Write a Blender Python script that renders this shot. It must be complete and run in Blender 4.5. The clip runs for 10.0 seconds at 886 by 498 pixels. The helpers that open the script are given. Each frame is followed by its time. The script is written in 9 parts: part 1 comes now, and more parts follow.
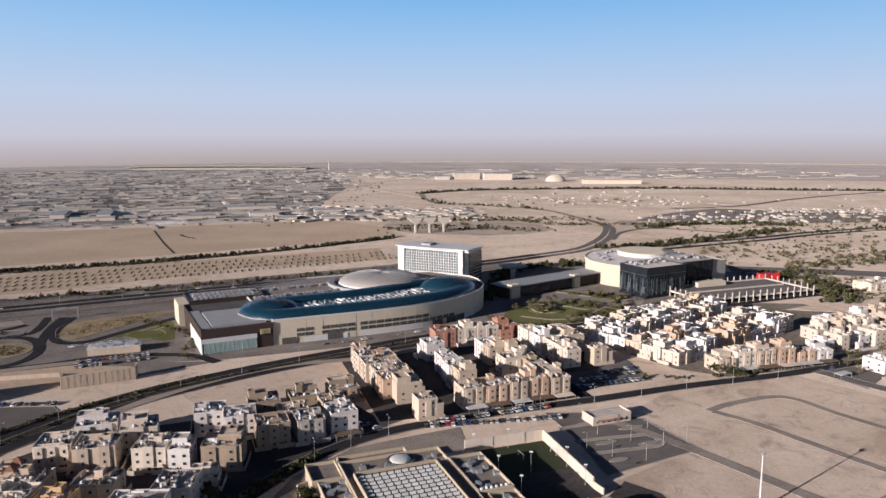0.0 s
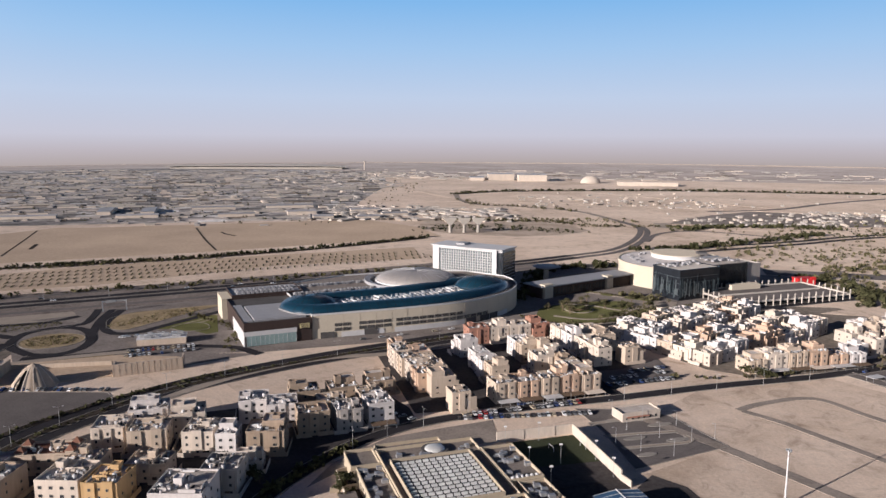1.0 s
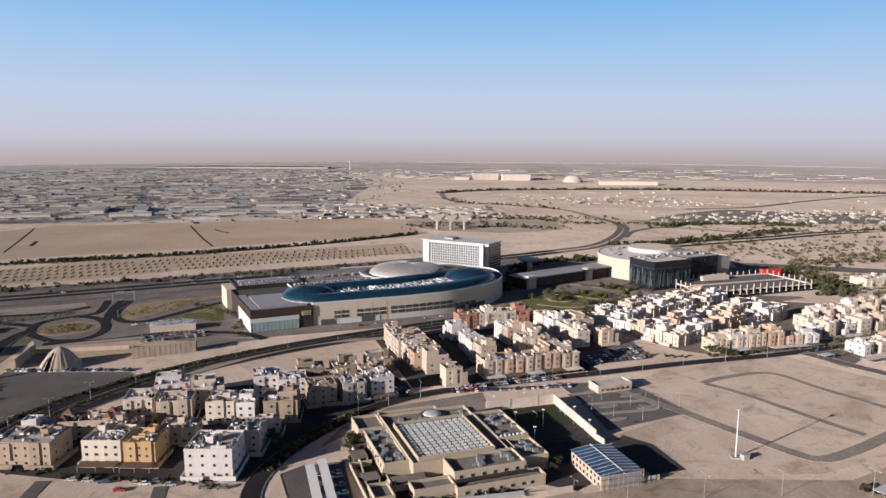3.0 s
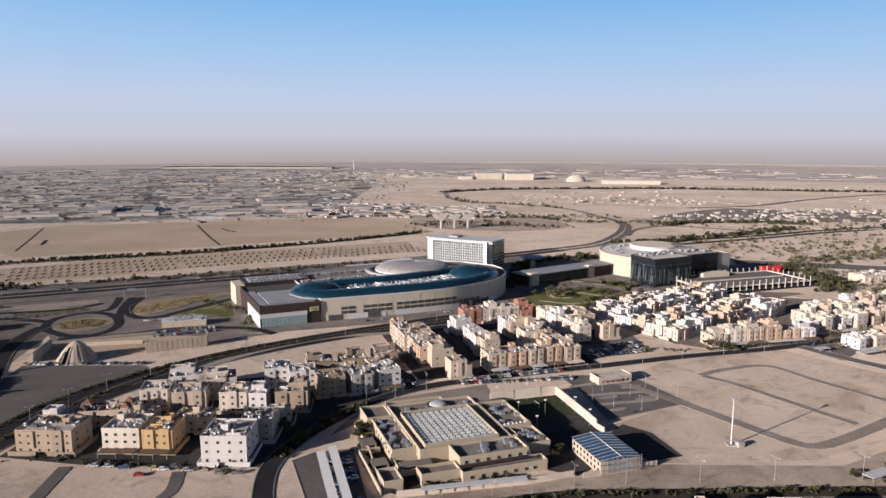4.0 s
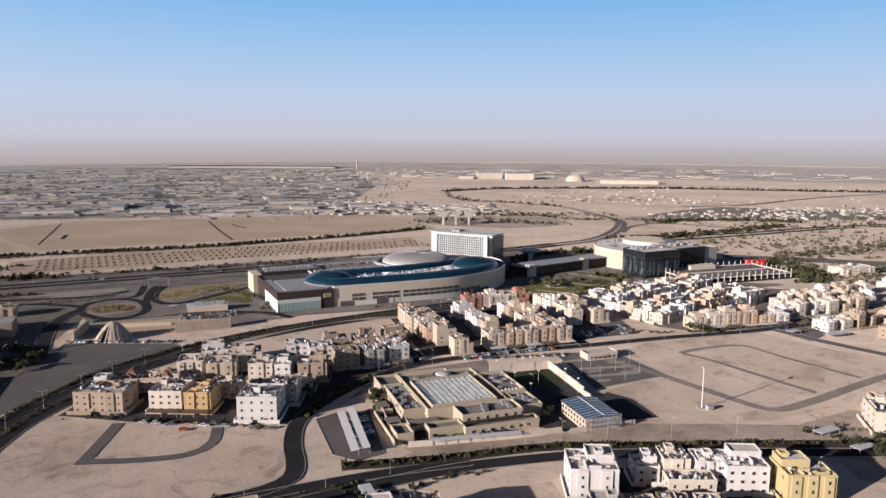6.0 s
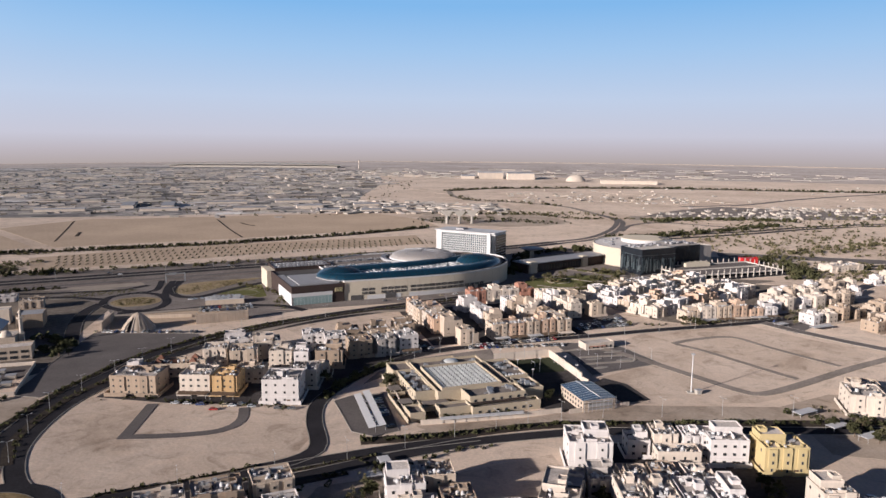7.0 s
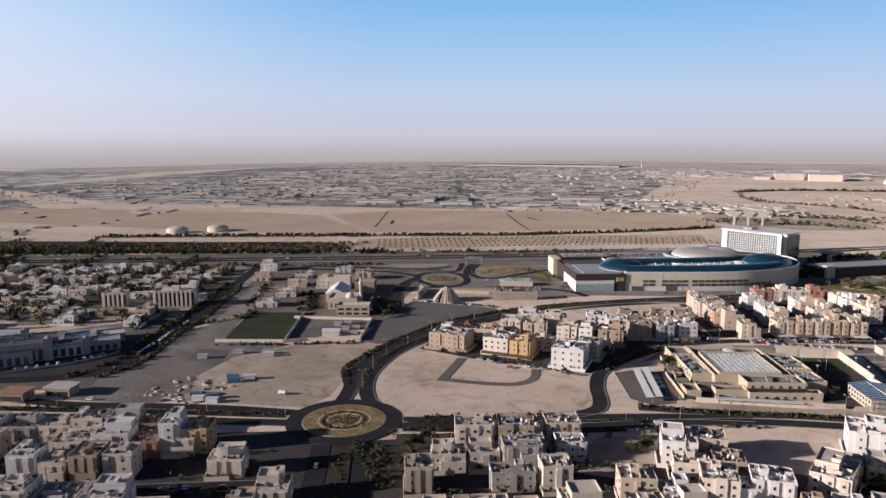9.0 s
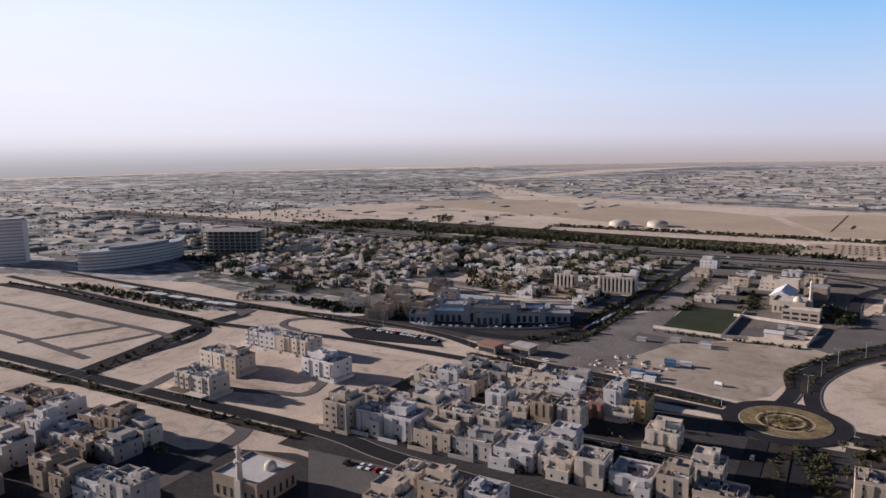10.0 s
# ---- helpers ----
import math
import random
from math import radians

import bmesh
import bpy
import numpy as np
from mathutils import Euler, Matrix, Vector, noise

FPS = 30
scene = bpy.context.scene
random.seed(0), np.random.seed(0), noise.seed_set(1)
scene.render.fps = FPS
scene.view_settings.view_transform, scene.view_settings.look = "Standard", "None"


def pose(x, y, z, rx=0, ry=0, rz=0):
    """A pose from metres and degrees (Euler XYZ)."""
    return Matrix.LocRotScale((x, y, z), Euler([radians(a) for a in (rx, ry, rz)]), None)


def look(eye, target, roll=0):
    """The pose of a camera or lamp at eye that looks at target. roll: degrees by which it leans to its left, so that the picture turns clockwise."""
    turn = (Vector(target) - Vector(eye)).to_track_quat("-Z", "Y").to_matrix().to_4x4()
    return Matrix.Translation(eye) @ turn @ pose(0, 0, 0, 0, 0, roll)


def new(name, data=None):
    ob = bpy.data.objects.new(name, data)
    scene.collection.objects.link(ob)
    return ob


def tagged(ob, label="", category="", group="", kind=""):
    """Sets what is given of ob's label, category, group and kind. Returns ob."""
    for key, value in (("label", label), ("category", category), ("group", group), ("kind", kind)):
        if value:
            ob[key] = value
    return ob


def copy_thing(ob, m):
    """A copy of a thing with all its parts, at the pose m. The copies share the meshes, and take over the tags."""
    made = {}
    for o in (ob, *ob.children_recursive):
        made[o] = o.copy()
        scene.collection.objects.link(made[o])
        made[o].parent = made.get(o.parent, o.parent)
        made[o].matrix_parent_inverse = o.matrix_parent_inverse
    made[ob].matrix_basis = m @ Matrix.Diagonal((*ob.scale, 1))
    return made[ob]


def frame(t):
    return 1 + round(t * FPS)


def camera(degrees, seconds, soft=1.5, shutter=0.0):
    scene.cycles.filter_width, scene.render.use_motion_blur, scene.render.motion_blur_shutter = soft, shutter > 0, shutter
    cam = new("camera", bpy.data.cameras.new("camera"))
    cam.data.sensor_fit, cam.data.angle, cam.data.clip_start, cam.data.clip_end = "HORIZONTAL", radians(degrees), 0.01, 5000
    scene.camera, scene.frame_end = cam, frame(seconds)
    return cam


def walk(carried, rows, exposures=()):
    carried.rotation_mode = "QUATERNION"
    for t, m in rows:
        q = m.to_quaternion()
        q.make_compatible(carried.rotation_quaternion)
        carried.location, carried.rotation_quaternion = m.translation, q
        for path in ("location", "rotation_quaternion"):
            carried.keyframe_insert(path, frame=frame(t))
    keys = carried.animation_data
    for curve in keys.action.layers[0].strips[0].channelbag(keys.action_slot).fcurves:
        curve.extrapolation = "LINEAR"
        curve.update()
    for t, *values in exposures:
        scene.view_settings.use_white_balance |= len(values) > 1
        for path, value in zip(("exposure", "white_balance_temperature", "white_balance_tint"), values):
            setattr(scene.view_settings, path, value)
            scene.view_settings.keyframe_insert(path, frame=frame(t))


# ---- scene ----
cam = camera(63.4, 10.0)
EXPO = [(0.0, 0.7, 6100, 12), (8.5, 0.7, 6100, 12), (10.0, 0.8, 6000, 14)]
PATH = [
    (0, (2.3, 91.358, 140.049), (2.262, 93.335, 139.748), -0.1),
    (0.5, (2.104, 86.753, 140.354), (2.006, 88.728, 140.053), 0.1),
    (1, (1.784, 78.844, 140.724), (1.653, 80.817, 140.425), 0.2),
    (1.5, (1.362, 68.907, 141.284), (1.268, 70.882, 140.985), 0.3),
    (2, (0.304, 57.989, 141.327), (0.22, 59.965, 141.03), 0.4),
    (2.5, (-0.693, 46.68, 141.565), (-0.777, 48.656, 141.266), 0.3),
    (4, (-1.594, 24.486, 141.137), (-1.69, 26.461, 140.837), 0.1),
    (4.5, (-1.354, 19.762, 140.961), (-1.458, 21.736, 140.661), 0.1),
    (5, (-0.92, 9.236, 140.505), (-1.023, 11.212, 140.208), 0.2),
    (5.5, (-0.686, -5.794, 139.797), (-0.784, -3.818, 139.499), 0.2),
    (7, (-5.047, -52.114, 142.414), (-5.146, -50.139, 142.114), 0.4),
    (7.5, (-5.15, -66.091, 142.483), (-5.247, -64.116, 142.182), 0.5),
    (8, (-4.426, -80.231, 142.208), (-4.688, -78.272, 141.904), 0.4),
    (8.5, (-2.653, -93.272, 141.837), (-3.18, -91.367, 141.532), 0.1),
    (9, (-0.433, -104.894, 141.445), (-1.266, -103.101, 141.143), -0.1),
    (9.5, (2.871, -116.124, 140.132), (1.618, -114.594, 139.835), -0.5),
    (9.8, (5.898, -122.799, 139.102), (4.301, -121.631, 138.807), -0.8),
    (10, (8.25, -127.492, 138.674), (6.558, -126.468, 138.379), -0.8),
]
walk(cam, [(t, look(e, g, r)) for t, e, g, r in PATH], EXPO)

# ---- world, sun, sky ----
SUN_FROM = Vector((-71, -56, 23.5)).normalized()
SUN_AZ = math.atan2(SUN_FROM.x, SUN_FROM.y)
SUN_EL = math.asin(SUN_FROM.z)
SKY_CAST = (0.95, 0.88, 1.42, 1)
world = bpy.data.worlds.new("world")
scene.world = world
world.use_nodes = True
wn = world.node_tree.nodes
sky = wn.new("ShaderNodeTexSky")
sky.sky_type = "NISHITA"
sky.sun_disc = False
sky.sun_elevation = SUN_EL
sky.sun_rotation = SUN_AZ
sky.air_density, sky.dust_density, sky.ozone_density, sky.altitude = 1.0, 1.2, 5.0, 0
wn["Background"].inputs["Strength"].default_value = 0.012
cast = wn.new("ShaderNodeMix")
cast.data_type, cast.blend_type = "RGBA", "MULTIPLY"
cast.inputs["Factor"].default_value, cast.inputs["B"].default_value = 1.0, SKY_CAST
world.node_tree.links.new(sky.outputs[0], cast.inputs["A"])
world.node_tree.links.new(cast.outputs["Result"], wn["Background"].inputs[0])
sun_data = bpy.data.lights.new("sun", "SUN")
sun_data.energy, sun_data.angle, sun_data.color = 4.7, radians(0.6), (1.0, 0.885, 0.79)
sun = new("sun", sun_data)
sun.matrix_world = look(SUN_FROM * 300, (0, 0, 0))


# ---- materials ----
def surf(name, col, rough=0.8, var=0.15, big=0.05, small=1.5, bump=0.0, metal=0.0, tint=0.0, streak=False, spec=0.1):
    """A surface with broad and fine variation in world metres; tint varies it from object to object."""
    m = bpy.data.materials.new(name)
    m.use_nodes = True
    nt = m.node_tree
    n, k = nt.nodes, nt.links.new
    b = n["Principled BSDF"]
    b.inputs["Roughness"].default_value, b.inputs["Metallic"].default_value = rough, metal
    b.inputs["Specular IOR Level"].default_value = spec
    b.inputs["Diffuse Roughness"].default_value = 0.14 if rough > 0.6 else 0.0
    geo = n.new("ShaderNodeNewGeometry")
    mapping = n.new("ShaderNodeMapping")
    k(geo.outputs["Position"], mapping.inputs["Vector"])
    if streak:
        mapping.inputs["Scale"].default_value = (1, 1, 0.18)
    n1, n2 = n.new("ShaderNodeTexNoise"), n.new("ShaderNodeTexNoise")
    for node, s, det in ((n1, big, 5), (n2, small, 4)):
        node.inputs["Scale"].default_value, node.inputs["Detail"].default_value = s, det
        node.inputs["Roughness"].default_value = 0.6
        k(mapping.outputs[0], node.inputs["Vector"])
    add = n.new("ShaderNodeMath")
    add.operation = "ADD"
    k(n1.outputs["Fac"], add.inputs[0]), k(n2.outputs["Fac"], add.inputs[1])
    rng = n.new("ShaderNodeMapRange")
    rng.inputs["From Min"].default_value, rng.inputs["From Max"].default_value = 0.7, 1.3
    rng.inputs["To Min"].default_value, rng.inputs["To Max"].default_value = 1 - var, 1 + var
    k(add.outputs[0], rng.inputs["Value"])
    last = rng.outputs[0]
    if tint:
        info = n.new("ShaderNodeObjectInfo")
        r2 = n.new("ShaderNodeMapRange")
        r2.inputs["To Min"].default_value, r2.inputs["To Max"].default_value = 1 - tint, 1 + tint
        k(info.outputs["Random"], r2.inputs["Value"])
        mul = n.new("ShaderNodeMath")
        mul.operation = "MULTIPLY"
        k(last, mul.inputs[0]), k(r2.outputs[0], mul.inputs[1])
        last = mul.outputs[0]
    vm = n.new("ShaderNodeVectorMath")
    vm.operation = "SCALE"
    vm.inputs[0].default_value = col[:3]
    k(last, vm.inputs["Scale"])
    k(vm.outputs[0], b.inputs["Base Color"])
    if bump:
        bp = n.new("ShaderNodeBump")
        bp.inputs["Strength"].default_value, bp.inputs["Distance"].default_value = bump, 0.3
        k(n2.outputs["Fac"], bp.inputs["Height"]), k(bp.outputs[0], b.inputs["Normal"])
    return m


def ground_material(name, stops, scale=0.006, blotch=0.05):
    """Desert ground: pale sand, browner soil and grey gravel in drifting patches."""
    m = bpy.data.materials.new(name)
    m.use_nodes = True
    nt = m.node_tree
    n, k = nt.nodes, nt.links.new
    b = n["Principled BSDF"]
    b.inputs["Roughness"].default_value, b.inputs["Specular IOR Level"].default_value = 0.95, 0.1
    b.inputs["Diffuse Roughness"].default_value = 0.14
    geo = n.new("ShaderNodeNewGeometry")

    def tex(scale, det, dist=0.0):
        t = n.new("ShaderNodeTexNoise")
        t.inputs["Scale"].default_value, t.inputs["Detail"].default_value = scale, det
        t.inputs["Roughness"].default_value, t.inputs["Distortion"].default_value = 0.62, dist
        k(geo.outputs["Position"], t.inputs["Vector"])
        return t.outputs["Fac"]

    def ramp(src, *stops):
        r = n.new("ShaderNodeValToRGB")
        while len(r.color_ramp.elements) < len(stops):
            r.color_ramp.elements.new(0.5)
        for e, (p, c) in zip(r.color_ramp.elements, stops):
            e.position, e.color = p, (*c, 1)
        k(src, r.inputs[0])
        return r.outputs[0]

    def mix(kind, fac, a, c):
        x = n.new("ShaderNodeMix")
        x.data_type, x.blend_type = "RGBA", kind
        x.inputs["Factor"].default_value = fac
        k(a, x.inputs["A"]), k(c, x.inputs["B"])
        return x.outputs["Result"]

    base = ramp(tex(scale, 6, 0.6), *stops)
    mid = ramp(tex(blotch, 7, 1.6), (0.28, (0.66, 0.63, 0.60)), (0.46, (1, 1, 1)), (0.72, (1.14, 1.12, 1.1)))
    fine = ramp(tex(0.7, 5), (0.3, (0.85, 0.84, 0.83)), (0.65, (1.08, 1.07, 1.06)))
    k(mix("MULTIPLY", 1.0, mix("MULTIPLY", 1.0, base, mid), fine), b.inputs["Base Color"])
    bp = n.new("ShaderNodeBump")
    bp.inputs["Strength"].default_value, bp.inputs["Distance"].default_value = 0.35, 0.5
    k(tex(0.35, 6), bp.inputs["Height"]), k(bp.outputs[0], b.inputs["Normal"])
    return m


def city_material(name, stops, cell):
    """Far built-up ground: oblong plots of yards, gardens, roofs and bare sand along the street grid."""
    m = bpy.data.materials.new(name)
    m.use_nodes = True
    nt = m.node_tree
    n, k = nt.nodes, nt.links.new
    b = n["Principled BSDF"]
    b.inputs["Roughness"].default_value, b.inputs["Specular IOR Level"].default_value = 0.95, 0.1
    b.inputs["Diffuse Roughness"].default_value = 0.14
    geo = n.new("ShaderNodeNewGeometry")
    cols = []
    for size, turn in ((cell, 26), (cell * 0.3, 26), (cell * 6, 40)):
        mp = n.new("ShaderNodeMapping")
        mp.vector_type = "TEXTURE"
        mp.inputs["Rotation"].default_value = (0, 0, radians(turn))
        mp.inputs["Scale"].default_value = (size, size * 0.55, 1000)
        k(geo.outputs["Position"], mp.inputs["Vector"])
        v = n.new("ShaderNodeTexVoronoi")
        v.distance = "CHEBYCHEV"
        v.inputs["Scale"].default_value, v.inputs["Randomness"].default_value = 1.0, 0.75
        k(mp.outputs[0], v.inputs["Vector"])
        sep = n.new("ShaderNodeSeparateColor")
        k(v.outputs["Color"], sep.inputs[0])
        cols.append(sep.outputs[0])
    r = n.new("ShaderNodeValToRGB")
    while len(r.color_ramp.elements) < len(stops):
        r.color_ramp.elements.new(0.5)
    for e, (p, c) in zip(r.color_ramp.elements, stops):
        e.position, e.color = p, (*c, 1)
    r.color_ramp.interpolation = "CONSTANT"
    k(cols[0], r.inputs[0])
    last = r.outputs[0]
    for src, lo, hi in ((cols[1], 0.6, 1.35), (cols[2], 0.7, 1.25)):
        rng = n.new("ShaderNodeMapRange")
        rng.inputs["To Min"].default_value, rng.inputs["To Max"].default_value = lo, hi
        k(src, rng.inputs["Value"])
        mix = n.new("ShaderNodeMix")
        mix.data_type, mix.blend_type = "RGBA", "MULTIPLY"
        mix.inputs["Factor"].default_value = 1.0
        k(last, mix.inputs["A"]), k(rng.outputs[0], mix.inputs["B"])
        last = mix.outputs["Result"]
    k(last, b.inputs["Base Color"])
    return m


def glass(name, col, rough=0.08, spec=0.6):
    return surf(name, col, rough, 0.25, 0.12, 0.8, tint=0.3, spec=spec)


GROUND = ground_material("desert_ground", ((0.32, (0.46, 0.365, 0.285)), (0.48, (0.575, 0.465, 0.37)), (0.62, (0.65, 0.535, 0.435)), (0.75, (0.53, 0.45, 0.38))))
SAND = ground_material("levelled_sand", ((0.26, (0.33, 0.255, 0.19)), (0.44, (0.52, 0.42, 0.335)), (0.66, (0.60, 0.495, 0.405)), (0.80, (0.51, 0.425, 0.35))), 0.02, 0.06)
SOIL = surf("brown_field_soil", (0.45, 0.345, 0.25), 0.95, 0.18, 0.008, 0.25, 0.2, spec=0.1)
ASPHALT = surf("worn_asphalt", (0.033, 0.031, 0.034), 0.85, 0.3, 0.06, 1.2, 0.1, spec=0.02)
ASPHALT_OLD = surf("dusty_asphalt", (0.14, 0.125, 0.118), 0.9, 0.22, 0.05, 0.9, 0.1, spec=0.02)
PAVING = surf("concrete_paving", (0.31, 0.265, 0.22), 0.85, 0.15, 0.1, 1.5, spec=0.02)
KERB = surf("kerb_concrete", (0.25, 0.23, 0.205), 0.8, 0.12, 0.3, 3, spec=0.02)
LINE = surf("road_paint", (0.16, 0.155, 0.15), 0.7, 0.2, 0.3, 3)
TURF = surf("artificial_turf", (0.048, 0.055, 0.034), 0.9, 0.2, 0.06, 1.5, spec=0.02)
LAWN = surf("watered_lawn", (0.125, 0.125, 0.052), 0.95, 0.3, 0.06, 0.9, 0.2, spec=0.02)
DRYGRASS = surf("dry_grass", (0.29, 0.225, 0.14), 0.95, 0.35, 0.08, 0.8, 0.3, spec=0.02)
# yard paving darkened so its colour carries the shade between buildings
YARD_SHADE = surf("dusty_shaded_yard", (0.062, 0.056, 0.055), 0.9, 0.35, 0.03, 0.5, 0.2, spec=0.02)
SUBURB = surf("dusty_suburb_ground", (0.17, 0.146, 0.122), 0.95, 0.4, 0.02, 0.25, 0.2, spec=0.02)
# plot tones lifted pale, haze over the far town put into the colour
CITY = city_material("far_town_ground", ((0.0, (0.148, 0.135, 0.126)), (0.2, (0.261, 0.239, 0.226)), (0.45, (0.348, 0.318, 0.291)), (0.66, (0.400, 0.348, 0.304)), (0.82, (0.191, 0.178, 0.165)), (0.91, (0.505, 0.479, 0.452))), 52)
# darker plots than the far town: garden green plus shade put into colour
WESTCITY = city_material("western_suburb_ground", ((0.0, (0.06, 0.06, 0.04)), (0.2, (0.14, 0.127, 0.11)), (0.5, (0.24, 0.215, 0.185)), (0.72, (0.09, 0.085, 0.06)), (0.82, (0.36, 0.32, 0.28)), (0.92, (0.48, 0.45, 0.42))), 26)
JUNCTION = surf("dusty_grey_verge", (0.20, 0.175, 0.158), 0.95, 0.35, 0.04, 0.5, 0.2, spec=0.02)
DARKVERGE = surf("dark_grit_verge", (0.185, 0.158, 0.14), 0.95, 0.5, 0.03, 0.4, 0.2, spec=0.02)
BED = surf("ochre_flower_bed", (0.215, 0.16, 0.085), 0.95, 0.5, 0.15, 0.9, 0.2, spec=0.02)
TRACK = surf("dusty_track", (0.25, 0.215, 0.185), 0.95, 0.3, 0.06, 0.7, 0.2, spec=0.02)
# far ground toned towards the haze, so the colour carries it
HAZEPLAIN = surf("far_hazed_plain", (0.38, 0.325, 0.29), 0.95, 0.3, 0.004, 0.05, spec=0.02)
TRODDEN = ground_material("trodden_sand", ((0.28, (0.25, 0.20, 0.155)), (0.46, (0.36, 0.295, 0.235)), (0.66, (0.45, 0.375, 0.305)), (0.80, (0.36, 0.305, 0.255))), 0.02, 0.06)
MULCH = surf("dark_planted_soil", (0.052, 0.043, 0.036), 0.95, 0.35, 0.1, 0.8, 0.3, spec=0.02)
WALLS = {
    "white": surf("white_render", (0.565, 0.525, 0.50), 0.8, 0.10, 0.12, 0.8, tint=0.08, streak=True),
    "cream": surf("cream_render", (0.54, 0.465, 0.39), 0.85, 0.12, 0.12, 0.8, tint=0.10, streak=True),
    "sand": surf("sand_render", (0.46, 0.375, 0.295), 0.85, 0.13, 0.12, 0.8, tint=0.12, streak=True),
    "tan": surf("tan_render", (0.33, 0.255, 0.19), 0.85, 0.13, 0.12, 0.8, tint=0.12, streak=True),
    "orange": surf("peach_render", (0.47, 0.34, 0.25), 0.85, 0.13, 0.12, 0.8, tint=0.14, streak=True),
    "terracotta": surf("terracotta_render", (0.34, 0.18, 0.13), 0.85, 0.12, 0.12, 0.8, streak=True),
    "yellow": surf("yellow_render", (0.49, 0.39, 0.205), 0.85, 0.08, 0.12, 0.8, streak=True),
    "ochre": surf("ochre_render", (0.46, 0.31, 0.16), 0.85, 0.10, 0.12, 0.8, tint=0.08, streak=True),
    "grey": surf("grey_render", (0.38, 0.345, 0.315), 0.85, 0.12, 0.12, 0.8, tint=0.15, streak=True),
}
ROOF = surf("roof_screed", (0.49, 0.44, 0.395), 0.9, 0.32, 0.15, 1.2, tint=0.25)
ROOF_DARK = surf("dark_roof_membrane", (0.085, 0.08, 0.078), 0.85, 0.25, 0.1, 1.0, tint=0.3)
ROOF_GREY = surf("grey_metal_roof", (0.31, 0.305, 0.31), 0.55, 0.10, 0.06, 0.6, tint=0.12)
WHITE = surf("white_metal", (0.56, 0.55, 0.54), 0.5, 0.06, 0.2, 1.5)
STEEL = surf("galvanised_steel", (0.45, 0.45, 0.45), 0.45, 0.12, 0.3, 3, metal=0.6)
CLADDING = surf("dark_brown_cladding", (0.055, 0.040, 0.036), 0.55, 0.15, 0.08, 1.0)
STONE = surf("beige_stone_cladding", (0.43, 0.36, 0.265), 0.75, 0.08, 0.05, 0.7)
CREAMSTONE = surf("cream_stone_cladding", (0.53, 0.465, 0.365), 0.75, 0.07, 0.05, 0.7)
CONCRETE = surf("concrete", (0.36, 0.33, 0.29), 0.85, 0.15, 0.08, 1.0, tint=0.1)
RUBBLE = surf("rubble", (0.42, 0.36, 0.30), 0.95, 0.25, 0.2, 1.5, tint=0.2)
PANE = glass("window_glass", (0.035, 0.038, 0.042))
BLUEGLASS = surf("blue_roof_glass", (0.008, 0.036, 0.060), 0.3, 0.22, 0.05, 0.4, spec=0.5)
GREENGLASS = glass("dark_grey_glass", (0.018, 0.021, 0.026), 0.2, 0.35)
TEAL = surf("teal_glazing", (0.25, 0.34, 0.33), 0.25, 0.12, 0.08, 0.6, spec=0.5)
SKYLIGHT = surf("skylight_panel", (0.60, 0.60, 0.57), 0.3, 0.12, 0.2, 1.2, tint=0.1, spec=0.5)
SCHOOLROOF = surf("dusty_grey_roof", (0.20, 0.175, 0.155), 0.9, 0.3, 0.12, 0.9)
DECK = surf("pale_deck_concrete", (0.50, 0.455, 0.40), 0.85, 0.1, 0.08, 1.0)
BLUEROOF = surf("blue_steel_roof", (0.035, 0.085, 0.16), 0.4, 0.2, 0.12, 0.8, spec=0.5)
RED = surf("red_panel", (0.55, 0.03, 0.03), 0.5, 0.1)
BROWNROOF = surf("brown_tiled_roof", (0.22, 0.11, 0.075), 0.8, 0.2, 0.2, 1.5, tint=0.2)
YELLOW = surf("yellow_sign_panel", (0.60, 0.52, 0.28), 0.5, 0.1)
WATER = surf("still_water", (0.05, 0.075, 0.075), 0.15, 0.15, 0.05, 0.5, spec=0.5)
TYRE = surf("tyre_rubber", (0.02, 0.02, 0.02), 0.8)
TRUNK = surf("bark", (0.14, 0.10, 0.07), 0.95, 0.2, 0.5, 3)
LEAVES = [surf("leaves_%d" % i, c, 0.8, 0.45, 0.12, 1.2, tint=0.25, spec=0.04)
          for i, c in enumerate([(0.056, 0.056, 0.028), (0.105, 0.095, 0.05), (0.17, 0.145, 0.07)])]
PAINTS = {"white": (0.75, 0.75, 0.74), "silver": (0.42, 0.43, 0.44), "black": (0.02, 0.02, 0.022),
          "grey": (0.14, 0.145, 0.15), "red": (0.35, 0.03, 0.03), "blue": (0.03, 0.06, 0.18), "beige": (0.5, 0.42, 0.3)}
CARPAINT = {c: surf(c + "_car_paint", v, 0.3, 0.04, spec=0.5) for c, v in PAINTS.items()}


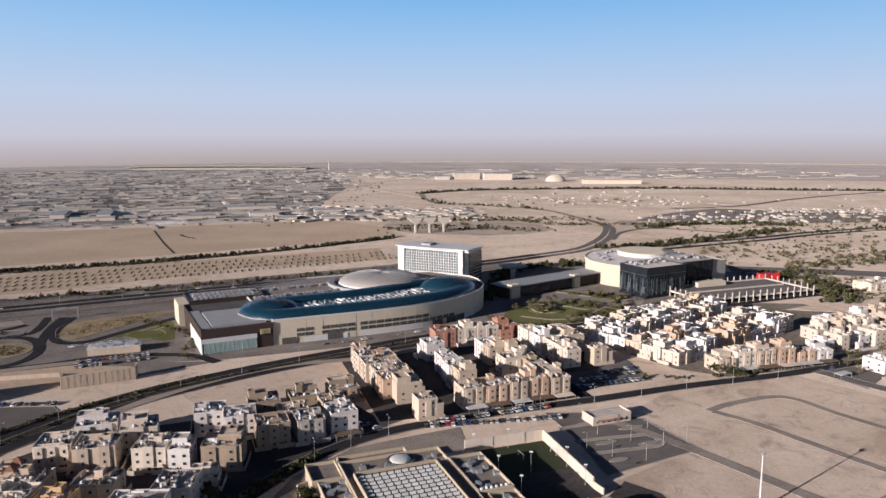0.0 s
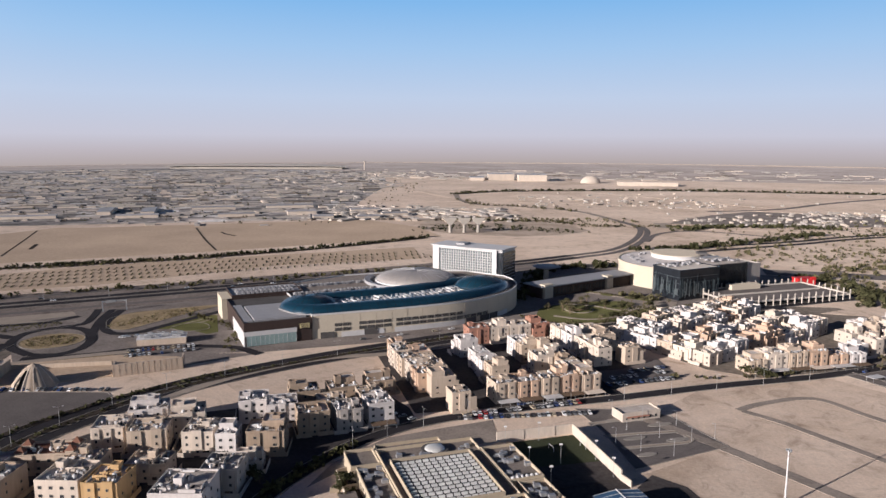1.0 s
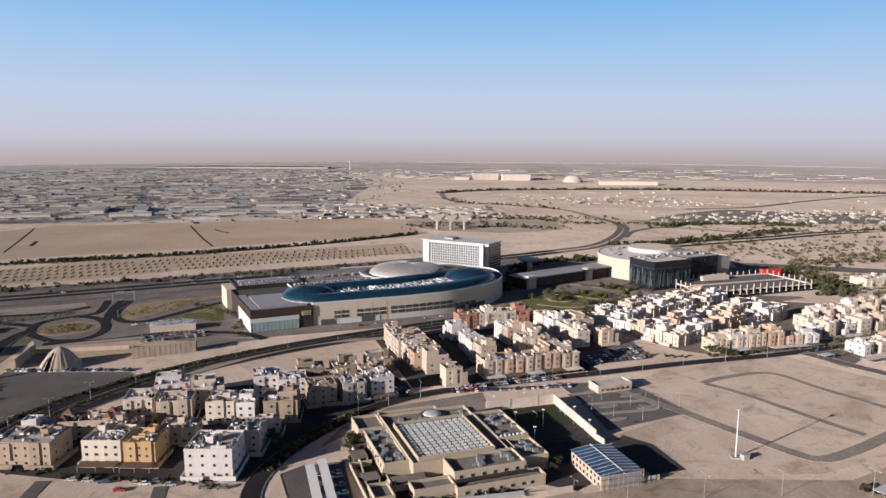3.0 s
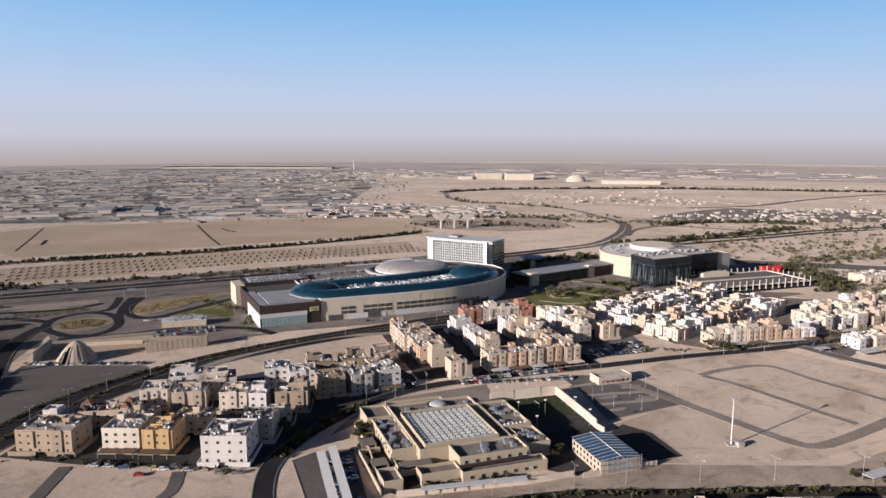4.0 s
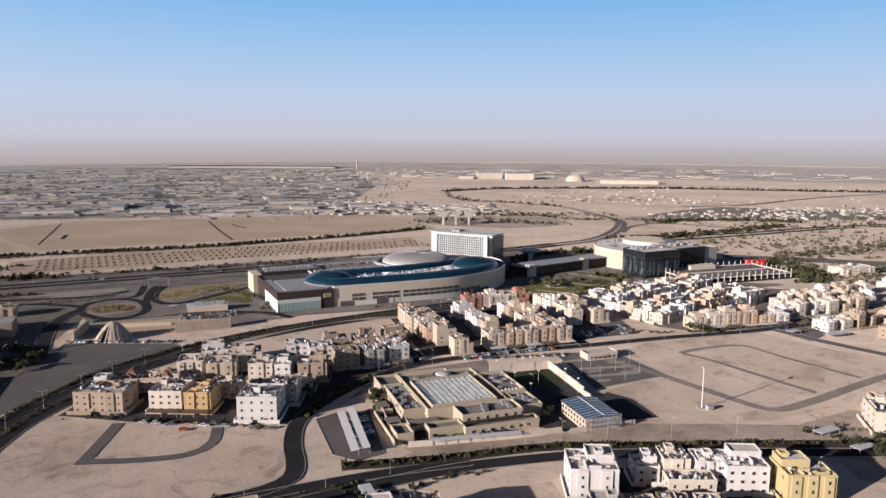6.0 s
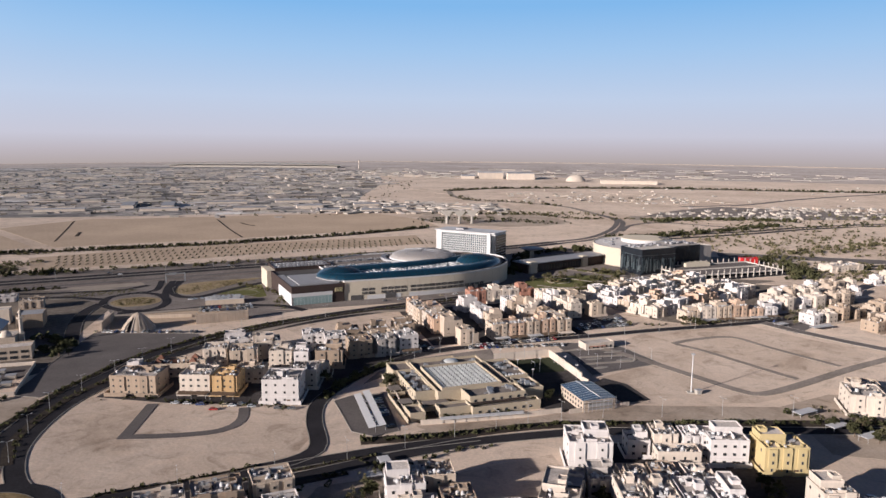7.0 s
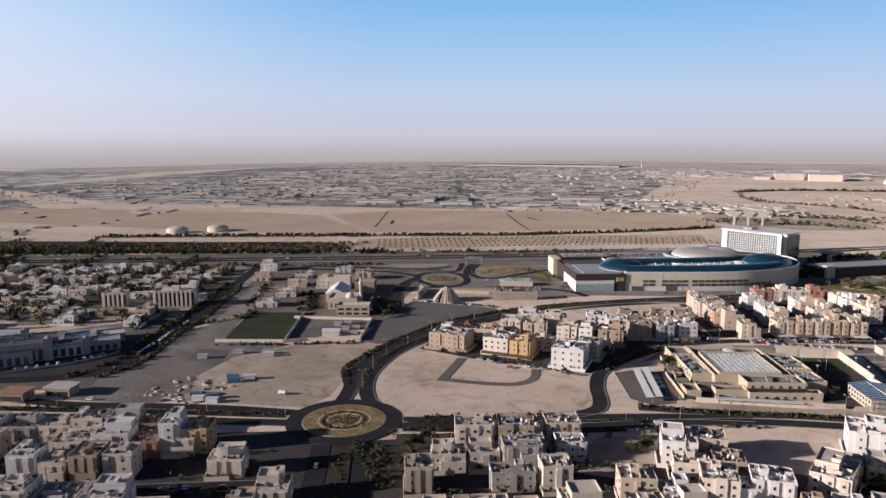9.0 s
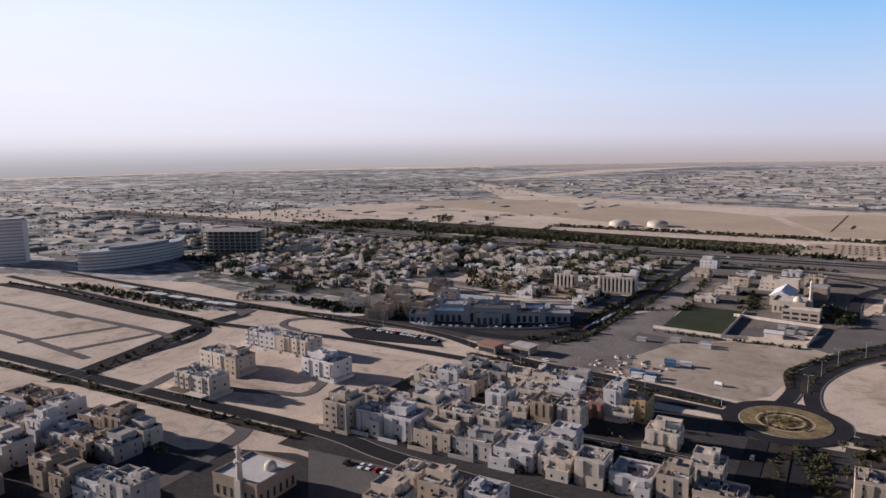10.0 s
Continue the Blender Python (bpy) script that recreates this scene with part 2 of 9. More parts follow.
# ---- mesh building ----
class Mb:
    """Collects faces of several materials for one mesh."""

    def __init__(self):
        self.v, self.f, self.m = [], [], []

    def add(self, verts, faces, mi=0):
        o = len(self.v)
        self.v += verts
        self.f += [tuple(i + o for i in q) for q in faces]
        self.m += [mi] * len(faces)
        return self

    def box(self, x0, x1, y0, y1, z0, z1, mi=0):
        v = [(x0, y0, z0), (x1, y0, z0), (x1, y1, z0), (x0, y1, z0), (x0, y0, z1), (x1, y0, z1), (x1, y1, z1), (x0, y1, z1)]
        return self.add(v, [(0, 3, 2, 1), (4, 5, 6, 7), (0, 1, 5, 4), (1, 2, 6, 5), (2, 3, 7, 6), (3, 0, 4, 7)], mi)

    def ring(self, x0, x1, y0, y1, z0, z1, t, mi=0):
        """A wall of thickness t round a rectangle."""
        o = [(x0, y0), (x1, y0), (x1, y1), (x0, y1)]
        i = [(x0 + t, y0 + t), (x1 - t, y0 + t), (x1 - t, y1 - t), (x0 + t, y1 - t)]
        v = [(x, y, z) for z in (z0, z1) for x, y in o + i]
        f = []
        for k in range(4):
            j = (k + 1) % 4
            f += [(k, j, j + 8, k + 8), (j + 4, k + 4, k + 12, j + 12), (k + 8, j + 8, j + 12, k + 12), (k, k + 4, j + 4, j)]
        return self.add(v, f, mi)

    def prism(self, poly, z0, z1, mi=0, taper=1.0):
        n = len(poly)
        cx, cy = sum(p[0] for p in poly) / n, sum(p[1] for p in poly) / n
        v = [(x, y, z0) for x, y in poly] + [(cx + (x - cx) * taper, cy + (y - cy) * taper, z1) for x, y in poly]
        return self.add(v, [tuple(range(n, 2 * n)), tuple(range(n - 1, -1, -1))] + [(i, (i + 1) % n, (i + 1) % n + n, i + n) for i in range(n)], mi)

    def cyl(self, x, y, z0, z1, r0, r1=None, n=12, mi=0):
        r1 = r0 if r1 is None else r1
        a = [2 * math.pi * i / n for i in range(n)]
        v = [(x + r0 * math.cos(t), y + r0 * math.sin(t), z0) for t in a] + [(x + r1 * math.cos(t), y + r1 * math.sin(t), z1) for t in a]
        return self.add(v, [tuple(range(n, 2 * n)), tuple(range(n - 1, -1, -1))] + [(i, (i + 1) % n, (i + 1) % n + n, i + n) for i in range(n)], mi)

    def dome(self, x, y, z, rx, ry, h, n=32, rings=8, mi=0, turn=0.0):
        v, f = [], []
        c, s = math.cos(turn), math.sin(turn)
        for j in range(rings):
            e = math.pi / 2 * j / rings
            for i in range(n):
                t = 2 * math.pi * i / n
                px, py = rx * math.cos(e) * math.cos(t), ry * math.cos(e) * math.sin(t)
                v.append((x + px * c - py * s, y + px * s + py * c, z + h * math.sin(e)))
        v.append((x, y, z + h))
        for j in range(rings - 1):
            f += [(j * n + i, j * n + (i + 1) % n, (j + 1) * n + (i + 1) % n, (j + 1) * n + i) for i in range(n)]
        f += [((rings - 1) * n + i, (rings - 1) * n + (i + 1) % n, rings * n) for i in range(n)]
        return self.add(v, f, mi)

    def beam(self, a, b, w, mi=0):
        """A square bar from a to b."""
        a, b = Vector(a), Vector(b)
        d = (b - a).normalized()
        s = d.cross(Vector((0, 0, 1)) if abs(d.z) < 0.9 else Vector((1, 0, 0))).normalized() * w / 2
        t = d.cross(s).normalized() * w / 2
        v = [tuple(p + x) for p in (a, b) for x in (s + t, t - s, -s - t, s - t)]
        return self.add(v, [(0, 1, 2, 3), (7, 6, 5, 4)] + [(i, i + 4, (i + 1) % 4 + 4, (i + 1) % 4) for i in range(4)], mi)

    def sweep(self, path, prof, closed=False, mi=0):
        """Sweeps a profile of (sideways, up) along a path of (x, y, z)."""
        n, p = len(path), len(prof)
        v, f = [], []
        for i, (x, y, z) in enumerate(path):
            a = path[(i - 1) % n] if closed or i else path[i]
            b = path[(i + 1) % n] if closed or i < n - 1 else path[i]
            dx, dy = b[0] - a[0], b[1] - a[1]
            q = math.hypot(dx, dy) or 1
            nx, ny = -dy / q, dx / q
            v += [(x + nx * s, y + ny * s, z + u) for s, u in prof]
        for i in range(n if closed else n - 1):
            j = (i + 1) % n
            f += [(i * p + k, j * p + k, j * p + k + 1, i * p + k + 1) for k in range(p - 1)]
        return self.add(v, f, mi)

    def mesh(self, name, mats, smooth=False):
        me = bpy.data.meshes.new(name)
        me.from_pydata(self.v, [], self.f)
        for m in mats if isinstance(mats, (list, tuple)) else [mats]:
            me.materials.append(m)
        me.polygons.foreach_set("material_index", self.m)
        if smooth:
            me.polygons.foreach_set("use_smooth", [True] * len(self.f))
        me.update()
        return me


def part(name, mb, mats, parent=None, label="", smooth=False, m=None):
    me = mb if isinstance(mb, bpy.types.Mesh) else mb.mesh(name, mats, smooth)
    ob = new(name, me)
    if parent:
        ob.parent = parent
    if m is not None:
        ob.matrix_basis = m
    return tagged(ob, label)


def thing(name, m, label, category, group="", kind=""):
    ob = new(name)
    ob.empty_display_size = 1
    ob.matrix_basis = m
    return tagged(ob, label, category, group, kind)


def curve_pts(pts, step=6.0):
    """A smooth line through a few plan points."""
    p = [Vector(q[:2]) for q in pts]
    p = [2 * p[0] - p[1]] + p + [2 * p[-1] - p[-2]]
    out = []
    for i in range(1, len(p) - 2):
        n = max(2, int((p[i + 1] - p[i]).length / step))
        for j in range(n):
            t = j / n
            a, b, c, d = p[i - 1], p[i], p[i + 1], p[i + 2]
            out.append(0.5 * (2 * b + (c - a) * t + (2 * a - 5 * b + 4 * c - d) * t * t + (3 * b - a - 3 * c + d) * t ** 3))
    return [(q.x, q.y) for q in out + [p[-2]]]


LEVEL = [0.02]


def level():
    """Each flat sheet lies a little above the one before."""
    LEVEL[0] += 0.002
    return LEVEL[0]


def patch(name, poly, mat, label, category, z=None, lip=None):
    """A sheet of surfacing on the ground, with a kerb round it if lip is given."""
    z = z or level()
    ob = part(name, Mb().prism(poly, -0.2, z), mat)
    tagged(ob, label, category, "", "structure")
    if lip:
        path = [(x, y, 0) for x, y in poly]
        part("kerb", Mb().sweep(path, [(-0.2, 0), (-0.2, z + 0.16), (0.2, z + 0.16), (0.2, 0)], True), lip, ob)
    return ob


def road(pts, width, label, mat=None, kerb=True, dashes=False, z=None, name="road"):
    z = z or level()
    line = curve_pts(pts)
    ob = part(name, Mb().sweep([(x, y, 0) for x, y in line], [(width / 2, -0.2), (width / 2, z), (-width / 2, z), (-width / 2, -0.2)]), mat or ASPHALT)
    tagged(ob, label, name, "", "structure")
    if kerb:
        for s in (-1, 1):
            c = s * (width / 2 + 0.2)
            part("kerb", Mb().sweep([(x, y, 0) for x, y in line], [(c + 0.2, 0), (c + 0.2, z + 0.13), (c - 0.2, z + 0.13), (c - 0.2, 0)]), KERB, ob)
    if dashes:
        mb = Mb()
        for i in range(0, len(line) - 1, 2):
            (x0, y0), (x1, y1) = line[i], line[i + 1]
            x1, y1 = x0 + (x1 - x0) * 0.6, y0 + (y1 - y0) * 0.6
            mb.sweep([(x0, y0, z + 0.006), (x1, y1, z + 0.006)], [(0.12, 0), (-0.12, 0)])
        part("lane_marking", mb, LINE, ob)
    return ob


def leaf_cloud(centres, radii, per, size, rng, flat=0.75):
    """Many small leaf cards in lumps: returns (verts, faces)."""
    c = np.repeat(np.asarray(centres, float), per, axis=0)
    r = np.repeat(np.asarray(radii, float), per)
    n = len(c)
    d = rng.normal(size=(n, 3))
    d /= np.linalg.norm(d, axis=1, keepdims=True)
    p = c + d * (r * rng.uniform(0.35, 1.0, n))[:, None] * np.array([1, 1, flat])
    a = rng.normal(size=(n, 3))
    a /= np.linalg.norm(a, axis=1, keepdims=True)
    b = np.cross(a, rng.normal(size=(n, 3)))
    b /= np.linalg.norm(b, axis=1, keepdims=True)
    s = (r * size * rng.uniform(0.6, 1.3, n))[:, None]
    v = np.stack([p - a * s - b * s * 0.5, p + a * s - b * s * 0.3, p + a * s * 0.7 + b * s * 0.6, p - a * s * 0.6 + b * s * 0.5], 1).reshape(-1, 3)
    v[:, 2] = np.maximum(v[:, 2], 0.02)
    return v.tolist(), np.arange(4 * n).reshape(-1, 4).tolist()


def scrub(name, centres, radii, label, category, leaves=1, per=14, seed=1, size=0.5, flat=0.75):
    """Uncountable planting as one object."""
    rng = np.random.default_rng(seed)
    ob = part(name, Mb().add(*leaf_cloud(centres, radii, per, size, rng, flat)), LEAVES[leaves])
    return tagged(ob, label, category, "", "stuff")


def belt(pts, width, gap, r, seed, leaves=1, label="dusty shrubs and small trees along the road", per=14, holes=0.15):
    rnd = random.Random(seed)
    cs, rs = [], []
    line = curve_pts(pts, gap)
    for x, y in line:
        if rnd.random() < holes:
            continue
        k = r * rnd.uniform(0.5, 1.3)
        cs.append((x + rnd.uniform(-1, 1) * width / 2, y + rnd.uniform(-1, 1) * width / 2, k * 0.6))
        rs.append(k)
    return scrub("shrubs", cs, rs, label, "shrubs", leaves, per, seed)


# ---- ground and distance ----
def ground():
    mb = Mb()
    n, rings = 96, [60, 200, 500, 1000, 2000, 3300, 4790]
    v = [(0.0, 300.0, 0.0)] + [(r * math.cos(2 * math.pi * i / n), 0 + r * math.sin(2 * math.pi * i / n), 0.0) for r in rings for i in range(n)]
    v[0] = (0.0, 0.0, 0.0)
    f = [(0, 1 + i, 1 + (i + 1) % n) for i in range(n)]
    for j in range(len(rings) - 1):
        a, b = 1 + j * n, 1 + (j + 1) * n
        f += [(a + i, b + i, b + (i + 1) % n, a + (i + 1) % n) for i in range(n)]
    ob = part("ground", mb.add(v, f), GROUND)
    return tagged(ob, "pale dusty desert ground reaching the horizon", "ground", "", "structure")


def far_haze():
    """The dusty sky low over the horizon: pale brown dust, then mauve, then blue; whiter towards the sun."""
    m = bpy.data.materials.new("distant_haze")
    m.use_nodes = True
    nt = m.node_tree
    n, k = nt.nodes, nt.links.new
    n.remove(n["Principled BSDF"])
    geo, sep = n.new("ShaderNodeNewGeometry"), n.new("ShaderNodeSeparateXYZ")
    k(geo.outputs["Position"], sep.inputs[0])
    r = n.new("ShaderNodeMapRange")
    r.inputs["From Min"].default_value, r.inputs["From Max"].default_value = -20, 1000
    k(sep.outputs["Z"], r.inputs["Value"])

    def ramp(stops):
        q = n.new("ShaderNodeValToRGB")
        while len(q.color_ramp.elements) < len(stops):
            q.color_ramp.elements.new(0.5)
        for e, (p, c) in zip(q.color_ramp.elements, stops):
            e.position, e.color = p, (*c, 1)
        k(r.outputs[0], q.inputs[0])
        return q.outputs[0]
    away = ramp(HAZE_AWAY)
    sunward = ramp(HAZE_SUNWARD)
    dot = n.new("ShaderNodeVectorMath")
    dot.operation = "DOT_PRODUCT"
    flat = Vector((SUN_FROM.x, SUN_FROM.y)).normalized() / 4780
    dot.inputs[1].default_value = (flat.x, flat.y, 0)
    k(geo.outputs["Position"], dot.inputs[0])
    fac = n.new("ShaderNodeMapRange")
    fac.interpolation_type = "SMOOTHSTEP"
    fac.inputs["From Min"].default_value, fac.inputs["From Max"].default_value = -0.15, 0.72
    k(dot.outputs["Value"], fac.inputs["Value"])
    mix = n.new("ShaderNodeMix")
    mix.data_type = "RGBA"
    k(fac.outputs[0], mix.inputs["Factor"]), k(away, mix.inputs["A"]), k(sunward, mix.inputs["B"])
    em = n.new("ShaderNodeEmission")
    em.inputs["Strength"].default_value = HAZE_GLOW
    k(mix.outputs["Result"], em.inputs["Color"])
    k(em.outputs[0], n["Material Output"].inputs["Surface"])
    c = 128
    v = [(math.cos(2 * math.pi * i / c) * (3900 if 32 < i < 96 else 4780), 4780 * math.sin(2 * math.pi * i / c), z) for z in (-20, 1500) for i in range(c)]
    ob = part("backdrop", Mb().add(v, [(i, (i + 1) % c, (i + 1) % c + c, i + c) for i in range(c)]), m)
    ob.visible_shadow = False
    return tagged(ob, "dusty sky low over the horizon", "backdrop", "", "structure")


HAZE_GLOW = 0.66
HAZE_AWAY = [(0.0, (0.404, 0.335, 0.296)), (0.10, (0.495, 0.44, 0.449)), (0.19, (0.556, 0.54, 0.592)), (0.42, (0.505, 0.58, 0.697)), (0.72, (0.353, 0.53, 0.735)), (1.0, (0.222, 0.45, 0.726))]
HAZE_SUNWARD = [(0.0, (0.343, 0.31, 0.306)), (0.06, (0.414, 0.385, 0.382)), (0.115, (0.545, 0.51, 0.506)), (0.16, (0.687, 0.64, 0.640)), (0.22, (0.768, 0.73, 0.745)), (0.42, (0.808, 0.79, 0.812)), (0.72, (0.788, 0.81, 0.850)), (1.0, (0.687, 0.76, 0.840))]
ground()
far_haze()

# ---- roads and surfacing ----
GA = radians(29)
RB = (-190.0, 185.0)


def loc(a, b):
    """Plan of the quarter round the roundabout: a along its main road, b across it."""
    return (RB[0] + a * math.cos(GA) - b * math.sin(GA), RB[1] + a * math.sin(GA) + b * math.cos(GA))


def locs(*ab):
    return [loc(a, b) for a, b in ab]


# building plots of levelled sand
patch("sand_plot", [(-200, 226), (-191, 217), (-175, 211), (-157, 213), (-127, 229), (-97, 246), (-87, 257), (-85, 272), (-91, 291), (-96, 315), (-129, 313), (-179, 317), (-216, 318), (-220, 302), (-215, 261), (-208, 240)], SAND, "bare levelled sand plot with tyre tracks inside the road loop", "sand plot")
patch("sand_plot", [(84, 440), (125, 484), (205, 510), (268, 436), (212, 384), (160, 347), (140, 362), (108, 402)], SAND, "wide bare sand plot crossed by unpaved tracks", "sand plot")
patch("sand_plot", [(60, 366), (75, 328), (150, 335), (196, 360), (160, 346), (140, 361), (108, 401)], SAND, "open sand lot round the floodlight mast", "sand plot")
patch("sand_plot", [(-52, 290), (-30, 282), (34, 300), (90, 305), (160, 311), (168, 330), (76, 327), (20, 305), (-36, 290)], TRODDEN, "strip of trodden sand between the school wall and the road", "sand plot")
patch("sand_plot", [(-74, 264), (-30, 286), (-44, 298), (-66, 322), (-82, 320), (-84, 285)], SAND, "sand verge round the covered car park", "sand plot")
patch("sand_plot", [(-222, 196), (-300, 172), (-316, 186), (-325, 240), (-285, 312), (-252, 318), (-244, 312), (-243, 285), (-240, 262), (-226, 238), (-219, 216)], TRODDEN, "bare sand lot beside the roundabout", "sand plot")
patch("sand_plot", locs((-205, -98), (-205, 12), (-345, 12), (-345, -98)), SAND, "sand plots between scattered new houses", "sand plot")
patch("sand_plot", locs((-147, -124), (-300, -122), (-300, -150), (-190, -152)), SAND, "bare sand corner plot beside the mosque", "sand plot")
patch("sand_plot", locs((-352, -98), (-620, -96), (-600, 20), (-352, -10)), SAND, "undeveloped sand plots between the estate roads", "sand plot")
patch("sand_plot", [(-860, -150), (-760, -100), (-622, -42), (-572, -16), (-541, -12), (-522, -26), (-500, -60), (-475, -105), (-540, -150), (-640, -200), (-800, -240)], SAND, "pale levelled plots on the town's edge", "sand plot")
patch("sand_plot", [(-150, 505), (-90, 535), (-72, 528), (-66, 470), (-96, 452), (-122, 438), (-150, 470)], SAND, "sandy verge beside the parade of houses", "sand plot")
patch("sand_plot", [(-30, 232), (30, 262), (34, 246), (22, 222), (-10, 214)], SAND, "empty sand plot between houses", "sand plot")
patch("sand_plot", [(-70, 224), (-36, 238), (-46, 206), (-60, 204)], SAND, "empty sand plot between houses", "sand plot")
patch("sand_plot", [(140, 250), (210, 262), (240, 230), (150, 196)], SAND, "empty sand plot between houses", "sand plot")

# yards and streets inside the building blocks, lane shade put into their colour
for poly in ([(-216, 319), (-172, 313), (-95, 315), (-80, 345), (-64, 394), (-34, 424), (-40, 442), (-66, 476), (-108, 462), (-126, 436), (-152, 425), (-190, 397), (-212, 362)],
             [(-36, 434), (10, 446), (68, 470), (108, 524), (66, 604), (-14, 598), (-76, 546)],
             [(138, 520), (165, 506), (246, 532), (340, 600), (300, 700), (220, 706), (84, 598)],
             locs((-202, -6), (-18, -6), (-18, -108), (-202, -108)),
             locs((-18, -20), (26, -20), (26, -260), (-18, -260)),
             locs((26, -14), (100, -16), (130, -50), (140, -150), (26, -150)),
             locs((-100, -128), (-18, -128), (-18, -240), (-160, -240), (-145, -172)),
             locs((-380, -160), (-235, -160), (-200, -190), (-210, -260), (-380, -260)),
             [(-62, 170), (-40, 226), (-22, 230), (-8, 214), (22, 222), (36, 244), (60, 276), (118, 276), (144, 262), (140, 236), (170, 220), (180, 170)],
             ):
    patch("yard", poly, SUBURB if poly[0] == (138, 520) else YARD_SHADE, "dusty paving between the houses, lane shade in its dark colour", "paving")
patch("sand_plot", [(160, 330), (196, 352), (260, 345), (260, 300), (200, 262), (160, 270)], TRODDEN, "trodden sand with sheds and shrubs behind the houses", "sand plot")
patch("yard", [(-272, 374), (-296, 440), (-320, 548), (-440, 606), (-560, 600), (-470, 440), (-410, 350), (-390, 345), (-352, 364), (-318, 300), (-300, 302)], SUBURB, "dusty ground round the mosque and its yards", "paving")
patch("suburb_ground", [(-408, 210), (-400, 300), (-470, 450), (-560, 590), (-900, 420), (-1300, 260), (-1700, 60), (-3700, -700), (-3400, -1800), (-1500, -700), (-960, -180), (-740, 30), (-610, 66), (-490, 108), (-430, 150)], CITY, "dusty yards, gardens and roofs of the western suburb", "ground")
patch("suburb_ground", [(-1750, 90), (-1500, 230), (-1460, 660), (-1400, 900), (-2100, 1250), (-2500, 2200), (-3200, 2200), (-3780, 900), (-3780, -660)], CITY, "patchwork of far town blocks and yards", "ground")
patch("suburb_ground", [(-2100, 1270), (-1400, 1060), (-760, 1200), (-221, 1360), (-300, 1700), (-330, 2400), (-500, 3300), (-1400, 3700), (-2400, 3000)], CITY, "patchwork of far industrial yards", "ground")
# shade among the suburb's trees and walls comes from this ground colour
patch("suburb_ground", [(-424, 340), (-480, 455), (-560, 592), (-700, 520), (-1150, 300), (-1180, 60), (-740, 40), (-600, 110), (-520, 190), (-520, 270), (-470, 318)], WESTCITY, "gardens, yards and walls of the western suburb, shade in their dark tones", "ground")
# dark sheet under the thickets: planted soil plus painted tree shade
patch("thicket_ground", [(-1200, 325), (-998, 415), (-800, 506), (-600, 612), (-520, 656), (-500, 690), (-560, 730), (-740, 650), (-990, 545), (-1200, 440)], MULCH, "soil under roadside thickets, tree shade put into its dark colour", "planted ground")
patch("far_plain", [(-500, 2900), (400, 2800), (1500, 2500), (2600, 2300), (4200, 1500), (3900, 2600), (2500, 3950), (900, 4620), (-560, 4650)], HAZEPLAIN, "grey-brown plain towards the horizon, haze put into its colour", "ground")
patch("dark_waste_ground", [(160, 1222), (110, 1165), (40, 1140), (-60, 1165), (-120, 1230), (-110, 1380), (-40, 1425), (60, 1390), (130, 1310)], TRODDEN, "trodden waste ground round the flyover piers", "ground")
patch("waste_ground", [(300, 1340), (420, 1480), (530, 1570), (620, 1530), (760, 1480), (900, 1500), (900, 1400), (700, 1310), (480, 1290)], JUNCTION, "grey gravel storage ground on the plain", "ground")
patch("yard", [(-524, 76), (-440, 128), (-380, 152), (-368, 176), (-366, 198), (-396, 268), (-440, 260), (-500, 150)], YARD_SHADE, "dark paved forecourt of the palace", "paving")
patch("parking_lot", [(-402, 292), (-386, 345), (-436, 460), (-462, 425), (-425, 332)], TRACK, "dusty grey lot beside the avenue", "parking lot")
patch("yard", [(-300, 165), (-350, 150), (-368, 178), (-366, 215), (-395, 276), (-388, 345), (-352, 281), (-318, 296), (-302, 288), (-318, 250), (-312, 210), (-296, 190)], JUNCTION, "dusty trampled ground round the rubble yard", "yard")
# shade round the mosque, put into the ground colour
patch("yard", [(-314, -52), (-322, -68), (-370, -90), (-450, -122), (-490, -190), (-300, -150), (-190, -70), (-230, 0), (-290, -26)], YARD_SHADE, "ground round the mosque, shade put into its dark colour", "paving")
patch("far_plain", [(-500, 3300), (-560, 4700), (-1500, 4500), (-2700, 3600), (-3400, 2200), (-2500, 2200), (-2400, 3000), (-1400, 3700)], HAZEPLAIN, "grey-brown plain towards the horizon, haze put into its colour", "ground")
patch("sand_plot", [(-616, 159), (-648, 192), (-646, 214), (-605, 228), (-541, 246), (-500, 268), (-470, 300), (-450, 296), (-480, 250), (-500, 232), (-547, 218), (-551, 183)], SAND, "bare sand round an oval track", "sand plot")
patch("sand_plot", [(-648, 249), (-595, 251), (-510, 288), (-470, 312), (-489, 328), (-530, 300), (-609, 287)], SAND, "bare sandy plots before the flats", "sand plot")
patch("pond", [(-552, 202), (-546, 214), (-528, 224), (-507, 233), (-492, 226), (-504, 206), (-530, 198)], WATER, "still green-grey pond behind the palace", "pond")
patch("parking_lot", [(-427, 248), (-444, 286), (-413, 301), (-394, 250)], ASPHALT_OLD, "dark asphalt car park beside the avenue", "parking lot")
patch("parking_lot", [(-452, 76), (-484, 78), (-476, 98), (-422, 128), (-398, 118)], ASPHALT, "broad dark asphalt car park beside the main road", "parking lot")
# shade before the house row, put into the paving colour
patch("yard", locs((-205, -104), (-18, -104), (-18, -132), (-205, -132)), YARD_SHADE, "paving in front of the houses, shade put into its dark colour", "paving")
# garden shade laid down as a sheet of dark soil colour
patch("lawn", [(-172, 167), (-158, 173), (-136, 135), (-150, 128)], MULCH, "garden soil beside the street, shade put into its dark colour", "garden")
patch("yard", [(-330, 540), (-430, 600), (-310, 668), (-200, 712), (-250, 650), (-186, 530), (-150, 532), (-196, 498), (-232, 500), (-292, 488)], JUNCTION, "dusty verges of the road junction", "paving")
